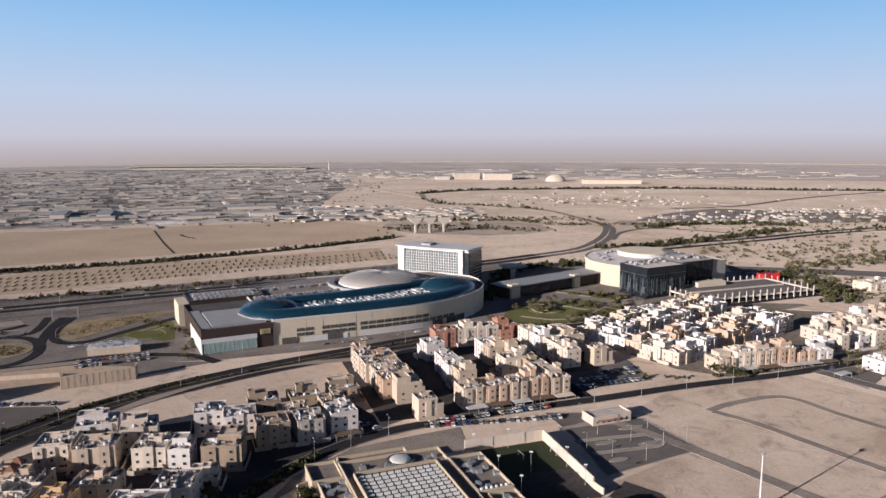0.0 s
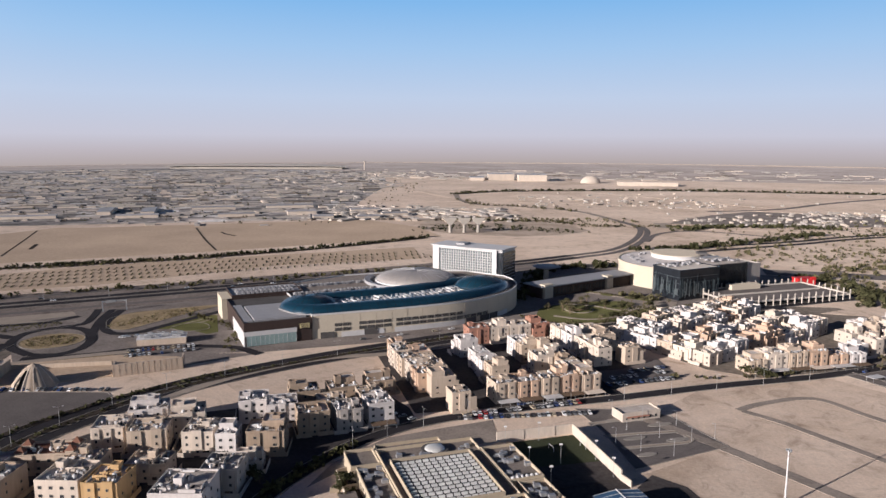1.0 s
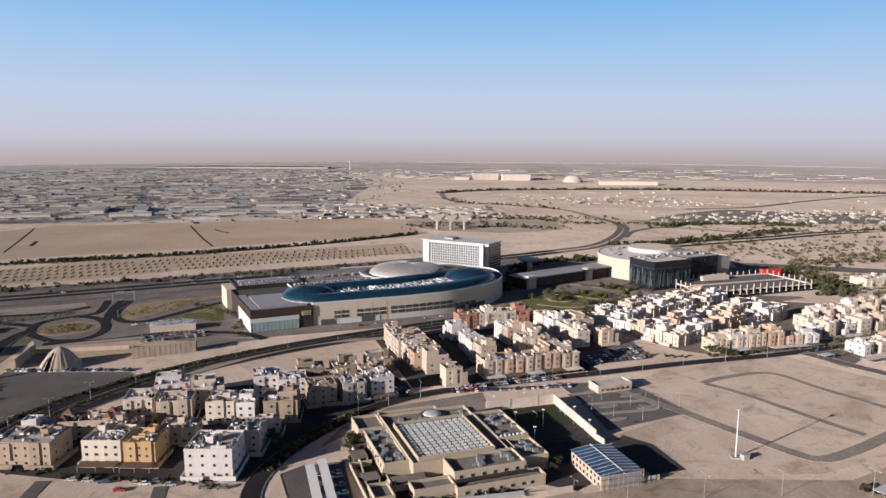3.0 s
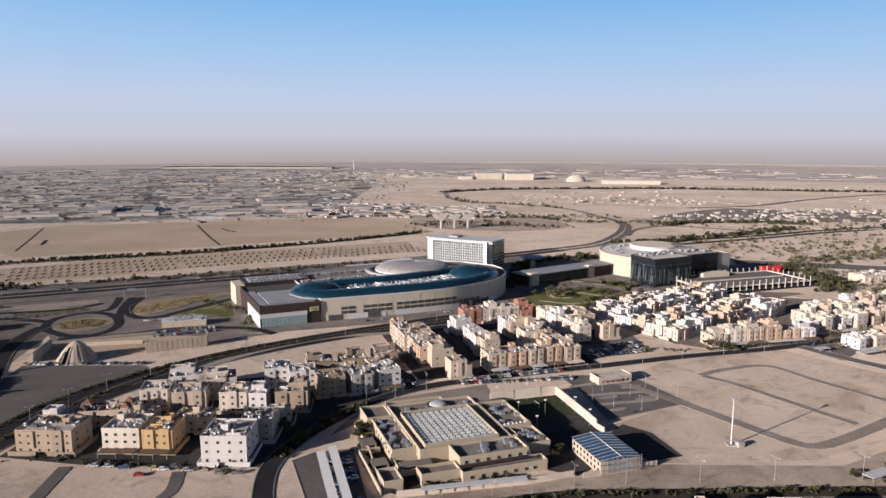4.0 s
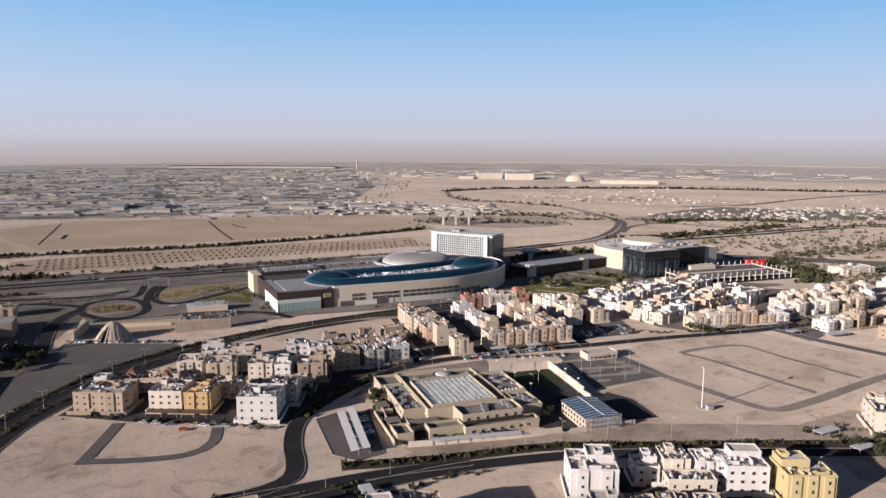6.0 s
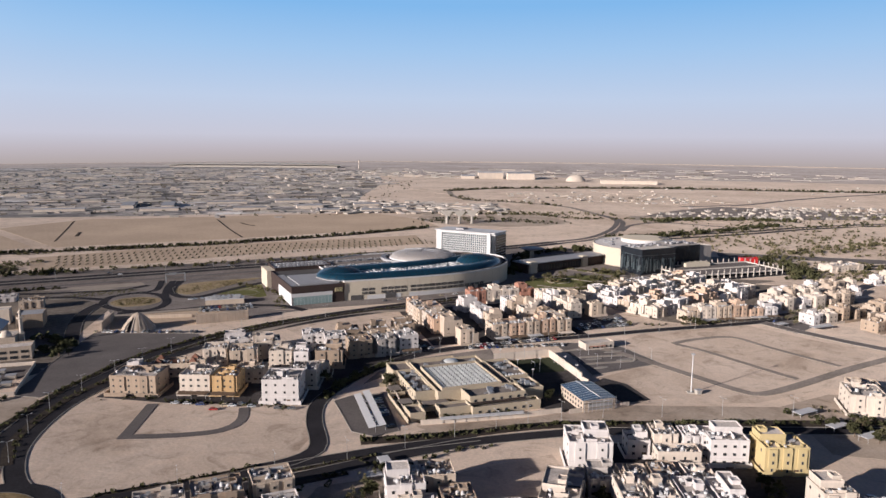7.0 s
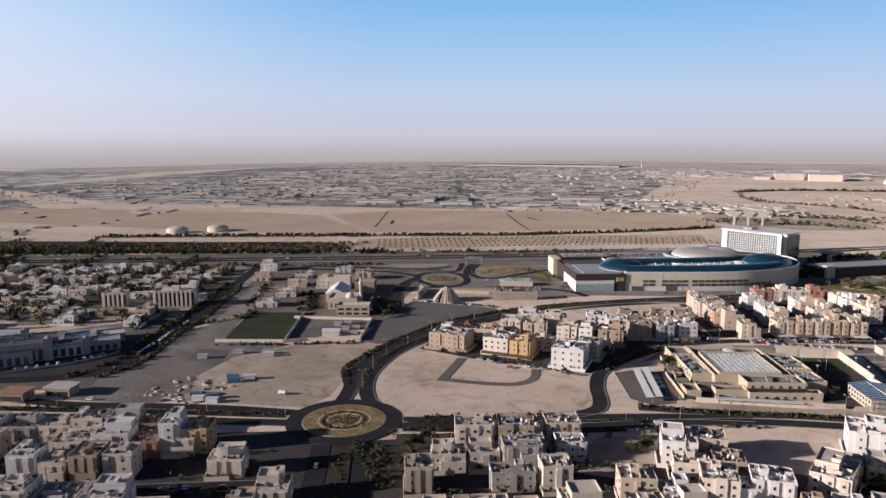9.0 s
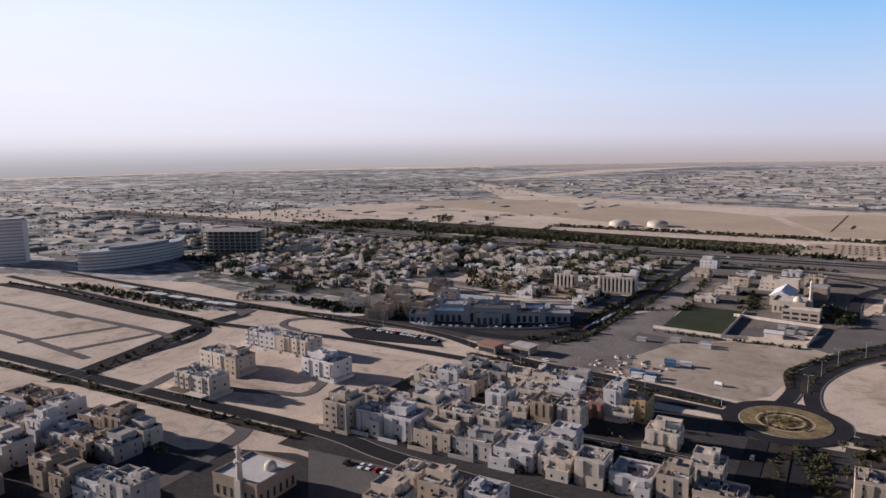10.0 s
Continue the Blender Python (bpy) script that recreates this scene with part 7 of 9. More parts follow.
# near quarter, east side
H(45, 256, 1, 19, 19, 3, "white", 70, st=3.8, label="white four-storey apartment block with balconies", bays=2, pent=True, cat="apartment building")
H(69, 267, 2, 10, 12, 2, "white", 71)
H(81, 268, 2, 11, 13, 3, "cream", 72, yard=False)
H(94, 266, 2, 11, 12, 3, "white", 73, yard=False)
H(84, 254, 2, 19, 9, 2, "cream", 74, yard=False)
H(107, 262, 1, 17, 16, 3, "white", 75, st=3.7, pent=True, label="white four-storey house with a broad blank lower wall")
H(129, 256, 2, 19, 17, 3, "yellow", 76, st=3.7, pent=True, label="bright yellow-ochre four-storey house with balconies", bays=3)
for i, (hx, wl) in enumerate(((55, "cream"), (66, "cream"), (78, "white"), (91, "white"))):
    H(hx, 209, 2, 10.6, 22, 3, wl, 80 + i, yard=False)
for i, (hx, hy, wl) in enumerate(((60, 231, "sand"), (73, 233, "tan"), (87, 233, "cream"), (46, 228, "grey"))):
    H(hx, hy, 2, 11.5, 13, 2, wl, 90 + i, yard=False)
H(28, 208, -12, 15, 23, 3, "cream", 95)
H(33, 226, -5, 13, 12, 2, "grey", 96)
H(133, 216, 3, 13, 14, 3, "cream", 97)
H(148, 206, 3, 12, 14, 2, "white", 98)
H(163, 212, 3, 14, 14, 2, "white", 99)
H(128, 198, 3, 12, 13, 2, "sand", 100)
H(150, 186, 3, 13, 13, 3, "cream", 113)
H(172, 192, 3, 14, 13, 2, "sand", 114)
H(5, 190, 8, 16, 14, 3, "white", 101)
H(-14, 184, 10, 14, 16, 3, "cream", 102)
H(-33, 213, 12, 15, 16, 3, "white", 103)
H(-21, 221, 12, 14, 14, 3, "sand", 104)
H(-12, 208, 12, 13, 13, 2, "tan", 105)
H(-26, 199, 12, 15, 12, 2, "cream", 106)
H(-104, 201, 24, 19, 15, 3, "tan", 108)
H(-86, 212, 26, 16, 14, 3, "sand", 109)
H(-122, 191, 26, 18, 12, 3, "cream", 110)
H(-95, 190, 26, 14, 13, 2, "grey", 111)
H(-78, 198, 26, 13, 12, 2, "white", 112)
near_rows = ((40, -58, 3, 16), (28, -78, 5, 17), (28, -112, 6, 17), (28, -130, 6, 17))
for i, (a, b, cnt, un) in enumerate(near_rows):
    row(*loc(a, b), 29, cnt, un, 16, (2, 2, 3), ("cream", "sand", "white", "cream", "grey", "cream", "sand"), 120 + i, False, group="houses of the near quarter", gap=1.2, jit=2.5)
row(-48, 158, 20, 4, 15, 16, (2, 3), MIXED, 126, False, group="houses of the near quarter", jit=4.0)
row(16, 172, 6, 7, 14, 15, (2, 3), MIXED, 127, False, group="houses of the near quarter", jit=4.0)
# near quarter, west side
for i, (a, b, cnt) in enumerate(((-194, -33, 11), (-194, -54, 11), (-194, -85, 11), (-182, -105, 10))):
    row(*loc(a, b), 29, cnt, 16.0, 17.0, (2, 2, 3), DUSTY, 130 + i, False, group="houses of the west quarter", gap=1.0, jit=2.2, skip=(9, 10) if i == 0 else ())
row(-335, 91, 29, 6, 15, 12, (2, 2, 3), ("sand", "cream", "grey", "sand", "tan"), 139, False, group="houses of the west quarter", gap=1.0)
H(-246, 128, 29, 9, 14, 4, "white", 140, label="narrow white four-storey house with arched windows", yard=False, bays=1)
H(-235, 135, 29, 9, 14, 3, "ochre", 141, yard=False)
H(*loc(-190, -100), 29, 14, 16, 4, "sand", 142, bays=1)
H(-386, 28, 24, 26, 16, 3, "white", 143, label="isolated white three-storey villa on bare sand", bays=3)
row(-478, 4, 27, 4, 14.5, 16, (3,), ("white", "white", "cream"), 144, group="white villas on the main road")
row(-446, -34, 25, 3, 11.5, 16, (3,), ("sand", "cream"), 145, group="sand villas")
row(-410, -56, 26, 2, 16, 16, (3,), ("cream",), 146, group="sand villas", canopy=True)
for i, (a, b, cnt) in enumerate(((-372, -166, 7), (-372, -188, 7), (-350, -212, 8), (-330, -236, 4))):
    row(*loc(a, b), 29, cnt, 17, 17, (2, 2, 3), MIXED, 150 + i, False, group="houses of the south quarter", jit=4.0)
for i, (a, b, cnt) in enumerate(((-130, -152, 7), (-128, -176, 7), (-140, -205, 8))):
    row(*loc(a, b), 29, cnt, 16, 17, (2, 3), DUSTY, 160 + i, False, group="houses of the south quarter", jit=4.0)


# ---- the western quarter ----
def palace():
    # wall stone painted blue-grey and dim, as the palace looks in shadow
    stone = surf("blue_shaded_stone", (0.25, 0.25, 0.27), 0.8, 0.12, 0.1, 0.8)
    p = thing("palace", pose(-446, 190, 0, 0, 0, 52), "sprawling stone complex, blue-grey shade in its wall colour, with dark roofs, turrets and arcades", "palace")
    rnd = random.Random(31)
    blocks = ((-16, 18, -14, 2, 11, ROOF_DARK), (-10, 10, -20, -14, 8, ROOF_GREY), (-44, -18, -12, 4, 8, BLUEROOF), (-62, -46, -16, 0, 6, ROOF_DARK), (20, 40, -12, 0, 8, ROOF_DARK), (42, 62, -8, 8, 6, ROOF_GREY),
              (-40, -22, 6, 24, 9, ROOF_GREY), (-18, 2, 6, 26, 7, BLUEROOF), (6, 24, 6, 22, 9, ROOF_DARK), (28, 44, 4, 24, 6.5, BLUEROOF), (-64, -44, 4, 26, 5, ROOF_GREY), (48, 66, 12, 28, 5, ROOF), (-30, 10, 28, 38, 6, ROOF_DARK))
    for i, (x0, x1, y0, y1, h, rf) in enumerate(blocks):
        w = part("wing", Mb().box(x0, x1, y0, y1, 0, h), stone if i % 4 else WALLS["grey"], p)
        part("parapet", Mb().ring(x0 - 0.2, x1 + 0.2, y0 - 0.2, y1 + 0.2, h - 0.5, h + 1.1, 0.4), stone, w)
        part("wing_roof", Mb().box(x0 + 0.3, x1 - 0.3, y0 + 0.3, y1 - 0.3, h + 0.02, h + 0.14), rf, w)
        for j in range(int((x1 - x0) / 4.6)):
            part("arch_bay", Mb().box(x0 + 1.2 + j * 4.6, x0 + 3.8 + j * 4.6, y0 - 0.15, y0, 0.6, h * 0.7), PANE, w)
        for j in range(2):
            part("roof_unit", ac_mesh(), None, w, m=pose(rnd.uniform(x0 + 2, x1 - 2), rnd.uniform(y0 + 2, y1 - 2), h + 0.14))
    for tx, ty, h in ((-17, -14, 14), (19, -14, 14), (-45, -14, 10.5), (41, -10, 10.5), (4, 26, 12), (-42, 25, 11)):
        part("corner_turret", Mb().box(tx - 2.4, tx + 2.4, ty - 2.4, ty + 2.4, 0, h).ring(tx - 2.7, tx + 2.7, ty - 2.7, ty + 2.7, h - 0.5, h + 0.8, 0.5).dome(tx, ty, h, 2.2, 2.2, 2.0, 16, 5), stone, p)
    arc = [-1.25 + i * 0.125 for i in range(21)]
    part("forecourt_wall", Mb().sweep([(64 * math.sin(t), -10 - 24 * math.cos(t), 0) for t in arc], [(0.2, 0), (0.2, 1.4), (-0.2, 1.4), (-0.2, 0)]), stone, p)


palace()
for i in range(22):
    t = radians(52) + (-1.1 + i * 0.1)
    q = -1.15 + i * 0.105
    ax, ay = 58 * math.sin(q), -8 - 22 * math.cos(q)
    c52, s52 = math.cos(radians(52)), math.sin(radians(52))
    car(-446 + ax * c52 - ay * s52, 190 + ax * s52 + ay * c52, 52 + math.degrees(q) * 0.45 + 90, ("white", "white", "silver", "white", "black", "beige")[i * 7 % 6])


def slab_flats(x, y, ang, w, d, h, n, label):
    f = thing("apartment_building", pose(x, y, 0, 0, 0, ang), label, "apartment building", "tall flats")
    part("outer_wall", Mb().box(-w / 2, w / 2, -d / 2, d / 2, 0, h).ring(-w / 2 - 0.1, w / 2 + 0.1, -d / 2 - 0.1, d / 2 + 0.1, h - 0.4, h + 1.2, 0.4), WALLS["cream"], f)
    part("roof", Mb().box(-w / 2 + 0.3, w / 2 - 0.3, -d / 2 + 0.3, d / 2 - 0.3, h + 0.02, h + 0.12), ROOF, f)
    for i in range(n):
        c = -w / 2 + w * (i + 0.5) / n
        part("pier", Mb().box(c - 0.9, c + 0.9, -d / 2 - 1.0, -d / 2, 0, h + 0.8), WALLS["cream"], f)
        part("window_strip", Mb().box(c + 1.0, c + w / n - 1.0, -d / 2 - 0.12, -d / 2, 1, h - 1.2), PANE, f)
    part("stair_hut", Mb().box(-2, 4, -2, 4, h, h + 3), WALLS["cream"], f)


slab_flats(-466, 348, 30, 33, 16, 13.5, 9, "cream apartment slab with tall vertical piers")
slab_flats(-512, 326, 30, 19, 14, 11.5, 5, "cream apartment slab with tall vertical piers")
ZONE = random.Random(77)
west = []
ca, sa = math.cos(radians(56)), math.sin(radians(56))
for i in range(13):
    for j in range(15):
        a, b = -260 + i * 46, 30 + j * 40
        x, y = -560 + a * ca * 0.9 - b * sa * 0.95, 250 + a * sa * 0.9 + b * ca * 0.95
        q = Vector((x, y))
        if x > -640 or x < -1120 or y < 60 or y > 372 + (x + 800) * 0.53 or ZONE.random() < 0.12 or (-740 < x < -590 and 60 < y < 180):
            continue
        west.append((x + ZONE.uniform(-5, 5), y + ZONE.uniform(-5, 5), 56 + ZONE.choice((0, 90, 0)), ZONE.uniform(14, 40), ZONE.uniform(10, 18), ZONE.choice((1, 1, 2))))
villas("suburb_houses", west, "low cream villas of the western suburb", 57)
for i, (x, y) in enumerate(((-402, 420), (-420, 462), (-440, 500), (-392, 470), (-470, 470), (-500, 520), (-392, 380), (-380, 520), (-420, 545))):
    H(x, y, 26, 18, 15, 1 + i % 2, ("cream", "sand", "white")[i % 3], 700 + i, False, "villas near the mosque")
for i, (x, y) in enumerate(((-500, 120), (-520, 150), (-540, 118), (-486, 150), (-560, 170), (-520, 196), (-560, 214), (-480, 190))):
    H(x, y, 40, 20, 15, 2, ("tan", "sand", "cream")[i % 3], 720 + i, False, "villas beside the pond")


def far_blocks():
    r = thing("office_building", pose(-902, 2, 0, 0, 0, 116), "broad curved glass office building in the haze", "office building")
    # greyed glass, with the haze mixed into its colour
    part("curved_body", Mb().prism([(70 * math.sin(t), -52 * math.cos(t) * 0.7 + 20) for t in [-1.4 + i * 0.1 for i in range(29)]], 0, 22), surf("hazy_glass", (0.20, 0.22, 0.24), 0.3, 0.15, 0.03, 0.3, spec=0.5), r)
    for k in range(6):
        part("floor_band", Mb().sweep([(70.6 * math.sin(t), -52.6 * math.cos(t) * 0.7 + 20, 2 + k * 3.6) for t in [-1.4 + i * 0.1 for i in range(29)]], [(0.6, 0), (0.6, 1.9), (-0.6, 1.9), (-0.6, 0)]), WALLS["white"], r)
    part("roof_crown", Mb().prism([(40 * math.sin(t), 10 * math.cos(t)) for t in [i * 0.3 for i in range(21)]], 22, 25), ROOF_GREY, r)
    u = thing("unfinished_building", pose(-935, 122, 0, 0, 0, 55), "bare concrete frame of an unfinished building", "building")
    for k in range(7):
        part("floor_slab", Mb().box(-38, 38, -18, 18, k * 4.6, k * 4.6 + 0.6), CONCRETE, u)
    part("dark_core", Mb().box(-32, 32, -12, 12, 0, 27), ROOF_DARK, u)
    for i in range(11):
        for j in (-16, 0, 16):
            part("column", Mb().box(-0.6, 0.6, -0.6, 0.6, 0, 28), CONCRETE, u, m=pose(-36 + i * 7.2, j, 0))
    t = thing("hotel_tower", pose(-1010, -128, 0, 0, 0, 80), "tall pale tower block in the haze", "tower")
    part("outer_wall", Mb().box(-30, 16, -14, 14, 0, 52), WALLS["white"], t)
    # window bands in pale roof grey, haze put into their colour
    for k in range(12):
        part("window_band", Mb().box(-29, 15, -14.2, -14, 3 + k * 4, 5.2 + k * 4), ROOF_GREY, t)
    part("roof", Mb().box(-28, 14, -12, 12, 52, 54), ROOF_GREY, t)
    c = thing("clock_tower", pose(-697, 195, 0, 0, 0, 30), "slender cream tower above the trees", "tower")
    part("shaft", Mb().box(-2, 2, -2, 2, 0, 15).ring(-2.5, 2.5, -2.5, 2.5, 11, 12, 0.6).box(-1.4, 1.4, -1.4, 1.4, 15, 19), WALLS["cream"], c)
    part("spire", Mb().cyl(0, 0, 19, 22, 1.7, 0.1, 12), WALLS["cream"], c)
    # white tanks painted cream, dulled as by haze
    for x, y in ((-834, 718), (-792, 760)):
        k = thing("storage_tank", pose(x, y, 0), "white domed water storage tank beyond the highway", "tank", "storage tanks")
        part("shell", Mb().cyl(0, 0, 0, 5, 16, 16, 40), WALLS["cream"], k)
        part("roof", Mb().dome(0, 0, 5, 16, 16, 5, 40, 5), WALLS["cream"], k)
    for i in range(3):
        col = thing("flyover_pier", pose(-60 + i * 21.5, 1176 + i * 3, 0, 0, 0, 10), "bare concrete pier with a wide crosshead of an unbuilt flyover", "pier", "flyover piers")
        part("stem", Mb().cyl(0, 0, 0, 14, 2.7, 2.5, 16), CONCRETE, col)
        part("crosshead", Mb().add([(-9.6, -2.5, 21), (9.6, -2.5, 21), (9.6, 2.5, 21), (-9.6, 2.5, 21), (-2.8, -2.5, 13), (2.8, -2.5, 13), (2.8, 2.5, 13), (-2.8, 2.5, 13), (-9.6, -2.5, 23), (9.6, -2.5, 23), (9.6, 2.5, 23), (-9.6, 2.5, 23)],
                                      [(4, 5, 1, 0), (6, 7, 3, 2), (5, 6, 2, 1), (7, 4, 0, 3), (0, 1, 9, 8), (1, 2, 10, 9), (2, 3, 11, 10), (3, 0, 8, 11), (8, 9, 10, 11), (4, 7, 6, 5)]), CONCRETE, col)
    for x, y, w, h in ((36, 2705, 92, 22), (146, 2665, 100, 22), (-50, 2690, 50, 10)):
        s = thing("warehouse", pose(x, y, 0, 0, 0, 3), "large white warehouse on the far desert plain", "warehouse", "far warehouses")
        part("outer_wall", Mb().box(-w / 2, w / 2, -40, 40, 0, h), WALLS["cream"], s)
        part("roof", Mb().box(-w / 2 - 1, w / 2 + 1, -41, 41, h, h + 2), ROOF_GREY, s)
    s = thing("warehouse", pose(500, 2420, 0, 0, 0, -6), "long cream warehouse on the far desert plain", "warehouse", "far warehouses")
    part("outer_wall", Mb().box(-92, 92, -26, 26, 0, 11), WALLS["cream"], s)
    part("roof", Mb().box(-93, 93, -27, 27, 11, 12), WALLS["cream"], s)
    d = thing("stadium", pose(338, 2545, 0), "pale shell-roofed hall on the far plain", "hall")
    part("shell", Mb().dome(0, 0, 0, 34, 26, 24, 32, 8), WALLS["cream"], d)
    tw = thing("control_tower", pose(-603, 3500, 0), "slim airport control tower on the horizon", "tower")
    part("shaft", Mb().cyl(0, 0, 0, 36, 3.2, 2.4, 12), WALLS["cream"], tw)
    part("cab", Mb().cyl(0, 0, 36, 42, 3.6, 5.4, 12), WALLS["cream"], tw)
    tm = thing("airport_terminal", pose(-1150, 3600, 0, 0, 0, 4), "very long low terminal roof on the horizon", "terminal")
    part("outer_wall", Mb().box(-420, 420, -60, 60, 0, 9), CONCRETE, tm)
    part("roof", Mb().sweep([(-440 + 88 * i, 0, 10 + 9 * math.sin(math.pi * i / 10)) for i in range(11)], [(70, 0), (70, 2), (-70, 2), (-70, 0)]), CONCRETE, tm)


far_blocks()


def far_sheds():
    """Uncounted low sheds, yards and plots of the industrial quarter and the far plain."""
    rnd = random.Random(9)
    groups = {"white": Mb(), "grey": Mb(), "tan": Mb(), "dark": Mb()}
    # mid tones close together: low contrast of haze put into the wall colours
    mats = {"white": WALLS["cream"], "grey": WALLS["grey"], "tan": CONCRETE, "dark": SUBURB}

    def shed(x, y, w, d, h, a):
        key = rnd.choices(("white", "grey", "tan", "dark"), (3, 4, 4, 1))[0]
        c, s = math.cos(a), math.sin(a)
        pts = [(x + px * c - py * s, y + px * s + py * c) for px, py in ((-w / 2, -d / 2), (w / 2, -d / 2), (w / 2, d / 2), (-w / 2, d / 2))]
        n = [(px, py, z) for z in (0, h) for px, py in pts]
        r0, r1 = [((pts[i][0] + pts[j][0]) / 2, (pts[i][1] + pts[j][1]) / 2, h * 1.3) for i, j in ((0, 3), (1, 2))]
        groups[key].add(n + [r0, r1], [(0, 1, 5, 4), (1, 2, 6, 5), (2, 3, 7, 6), (3, 0, 4, 7), (4, 5, 9, 8), (6, 7, 8, 9), (5, 6, 9), (7, 4, 8)])
    for i in range(2100):
        t = rnd.random()
        if t > 0.90:
            continue
        if t < 0.62:
            y = rnd.uniform(1230, 3300)
            x = rnd.uniform(-1900, -330 + (y - 1300) * 0.03)
            a = radians(22) + rnd.choice((0, 0, 0, math.pi / 2)) + rnd.gauss(0, 0.02)
        elif t < 0.72:
            x, y, a = rnd.uniform(-330, 40), rnd.uniform(1330, 1620), rnd.uniform(0, 3)
        elif t < 0.86:
            x, y, a = rnd.uniform(-700, 1600), rnd.uniform(2700, 3600), rnd.uniform(-0.2, 0.3)
        else:
            x, y, a = rnd.uniform(150, 1500), rnd.uniform(1400, 2300), rnd.uniform(0, 3)
        k = 1 if y < 2400 else 1.1
        if t >= 0.86:
            shed(x, y, rnd.uniform(4, 12), rnd.uniform(3, 7), rnd.uniform(2, 3), a)
        else:
            shed(x, y, rnd.choice((rnd.uniform(8, 22), rnd.uniform(24, 80))) * k, rnd.uniform(7, 13) * k, rnd.uniform(1.6, 3.0) * k, a)
    for i in range(330):
        x, y = rnd.uniform(330, 900), rnd.uniform(1310, 1560)
        if y < 1440 + (x - 418) * 0.6:
            shed(x, y, rnd.uniform(3, 14), rnd.uniform(2.5, 5), rnd.uniform(1.6, 3.2), rnd.choice((0.2, 0.5, 1.8)))
    for i in range(90):
        x, y = rnd.uniform(60, 520), rnd.uniform(1620, 1900)
        shed(x, y, rnd.uniform(4, 16), rnd.uniform(3, 6), rnd.uniform(1.8, 3.2), rnd.choice((0.2, 0.5, 1.8)))
    for i in range(300):
        x, y = rnd.uniform(-2600, -1000), rnd.uniform(-200, 1400)
        if y > 330 + (x + 1150) * 0.47 + 330 or abs(y - (290 + (x + 1150) * 0.47)) > 70 and x < -880:
            shed(x, y, rnd.uniform(18, 60), rnd.uniform(9, 16), rnd.uniform(1.2, 2.4), radians(24) + rnd.choice((0, 0, 0, 1.57)))
    for i in range(200):
        x, y = rnd.uniform(-1900, -1080), rnd.uniform(-420, 240)
        if y < 150 + (x + 1150) * 0.3 and not (-1080 < x < -840 and -120 < y < 160):
            shed(x, y, rnd.uniform(12, 60), rnd.uniform(8, 18), rnd.uniform(2, 4.5), radians(26) + rnd.choice((0, 0, 1.57)))
    for key, mb in groups.items():
        ob = part("far_sheds", mb, mats[key])
        tagged(ob, "scattered low sheds and yards on the far plain", "sheds", "", "stuff")
    for x, y, w, d, h in ((-220, 1362, 70, 24, 8), (-300, 1352, 60, 22, 8), (-360, 1430, 90, 26, 9), (-470, 1380, 110, 20, 7), (-640, 1340, 120, 22, 7), (-180, 1420, 80, 22, 8), (-740, 1420, 40, 130, 9), (-660, 1430, 40, 130, 9), (-560, 1500, 140, 24, 8), (-820, 1300, 150, 18, 7), (-420, 1560, 160, 26, 8), (-250, 1490, 90, 24, 8)):
        b = thing("industrial_shed", pose(x, y, 0, 0, 0, 20), "pale metal-roofed industrial shed beyond the field", "shed", "industrial sheds")
        w, d, h = w * 0.6, d * 0.75, h * 0.7
        part("outer_wall", Mb().box(-w / 2, w / 2, -d / 2, d / 2, 0, h), WALLS["cream"], b)
        part("roof", Mb().add([(-w / 2 - 0.5, -d / 2 - 0.5, h), (w / 2 + 0.5, -d / 2 - 0.5, h), (w / 2 + 0.5, d / 2 + 0.5, h), (-w / 2 - 0.5, d / 2 + 0.5, h), (-w / 2 - 0.5, 0, h + 2.5), (w / 2 + 0.5, 0, h + 2.5)], [(0, 1, 5, 4), (2, 3, 4, 5), (0, 4, 3), (1, 2, 5)]), ROOF_GREY, b)


far_sheds()


def beside(x, y, line, gap):
    """Whether a point of the plan lies within gap of a line of points."""
    p = Vector((x, y))
    for a, b in zip(line, line[1:]):
        a, b = Vector(a), Vector(b)
        d = b - a
        t = max(0, min(1, (p - a).dot(d) / d.length_squared))
        if (a + d * t - p).length < gap:
            return True
    return False


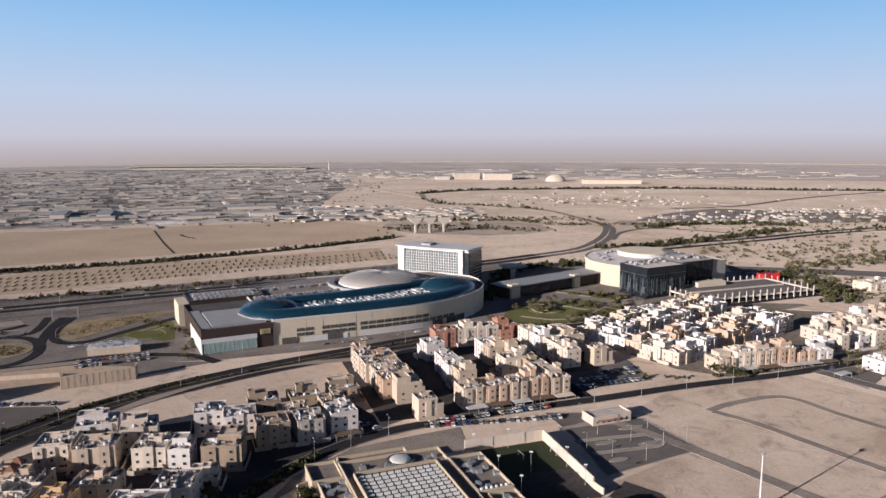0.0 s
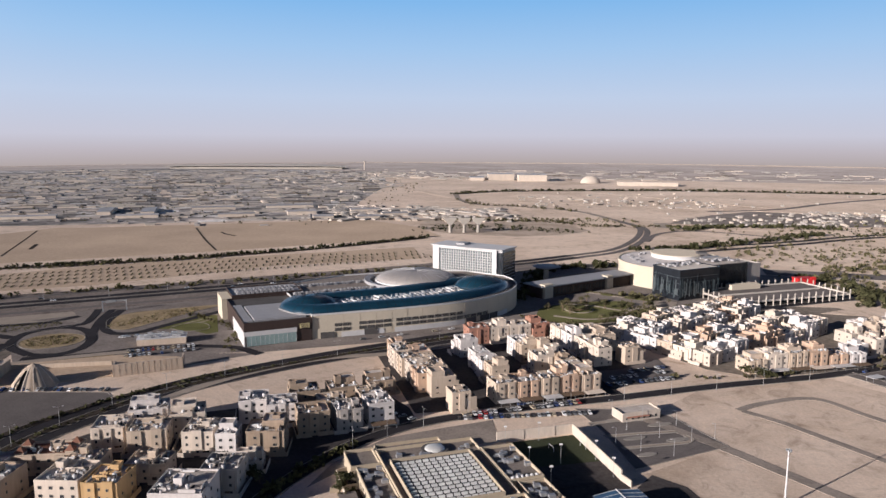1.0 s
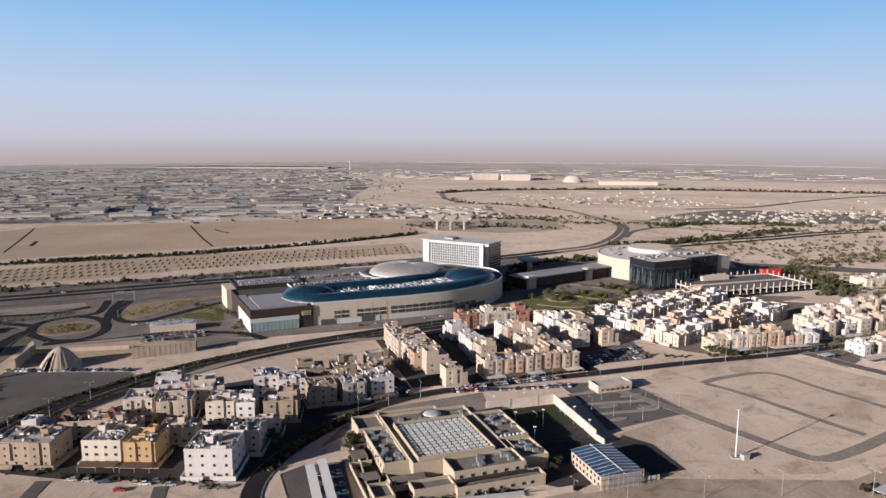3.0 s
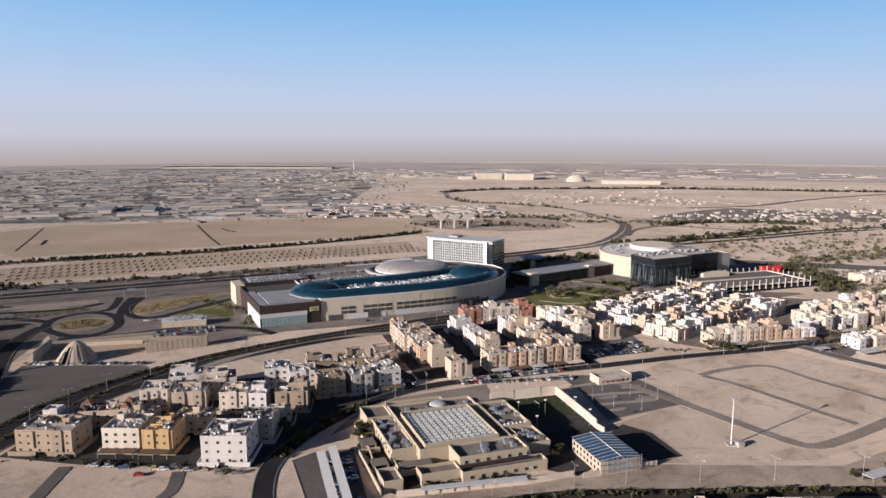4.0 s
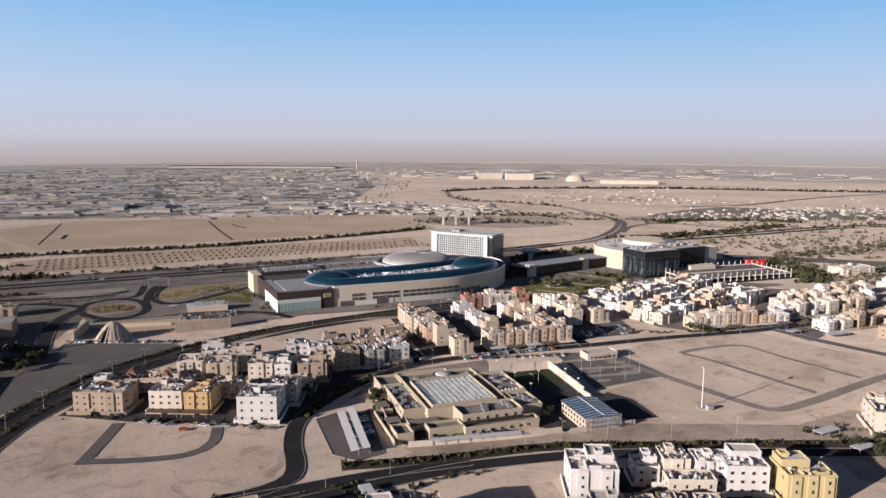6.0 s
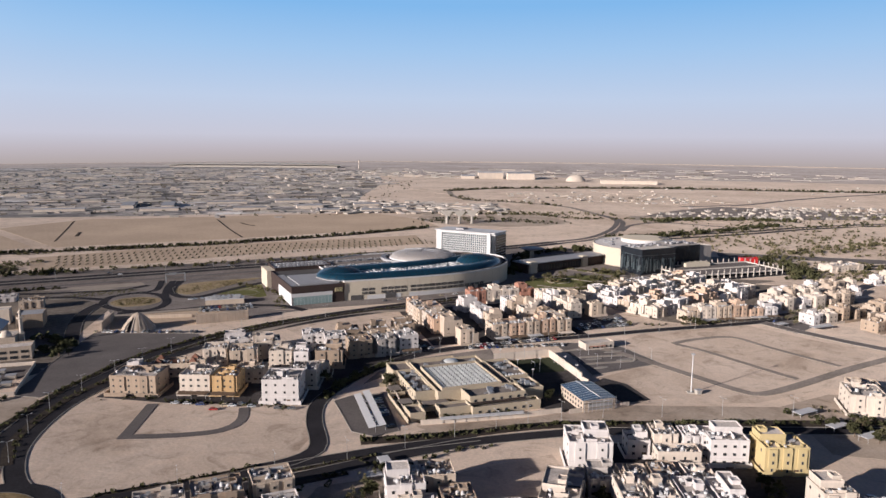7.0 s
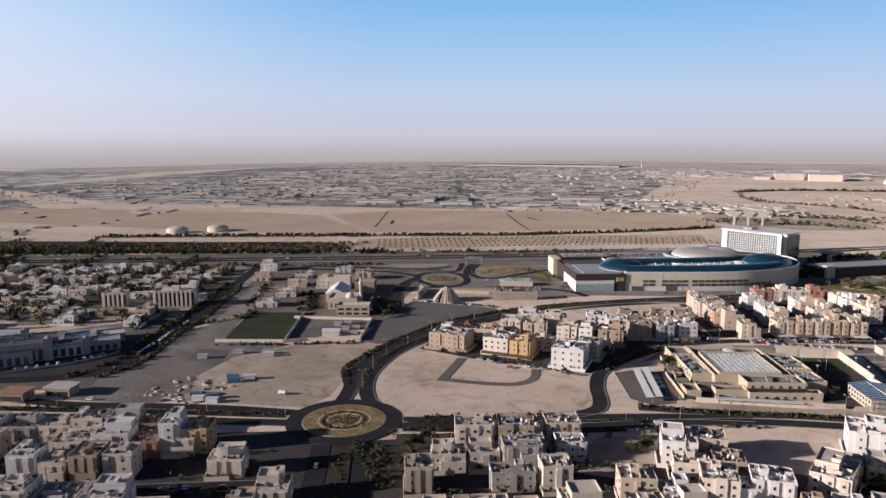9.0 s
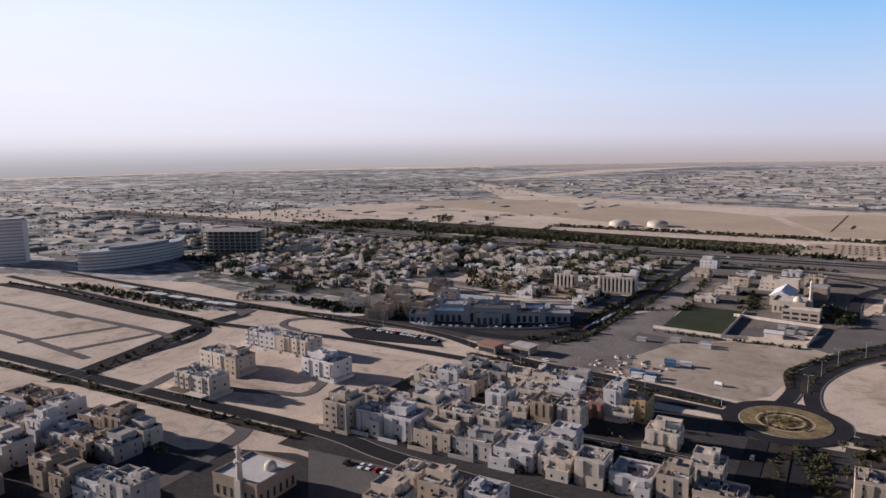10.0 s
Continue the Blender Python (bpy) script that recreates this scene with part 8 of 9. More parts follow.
def suburb_fill():
    """The close-built western suburb: walled villas, long low roofs and garden trees along its street grid."""
    rnd = random.Random(910)
    avenue = [(-373, 180), (-374, 215), (-402, 276), (-425, 332), (-477, 435), (-545, 570)]
    keep = ((-446, 190, 88), (-466, 348, 30), (-512, 326, 24), (-697, 195, 12), (-935, 122, 60), (-902, 2, 90), (-660, 78, 58), (-530, 215, 48), (-600, 225, 40))
    spots, cs, rs = [], [], []
    e1, e2 = Vector((-0.43, 0.90)), Vector((0.90, 0.43))
    for i in range(-9, 16):
        for j in range(-27, 3):
            p = Vector((-470, 330)) + e1 * (i * 25 + rnd.uniform(-3, 3)) + e2 * (j * 27 + rnd.uniform(-3, 3))
            if p.x > -425 or p.x < -1130 or p.y < 70 or p.y > 372 + (p.x + 800) * 0.53 or p.y < 150 and p.x > -620:
                continue
            if beside(p.x, p.y, avenue, 24) or any((p.x - kx) ** 2 + (p.y - ky) ** 2 < kr * kr for kx, ky, kr in keep):
                continue
            for k in range(rnd.randint(5, 13)):
                cs.append((p.x + rnd.uniform(-14, 14), p.y + rnd.uniform(-14, 14), rnd.uniform(1.6, 3.4)))
                rs.append(rnd.uniform(1.8, 4.2))
            if rnd.random() < 0.78:
                spots.append((p.x, p.y, 25.6 + rnd.choice((0, 0, 90)), rnd.uniform(13, 26), rnd.uniform(8, 14), rnd.choice((1, 1, 1, 1, 1, 2))))
    villas("suburb_villas", spots, "walled low cream and grey villas of the western suburb", 911)
    scrub("garden_trees", cs[::2], rs[::2], "dark garden trees between the suburb's walls", "trees", 0, 20, 912, 0.4, 1.1)
    scrub("garden_trees", cs[1::2], rs[1::2], "dusty garden trees between the suburb's walls", "trees", 1, 20, 913, 0.4, 1.1)
    # thickets between the highway and the fields
    cs, rs = [], []
    for i in range(1500):
        x = rnd.uniform(-1200, -505)
        y = 440 + (x + 800) * 0.53 + rnd.uniform(66, 150)
        cs.append((x, y, rnd.uniform(0.8, 2.0)))
        rs.append(rnd.uniform(1.2, 3.2))
    scrub("thicket", cs, rs, "dark dusty thicket beside the highway", "scrub", 1, 14, 914, 0.45, 0.9)
    # strips of trees between the plots south of the main road
    cs, rs = [], []
    for i in range(420):
        t = rnd.random()
        cs.append((-800 + 190 * t + rnd.uniform(-6, 6), -82 + 84 * t + rnd.uniform(-8, 14), rnd.uniform(0.8, 1.6)))
        rs.append(rnd.uniform(0.9, 2.0))
    scrub("thicket", cs, rs, "dark trees along the main road", "trees", 0, 14, 915, 0.45, 0.9)


suburb_fill()


def roadside_yard():
    """Open car park with pale shade roofs beside the main road."""
    patch("parking_lot", [(-700, -28), (-590, 28), (-566, 26), (-580, 44), (-640, 24), (-716, -12)], ASPHALT_OLD, "grey car park with pale shade roofs beside the main road", "parking lot")
    for x, y, a, w in ((-690, -16, 27, 22), (-664, -4, 27, 18), (-642, 8, 27, 20), (-620, 18, 27, 18), (-606, 28, 27, 14), (-742, -34, 27, 26)):
        c = thing("shade_roof", pose(x, y, 0, 0, 0, a), "long pale sheet-metal shade roof on posts", "canopy", "roadside shade roofs")
        part("canopy_roof", Mb().box(-w / 2, w / 2, -3.2, 3.2, 3.0, 3.3), WHITE, c)
        part("post", Mb().cyl(-w / 2 + 0.6, 0, 0, 3, 0.15, 0.15, 6), STEEL, c)
        part("post", Mb().cyl(w / 2 - 0.6, 0, 0, 3, 0.15, 0.15, 6), STEEL, c)
    cars(-684, -26, -596, 20, 22, 117, 920, 0.7)


def mall_garden():
    """Terraced round mound, hedged rows and paths of the garden."""
    m = thing("garden_mound", pose(77, 674, 0), "round terraced garden mound with clipped green rings", "garden mound")
    for i, (r, z, mat) in enumerate(((15, 0.5, LAWN), (12.5, 0.9, PAVING), (11.5, 1.4, LAWN), (8, 2.2, BED), (5, 3.2, LAWN))):
        part("terrace", Mb().cyl(0, 0, 0, z, r, r - 0.4, 40), mat, m)
    for i in range(5):
        a = Vector((86 + i * 9.5, 752 - i * 6.5))
        h = patch("planting_strip", [(a.x - 1, a.y - 2), (a.x + 24, a.y - 16), (a.x + 26, a.y - 12.5), (a.x + 1, a.y + 1.5)], PAVING if i % 2 else LAWN, "narrow garden strip between hedges", "planting strip")
        belt([(a.x, a.y + 2), (a.x + 12, a.y - 5), (a.x + 25, a.y - 12)], 1.2, 1.4, 1.1, 930 + i, 1, "clipped hedge row in the garden", 12, 0.05)
    for pts in ([(52, 690), (70, 696), (92, 690), (112, 676), (126, 690)], [(54, 652), (80, 642), (106, 654), (124, 680), (160, 698)]):
        road(pts, 3.0, "pale paved garden path", PAVING, False, name="path")
    patch("forecourt", [(124, 684), (160, 688), (168, 713), (150, 716), (128, 704)], PAVING, "pale paved forecourt before the office block", "paving")


roadside_yard()
mall_garden()


# ---- planting ----
def nursery():
    rnd = random.Random(21)
    cs, rs = [], []
    e1, e2 = Vector((0.875, 0.485)), Vector((-0.485, 0.875))
    for strip, (off, ln) in enumerate(((10, 11), (32, 11), (54, 11), (76, 11))):
        for i in range(62):
            p0 = Vector((-470, 702)) + e1 * (i * 7.6) + e2 * off
            if strip == 3 and i > 50 or rnd.random() < 0.05:
                continue
            for j in range(6):
                p = p0 + e2 * (j * 2.0 + rnd.uniform(-0.4, 0.4)) + e1 * (j * 0.5)
                k = rnd.uniform(0.6, 1.0)
                cs.append((p.x, p.y, k * 0.7))
                rs.append(k)
    scrub("nursery_rows", cs, rs, "short planted rows of young trees in dry ground", "shrubs", 0, 9, 21, 0.6)


nursery()
belt([(-900, 640), (-556, 815), (-447, 862), (-330, 925), (-201, 1018), (-89, 1122)], 8, 1.6, 2.6, 30, 0, "dark hedge of roadside trees beyond the nursery", 12, 0.05)
belt([(-900, 622), (-540, 800), (-440, 850), (-320, 912)], 8, 4.0, 2.0, 36, 1, per=12)
belt([(-1000, 420), (-700, 570), (-430, 690), (-300, 745), (-160, 815), (-60, 880)], 14, 3.2, 2.6, 31, 1, "dusty trees and scrub along the highway verge", 14, 0.3)
belt([(-1200, 330), (-800, 510), (-520, 640), (-440, 680)], 20, 2.6, 3.4, 32, 0, "dense dark trees along the highway", 14, 0.1)
belt([(-1200, 220), (-800, 395), (-500, 545), (-400, 600)], 10, 3.2, 2.6, 33, 0, "dusty trees between highway and suburb", 12, 0.3)
belt([(-213, 240), (-226, 270), (-229.5, 300), (-229, 322), (-221, 362), (-210, 404), (-180, 458), (-128, 508), (-66, 553), (0, 595), (50, 606)], 4, 2.2, 1.2, 34, 0, "low dark shrubs on the road median", 10, 0.15)
belt([(-162, 200), (-140, 210.5), (-107, 225), (-78, 241), (-50, 256)], 1.6, 1.4, 0.9, 735, 0, "low dark shrubs on the road median", 10, 0.1)
belt([(-222, 238), (-238, 262), (-240.5, 290), (-241, 316), (-238, 350), (-228, 396), (-200, 446), (-150, 500)], 3, 1.6, 1.3, 736, 0, "low dark shrubs beside the road", 12, 0.15)
belt([(-60, 270), (-30, 277), (-8, 283), (34, 296), (90, 301), (150, 306), (300, 312)], 4.0, 1.2, 1.5, 35, 0, "low dark shrubs on the road median", 10, 0.1)
belt([(-160, 191), (-124, 206), (-90, 220.5), (-60, 237)], 2.0, 2.6, 1.5, 37, 0, "dark shrubs beside the road", 12, 0.3)
belt([(-158, 210.5), (-127, 225.5), (-102, 240)], 2.0, 2.2, 1.3, 38, 0, "dark hedge beside the road", 12, 0.2)
belt([(-224, 182), (-254, 171), (-302, 153), (-342, 137), (-376, 124)], 4, 2.0, 1.3, 39, 0, "low dark shrubs on the road median", 10, 0.15)
belt([(-470, 106), (-540, 71), (-640, 20), (-760, -34)], 4, 2.4, 1.6, 739, 0, "low dark shrubs beside the main road", 10, 0.2)
belt(locs((-600, -121), (-327, -122), (-200, -121)), 6, 2.6, 1.6, 40, 0, "dark shrubs along the street", 10, 0.2)
belt([(-470, -96), (-514, -45), (-556, 2)], 6, 2.4, 2.0, 41, 0, "dark shrubs along the street", 10, 0.2)
belt([(-380, 176), (-383, 215), (-412, 278), (-436, 336), (-488, 438)], 4, 2.2, 1.9, 642, 0, "shade trees along the avenue", 14, 0.2)
belt([(-364, 184), (-364, 216), (-392, 276), (-414, 330), (-466, 432)], 4, 2.6, 2.0, 42, 0, "shade trees along the avenue", 14, 0.15)
belt([(-492, 136), (-510, 126), (-540, 108), (-600, 84)], 22, 1.2, 3.0, 43, 0, "dense garden trees round the palace", 16, 0.1)
for i in range(10):
    rnd = random.Random(800 + i)
    n = 150
    cs = []
    for j in range(n // 12):
        x0, y0, d = rnd.uniform(-1150, -600), rnd.uniform(40, 600), radians(rnd.choice((26, 56, 116, 146)))
        cs += [(x0 + k * 4.2 * math.cos(d) + rnd.uniform(-2, 2), y0 + k * 4.2 * math.sin(d) + rnd.uniform(-2, 2), 2.0) for k in range(12)]
    rs = [rnd.uniform(1.5, 3.4) for c in cs]
    scrub("garden_trees", cs, rs, "dusty garden trees among the villas", "trees", i % 2, 16, 800 + i, 0.45, 1.0)
for i, (x0, x1, y0, y1, n) in enumerate(((300, 700, 830, 1090, 520), (350, 900, 1110, 1320, 260), (-1900, -200, 1250, 2600, 900), (150, 420, 1270, 1300, 120), (-100, 260, 1330, 1400, 200), (330, 560, 700, 830, 500), (-1700, -1000, -100, 420, 700), (-2600, -1500, -200, 1200, 900))):
    rnd = random.Random(820 + i)
    cs = [(rnd.uniform(x0, x1), rnd.uniform(y0, y1), 1.2) for j in range(n)]
    cs = [c for c in cs if i not in (0, 5) or abs(c[1] - 870 + 0.21 * (c[0] - 300)) > 24]
    scrub("scrub", cs, [rnd.uniform(1.2, 3.2) for c in cs], "scattered dusty scrub on dry ground", "scrub", 0 if i in (2, 6) else 1, 12, 820 + i, 0.5)
rnd = random.Random(50)
for i in range(52):
    a, q = rnd.uniform(0, 6.28), rnd.uniform(0.35, 1)
    tree(96 + 52 * q * math.cos(a), 668 + 36 * q * math.sin(a), rnd.choice((0, 1, 1, 3, 3)), rnd.uniform(0, 360), rnd.uniform(0.8, 1.3))
belt([(190, 1010), (260, 1040), (330, 1085), (420, 1140), (500, 1200)], 26, 2.2, 4.0, 68, 0, "dark thicket of trees beside the desert highway", 16, 0.2)
belt([(350, 830), (420, 900), (520, 960), (640, 1050), (760, 1110)], 46, 2.2, 3.0, 69, 1, "dusty thicket of trees and scrub", 16, 0.25)
belt([(300, 1240), (380, 1280), (480, 1290), (560, 1270)], 30, 2.0, 4.0, 74, 0, "dark thicket of trees on the plain", 16, 0.15)
belt([(330, 700), (350, 740), (355, 800), (330, 850)], 24, 1.8, 3.4, 75, 0, "dark trees beside the parking deck", 16, 0.15)
belt([(-60, 1325), (20, 1350), (90, 1345), (160, 1300)], 30, 2.4, 3.2, 76, 1, "dusty trees near the flyover piers", 12, 0.2)
belt([(24, 700), (40, 760), (60, 850), (140, 900)], 20, 2.0, 4.0, 77, 0, "dark tall trees behind the mall", 16, 0.1)
trees([(128, 720), (140, 726), (152, 722), (160, 706)], 6, (0, 1), 51)
belt([(-90, 326), (-86, 342), (-80, 358), (-70, 376), (-60, 392)], 5, 1.5, 2.2, 44, 0, "dark garden trees beside the bending street", 16, 0.1)
belt([(-212, 316), (-190, 318), (-176, 316), (-126, 312), (-104, 310)], 4, 2.0, 1.3, 45, 0, "dark shrubs in front of the houses", 12, 0.35)
belt([(-58, 352), (-52, 338), (-46, 322), (-40, 306)], 6, 1.5, 1.8, 46, 0, "dark garden shrubs inside the school wall", 14, 0.15)
belt([(-30, 300), (0, 308), (18, 314)], 5, 1.8, 1.5, 47, 0, "dark garden shrubs inside the school wall", 14, 0.2)
belt([(158, 322), (176, 312), (196, 296), (214, 276)], 4, 2.0, 1.8, 48, 0, "dark garden shrubs along a lane", 16, 0.2)
belt([(176, 332), (196, 318), (216, 300)], 3, 2.6, 1.5, 748, 1, "dusty shrubs between the sheds", 14, 0.3)
for tx, ty in ((255, 543), (262, 546), (286, 559), (293, 563), (160, 508), (166, 511), (245, 512)):
    tree(tx, ty, 1, tx * 7, 1.1)
belt([(-250, 640), (-200, 600), (-180, 560), (-172, 535)], 8, 2.4, 1.8, 49, 1, "dusty garden shrubs beside the store", 12, 0.2)
belt([(26, 650), (60, 626), (120, 646), (160, 690), (200, 705)], 5, 2.0, 1.4, 65, 1, "clipped hedge round the garden", 12, 0.15)
belt([(120, 735), (138, 726), (150, 714)], 8, 1.6, 3.2, 66, 1, "tall dusty trees in front of the hall", 18, 0.1)
trees([(-120, 372), (-110, 362), (-98, 360), (-90, 352)], 5, (0, 0, 1), 52, 3)
trees([(-60, 356), (-56, 345), (-50, 340)], 4, (0, 1), 53, 2)
trees([(38, 340), (34, 330), (26, 324)], 7, (0, 0), 54, 1)
trees([(165, 508), (172, 504), (160, 510)], 4, (0,), 55, 2)
trees([(170, 315), (180, 300), (190, 285), (196, 300), (186, 310)], 5, (0, 1), 56, 4)
trees(locs((26, -14), (40, -18), (34, -34), (28, -50)), 5, (0, 1), 57, 4)
trees([(-44, 236), (-50, 228), (-46, 218), (-52, 212)], 4, (0, 1), 58, 2)
belt([(-296, 398), (-286, 412), (-300, 424), (-322, 430)], 10, 1.3, 2.6, 760, 0, "dark garden trees round the mosque", 18, 0.1)
belt([(-352, 380), (-362, 396), (-372, 412), (-384, 430)], 16, 1.4, 2.2, 761, 0, "dark garden trees beside the mosque", 16, 0.15)
belt([(-346, 268), (-312, 284), (-284, 300), (-262, 312)], 4, 2.0, 1.5, 762, 1, "dusty shrubs along the yard wall", 14, 0.2)
belt([(-404, 300), (-384, 340), (-398, 366), (-420, 400), (-452, 455)], 8, 2.2, 2.0, 763, 0, "dark shrubs between yards", 14, 0.25)
trees([(-282, 380), (-276, 398), (-286, 412), (-296, 396)], 6, (0,), 59, 3)
trees([(245, 528), (262, 522), (274, 530)], 6, (0, 1), 60, 3)
trees([(20, 186), (34, 186), (44, 214), (48, 190)], 7, (0, 1), 63, 3)
trees([(108, 205), (114, 220), (118, 236), (112, 228)], 5, (0, 1), 64, 3)


# ---- vehicles, lamps and small things ----
cars(-14, 431, 52, 456, 26, 112, 70, 0.8)
cars(-14, 437, 44, 460, 18, 22, 71, 0.2)
cars(70, 484, 116, 502, 14, 112, 72, 0.8)
cars(74, 496, 110, 512, 10, 112, 73, 0.8)
cars(84, 508, 112, 522, 8, 112, 74, 0.8)
cars(-288, 449, -212, 455, 26, 95, 75, 0.7)
cars(-172, 312, -100, 308, 10, 10, 76, 0.5)
cars(-146, 303, -130, 314, 4, 10, 77, 0.9)
cars(-330, 158, -420, 118, 24, 22, 78, 0.3)
cars(-474, 94, -414, 124, 22, 116, 79, 0.6)
cars(-378, 226, -422, 330, 20, 115, 80, 0.5)
cars(-262, 560, -232, 576, 10, 20, 81, 0.7)
cars(-236, 516, -196, 536, 16, 118, 82, 0.85)
cars(-240, 526, -200, 546, 14, 118, 83, 0.85)
cars(-118, 553, -20, 606, 8, 28, 84, 0.6)
cars(208, 540, 236, 520, 6, 45, 85, 0.8)
cars(-66, 440, -34, 424, 6, 35, 86, 0.8)
cars(-20, 236, 20, 252, 4, 20, 87, 0.5)
cars(150, 226, 200, 248, 5, 20, 88, 0.7)
cars(*loc(-185, -62), *loc(-25, -64), 20, 29, 89, 0.6)
cars(*loc(-165, -134), *loc(-118, -132), 12, 119, 90, 0.7)
cars(*loc(-9, -40), *loc(-9, -150), 8, 119, 91, 0.4)
cars(*loc(13, -40), *loc(13, -150), 8, 119, 92, 0.4)
cars(-440, 640, -100, 818, 20, 28, 93, 0.4)
cars(-428, 660, -80, 842, 16, 28, 94, 0.4)
cars(-1000, 360, -440, 628, 16, 25, 95, 0.4)
cars(214, 700, 330, 752, 30, 115, 96, 0.0)
for pts, gap, ang in (([(-211, 237), (-229.5, 298), (-223, 354), (-210, 404), (-180, 458), (-128, 508), (-66, 553), (0, 595)], 32, 30),
                      ([(-164, 199), (-91, 234), (-38, 264), (5, 289), (39, 304), (92, 311), (200, 322)], 28, 118),
                      ([(-224, 182), (-302, 153), (-376, 124), (-470, 108), (-560, 61), (-640, 22)], 34, 118),
                      ([(-60, 388), (-30, 416), (17, 438), (76, 460), (132, 482), (192, 502)], 26, 110),
                      ([(-480, 620), (-258, 740), (-96, 830), (20, 905)], 45, 118)):
    for x, y in curve_pts(pts, gap):
        street_lamp(x, y, ang, 10, 2)
for x, y in ((66, 440), (80, 432), (96, 428), (70, 420), (84, 412), (98, 408), (72, 396), (86, 392), (110, 412), (62, 404)):
    street_lamp(x, y, 30, 8, 1)
for x, y, a, L in ((66, 432, 20, 10), (88, 428, 20, 14), (72, 410, 20, 12), (92, 410, 20, 12), (74, 392, 20, 10)):
    isl = part("traffic_island", Mb().prism([(L / 2 * math.cos(t) , 1.8 * math.sin(t)) for t in [i * math.pi / 8 for i in range(16)]], 0, 0.4), KERB, m=pose(x, y, 0, 0, 0, a))
    tagged(isl, "pale kerbed island in the car park", "traffic island", "", "structure")


def gantry():
    g = thing("sign_gantry", pose(-308, 640, 0, 0, 0, 28), "grey steel gantry over the slip road", "gantry")
    for s in (-9, 9):
        part("leg", Mb().box(s - 0.5, s + 0.5, -0.5, 0.5, 0, 9), STEEL, g)
    part("beam", Mb().box(-9.5, 9.5, -0.4, 0.4, 8.0, 8.9), STEEL, g)
    part("sign_board", Mb().box(-6, 1, -0.6, -0.4, 7.4, 9.8), STEEL, g)


gantry()


def rubble():
    rnd = random.Random(14)
    for i in range(46):
        x, y = rnd.uniform(-318, -278), rnd.uniform(170, 208)
        n = rnd.randint(5, 7)
        pile = part("spoil_mound", Mb().prism([(rnd.uniform(0.7, 1.3) * rnd.uniform(1, 3.2) * math.cos(t), rnd.uniform(0.7, 1.3) * rnd.uniform(0.6, 1.5) * math.sin(t)) for t in [2 * math.pi * k / n for k in range(n)]], 0, rnd.uniform(0.4, 1.3), 0, 0.55), RUBBLE, m=pose(x, y, 0, 0, 0, rnd.choice((24, 114)) + rnd.uniform(-10, 10)))
        tagged(pile, "pile of building rubble and blocks on sand", "rubble pile", "rubble piles")
    for i, (x, y, c) in enumerate(((-288, 216, BLUEROOF), (-284, 212, BLUEROOF), (-279, 220, WHITE), (-286, 184, BLUEROOF), (-281, 180, WHITE), (-276, 186, BLUEROOF), (-272, 181, WHITE), (-334, 240, ROOF_GREY), (-298, 262, WHITE), (-302, 266, ROOF_GREY), (-320, 258, CONCRETE))):
        s = thing("site_cabin", pose(x, y, 0, 0, 0, 24 + (i % 3) * 4), "%s flat-roofed site cabin on sand" % ("blue" if c is BLUEROOF else "pale"), "site cabin", "site cabins")
        part("outer_wall", Mb().box(-3.2, 3.2, -1.5, 1.5, 0.2, 2.7).box(-3, -2.6, -1.4, 1.4, 0, 0.2).box(2.6, 3, -1.4, 1.4, 0, 0.2), c, s)
        part("roof", Mb().box(-3.4, 3.4, -1.7, 1.7, 2.7, 2.9), c if c is not CONCRETE else ROOF_GREY, s)
    cyl = thing("water_tank", pose(-245, 207, 0, 0, 0, 10), "white cylindrical tank lying on the verge", "tank")
    v = [(sx, 1.1 * math.cos(t), 1.5 + 1.1 * math.sin(t)) for sx in (-2.2, 2.2) for t in [i * math.pi / 8 for i in range(16)]]
    part("barrel", Mb().add(v, [tuple(range(15, -1, -1)), tuple(range(16, 32))] + [(i, (i + 1) % 16, (i + 1) % 16 + 16, i + 16) for i in range(16)]), WHITE, cyl)
    part("cradle", Mb().box(-1.6, -1.2, -0.9, 0.9, 0, 0.8).box(1.2, 1.6, -0.9, 0.9, 0, 0.8), STEEL, cyl)
    for x, y, a in ((-374, 140, 20), (-358, 156, 20)):
        k = thing("kiosk_building", pose(x, y, 0, 0, 0, a), "small shop building beside the car park", "building", "roadside shops")
        part("outer_wall", Mb().box(-7, 7, -5, 5, 0, 5), WALLS["tan"], k)
        part("roof", Mb().box(-8, 8, -6, 6, 5, 5.5), WALLS["terracotta"] if x < -360 else ROOF, k)
        part("shop_front", Mb().box(-6, 6, -5.12, -5, 0.5, 3.2), PANE, k)
    for x, y, a, w in ((-44, 243, -66, 14), (-36, 238, -66, 12), (-48, 232, 24, 7), (176, 300, 30, 12), (186, 288, 30, 12), (196, 276, 30, 12), (168, 318, 30, 14), (260, 500, 25, 20), (232, 506, 25, 10)):
        c = thing("car_canopy", pose(x, y, 0, 0, 0, a), "pale sheet-metal parking canopy on posts", "canopy", "parking canopies")
        part("canopy_roof", Mb().box(-w / 2, w / 2, -2.6, 2.6, 2.6, 2.8), WHITE, c)
        for sx in (-w / 2 + 0.4, w / 2 - 0.4):
            for sy in (-2.3, 2.3):
                part("post", Mb().cyl(sx, sy, 0, 2.6, 0.09, 0.09, 6), STEEL, c)


rubble()

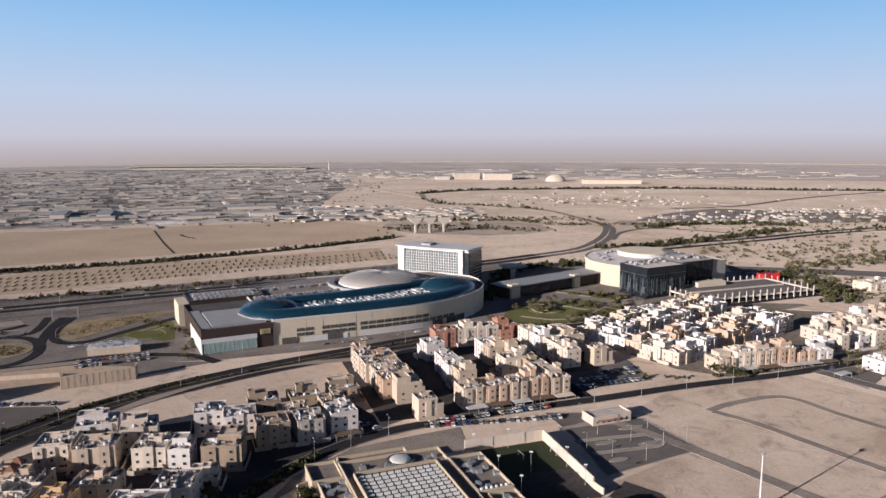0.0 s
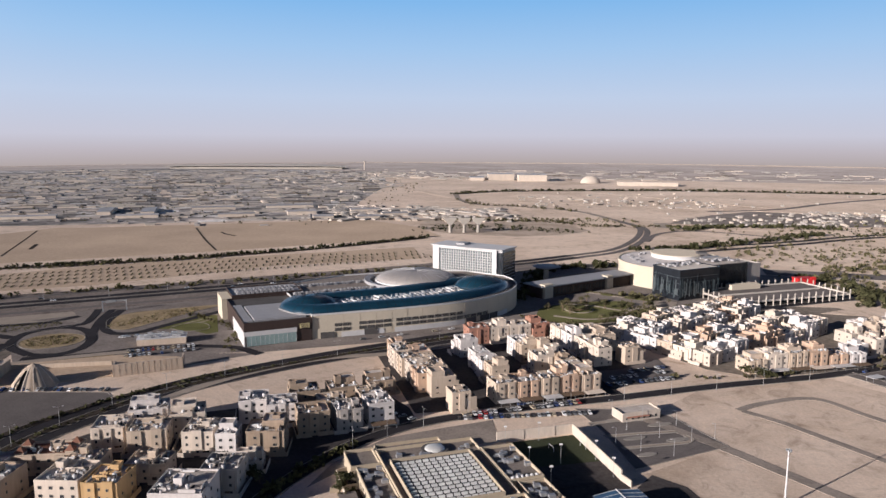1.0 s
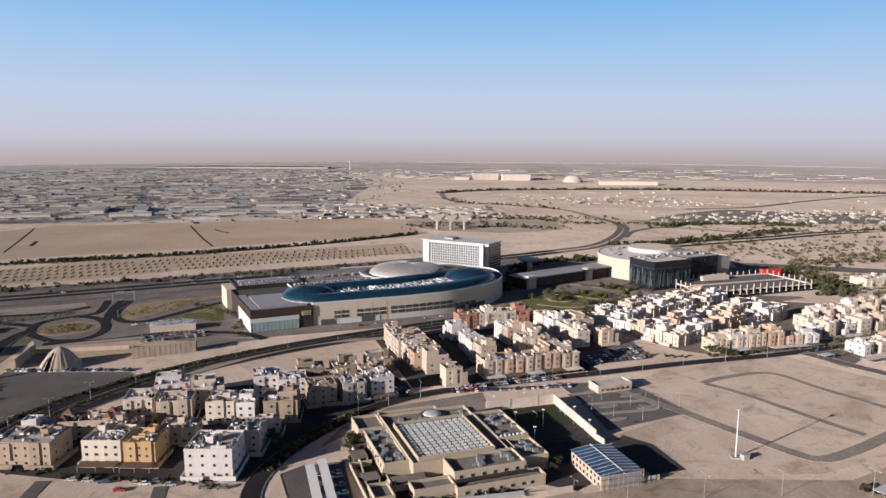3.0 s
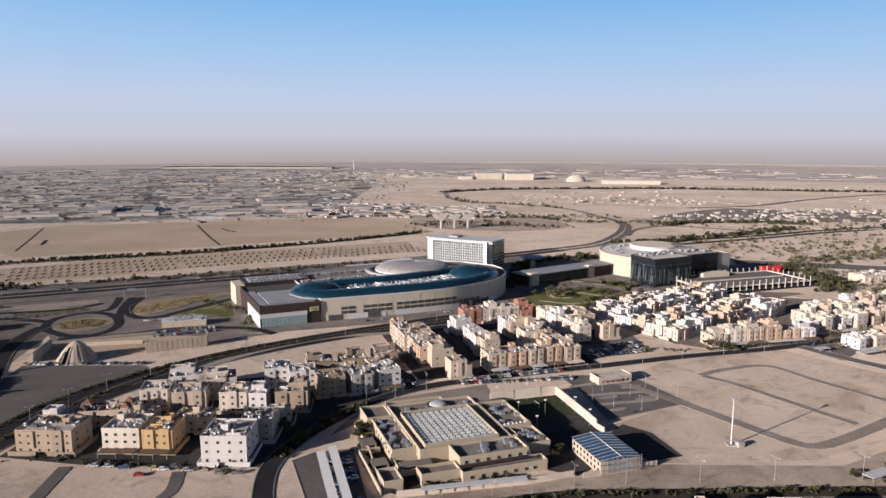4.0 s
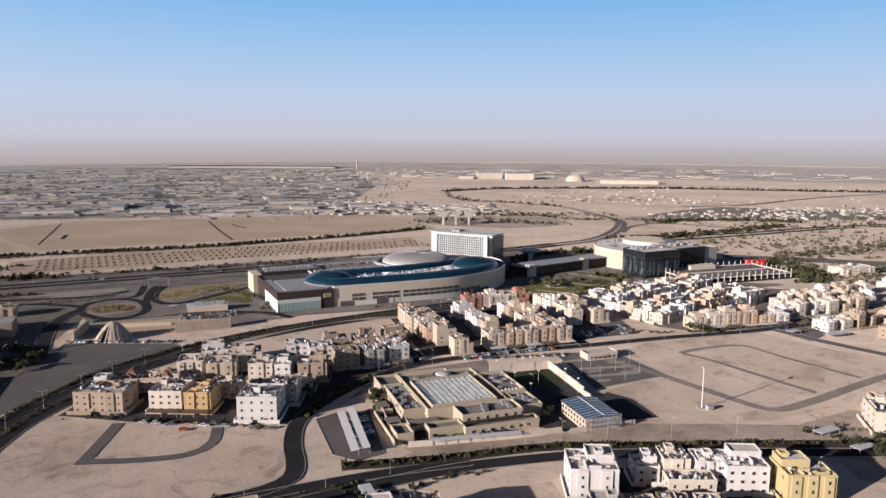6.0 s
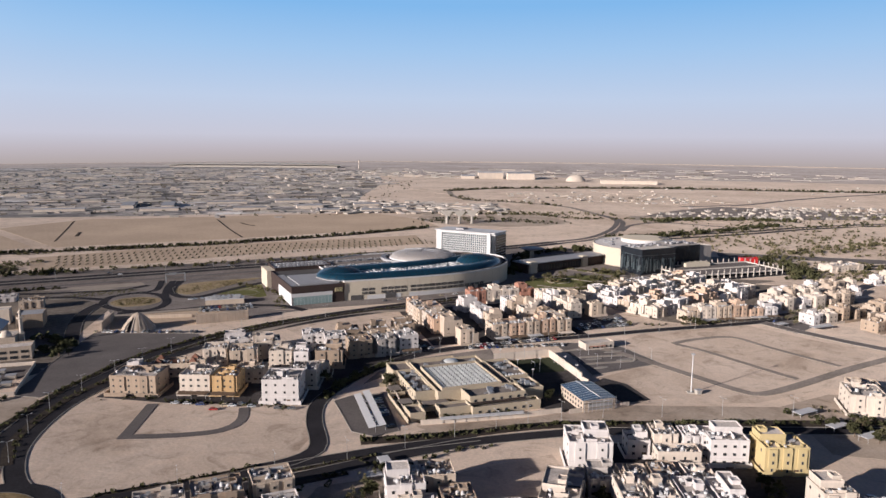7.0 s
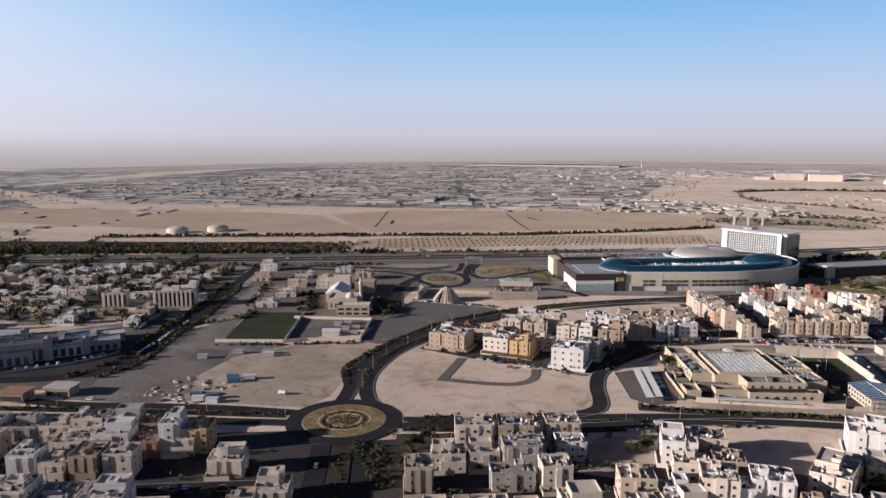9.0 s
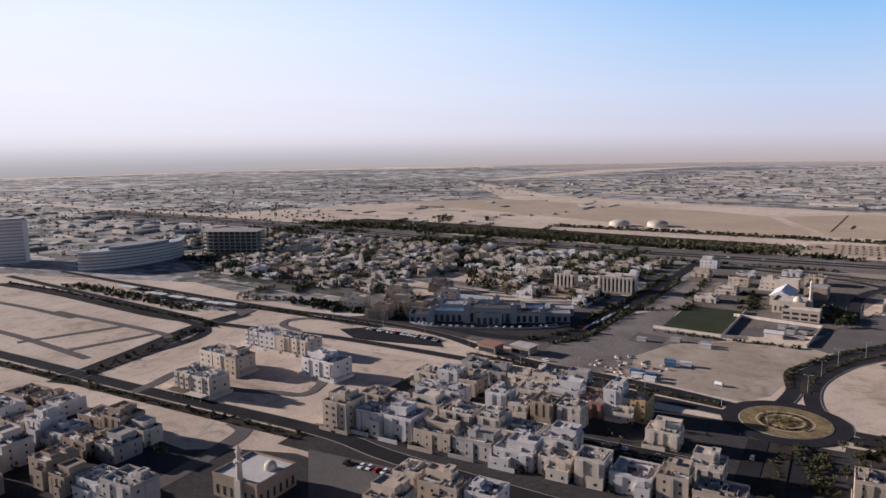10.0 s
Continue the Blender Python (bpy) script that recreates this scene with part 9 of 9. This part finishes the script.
def quarter_gardens():
    """Dark garden trees squeezed between the walled houses."""
    for i, (a0, a1, lines) in enumerate(((-200, -24, (-31, -52, -69, -86, -103)), (28, 130, (-24, -56, -76, -97)), (-380, -240, (-163, -186, -209)))):
        rnd = random.Random(640 + i)
        cs, rs = [], []
        for b in lines:
            for j in range(int((a1 - a0) / 3.6)):
                if rnd.random() < 0.6:
                    r = rnd.uniform(0.9, 2.1)
                    cs.append((*loc(rnd.uniform(a0, a1), b + rnd.uniform(-3, 2)), r * 0.9))
                    rs.append(r)
        scrub("garden_trees", cs, rs, "dark garden trees between the walled houses", "trees", 0, 18, 640 + i, 0.42, 1.1)
    rnd = random.Random(650)
    cs = [(-154 + rnd.uniform(-7, 7) + k * 14, 151 + rnd.uniform(-4, 4) - k * 18, rnd.uniform(0.8, 1.6)) for k in [rnd.uniform(-1, 1) for q in range(70)]]
    scrub("garden_trees", cs, [rnd.uniform(0.8, 1.7) for c in cs], "dense dark garden trees beside the street", "trees", 0, 22, 650, 0.4, 1.1)


quarter_gardens()
belt([(-853, -136), (-760, -88), (-622, -30), (-572, -4), (-545, 0)], 5, 2.4, 1.6, 651, 0, "dark shrubs along the street", 10, 0.2)
belt([(-880, 365), (-840, 390), (-800, 425)], 40, 1.2, 4.0, 652, 0, "dense dark trees of a far garden", 14, 0.1)
belt([(-900, 60), (-830, 100), (-760, 150)], 30, 1.6, 3.4, 653, 0, "dark trees among the far villas", 14, 0.1)
belt([(-620, 330), (-700, 300), (-760, 270)], 24, 1.8, 3.2, 654, 0, "dark trees among the far villas", 14, 0.1)
belt(locs((1, -30), (1, -100), (1, -300)), 5, 2.0, 1.1, 655, 0, "low dark shrubs on the road median", 10, 0.2)

def island_tufts():
    """Tufts of ochre grass and low bushes on the junction islands."""
    rnd = random.Random(660)
    for i, (cx, cy, ux, uy, a, b) in enumerate(((-264, 622, 0.56, 0.83, 44, 13), (-306, 549, 0.95, 0.3, 20, 15), (-354, 580, 0.85, 0.52, 36, 12))):
        cs = []
        for k in range(260):
            q, t = math.sqrt(rnd.random()) * 0.92, rnd.uniform(0, 6.28)
            p, s = q * a * math.cos(t), q * b * math.sin(t)
            cs.append((cx + p * ux - s * uy, cy + p * uy + s * ux, 0.3))
        scrub("dry_grass_tufts", cs, [rnd.uniform(0.4, 0.95) for c in cs], "ochre tufts of dry grass on the junction island", "grass", 2 if i < 2 else 1, 8, 661 + i)


island_tufts()

cars(-14, 427.5, 56, 440.5, 26, 100, 96, 0.8)

belt([(-56, 250), (-40, 244), (-14, 262), (4, 270)], 4, 2.2, 1.4, 670, 0, "dark shrubs beside the road", 12, 0.3)
belt([(120, 560), (160, 590), (210, 630), (250, 660)], 26, 5.0, 2.0, 671, 1, "dusty trees among the terraces", 16, 0.2)
belt([(96, 500), (150, 505), (200, 515)], 4, 6.0, 1.9, 672, 1, "dusty street trees", 16, 0.2)
belt([(-100, 1983), (60, 2110), (401, 2170), (652, 2170), (952, 2105), (1400, 2060)], 26, 2.6, 4.2, 675, 0, "dark line of trees across the far plain", 10, 0.15)
belt([(170, 1540), (60, 1636), (-20, 1668), (-70, 1790)], 30, 3.0, 3.2, 676, 1, "dusty scrub beside the curving road", 10, 0.3)
belt([(-100, 1200), (-60, 1240), (0, 1250), (60, 1230), (130, 1215)], 70, 1.6, 2.6, 677, 0, "dusty trees and scrub round the flyover piers", 12, 0.2)
belt([(600, 1330), (900, 1420), (1300, 1560)], 60, 6.0, 3.2, 673, 1, "dusty scrub on the plain", 12, 0.2)
belt([(500, 1180), (760, 1260), (1100, 1390)], 40, 5.0, 3.2, 674, 0, "dark scrub beside the desert highway", 12, 0.2)
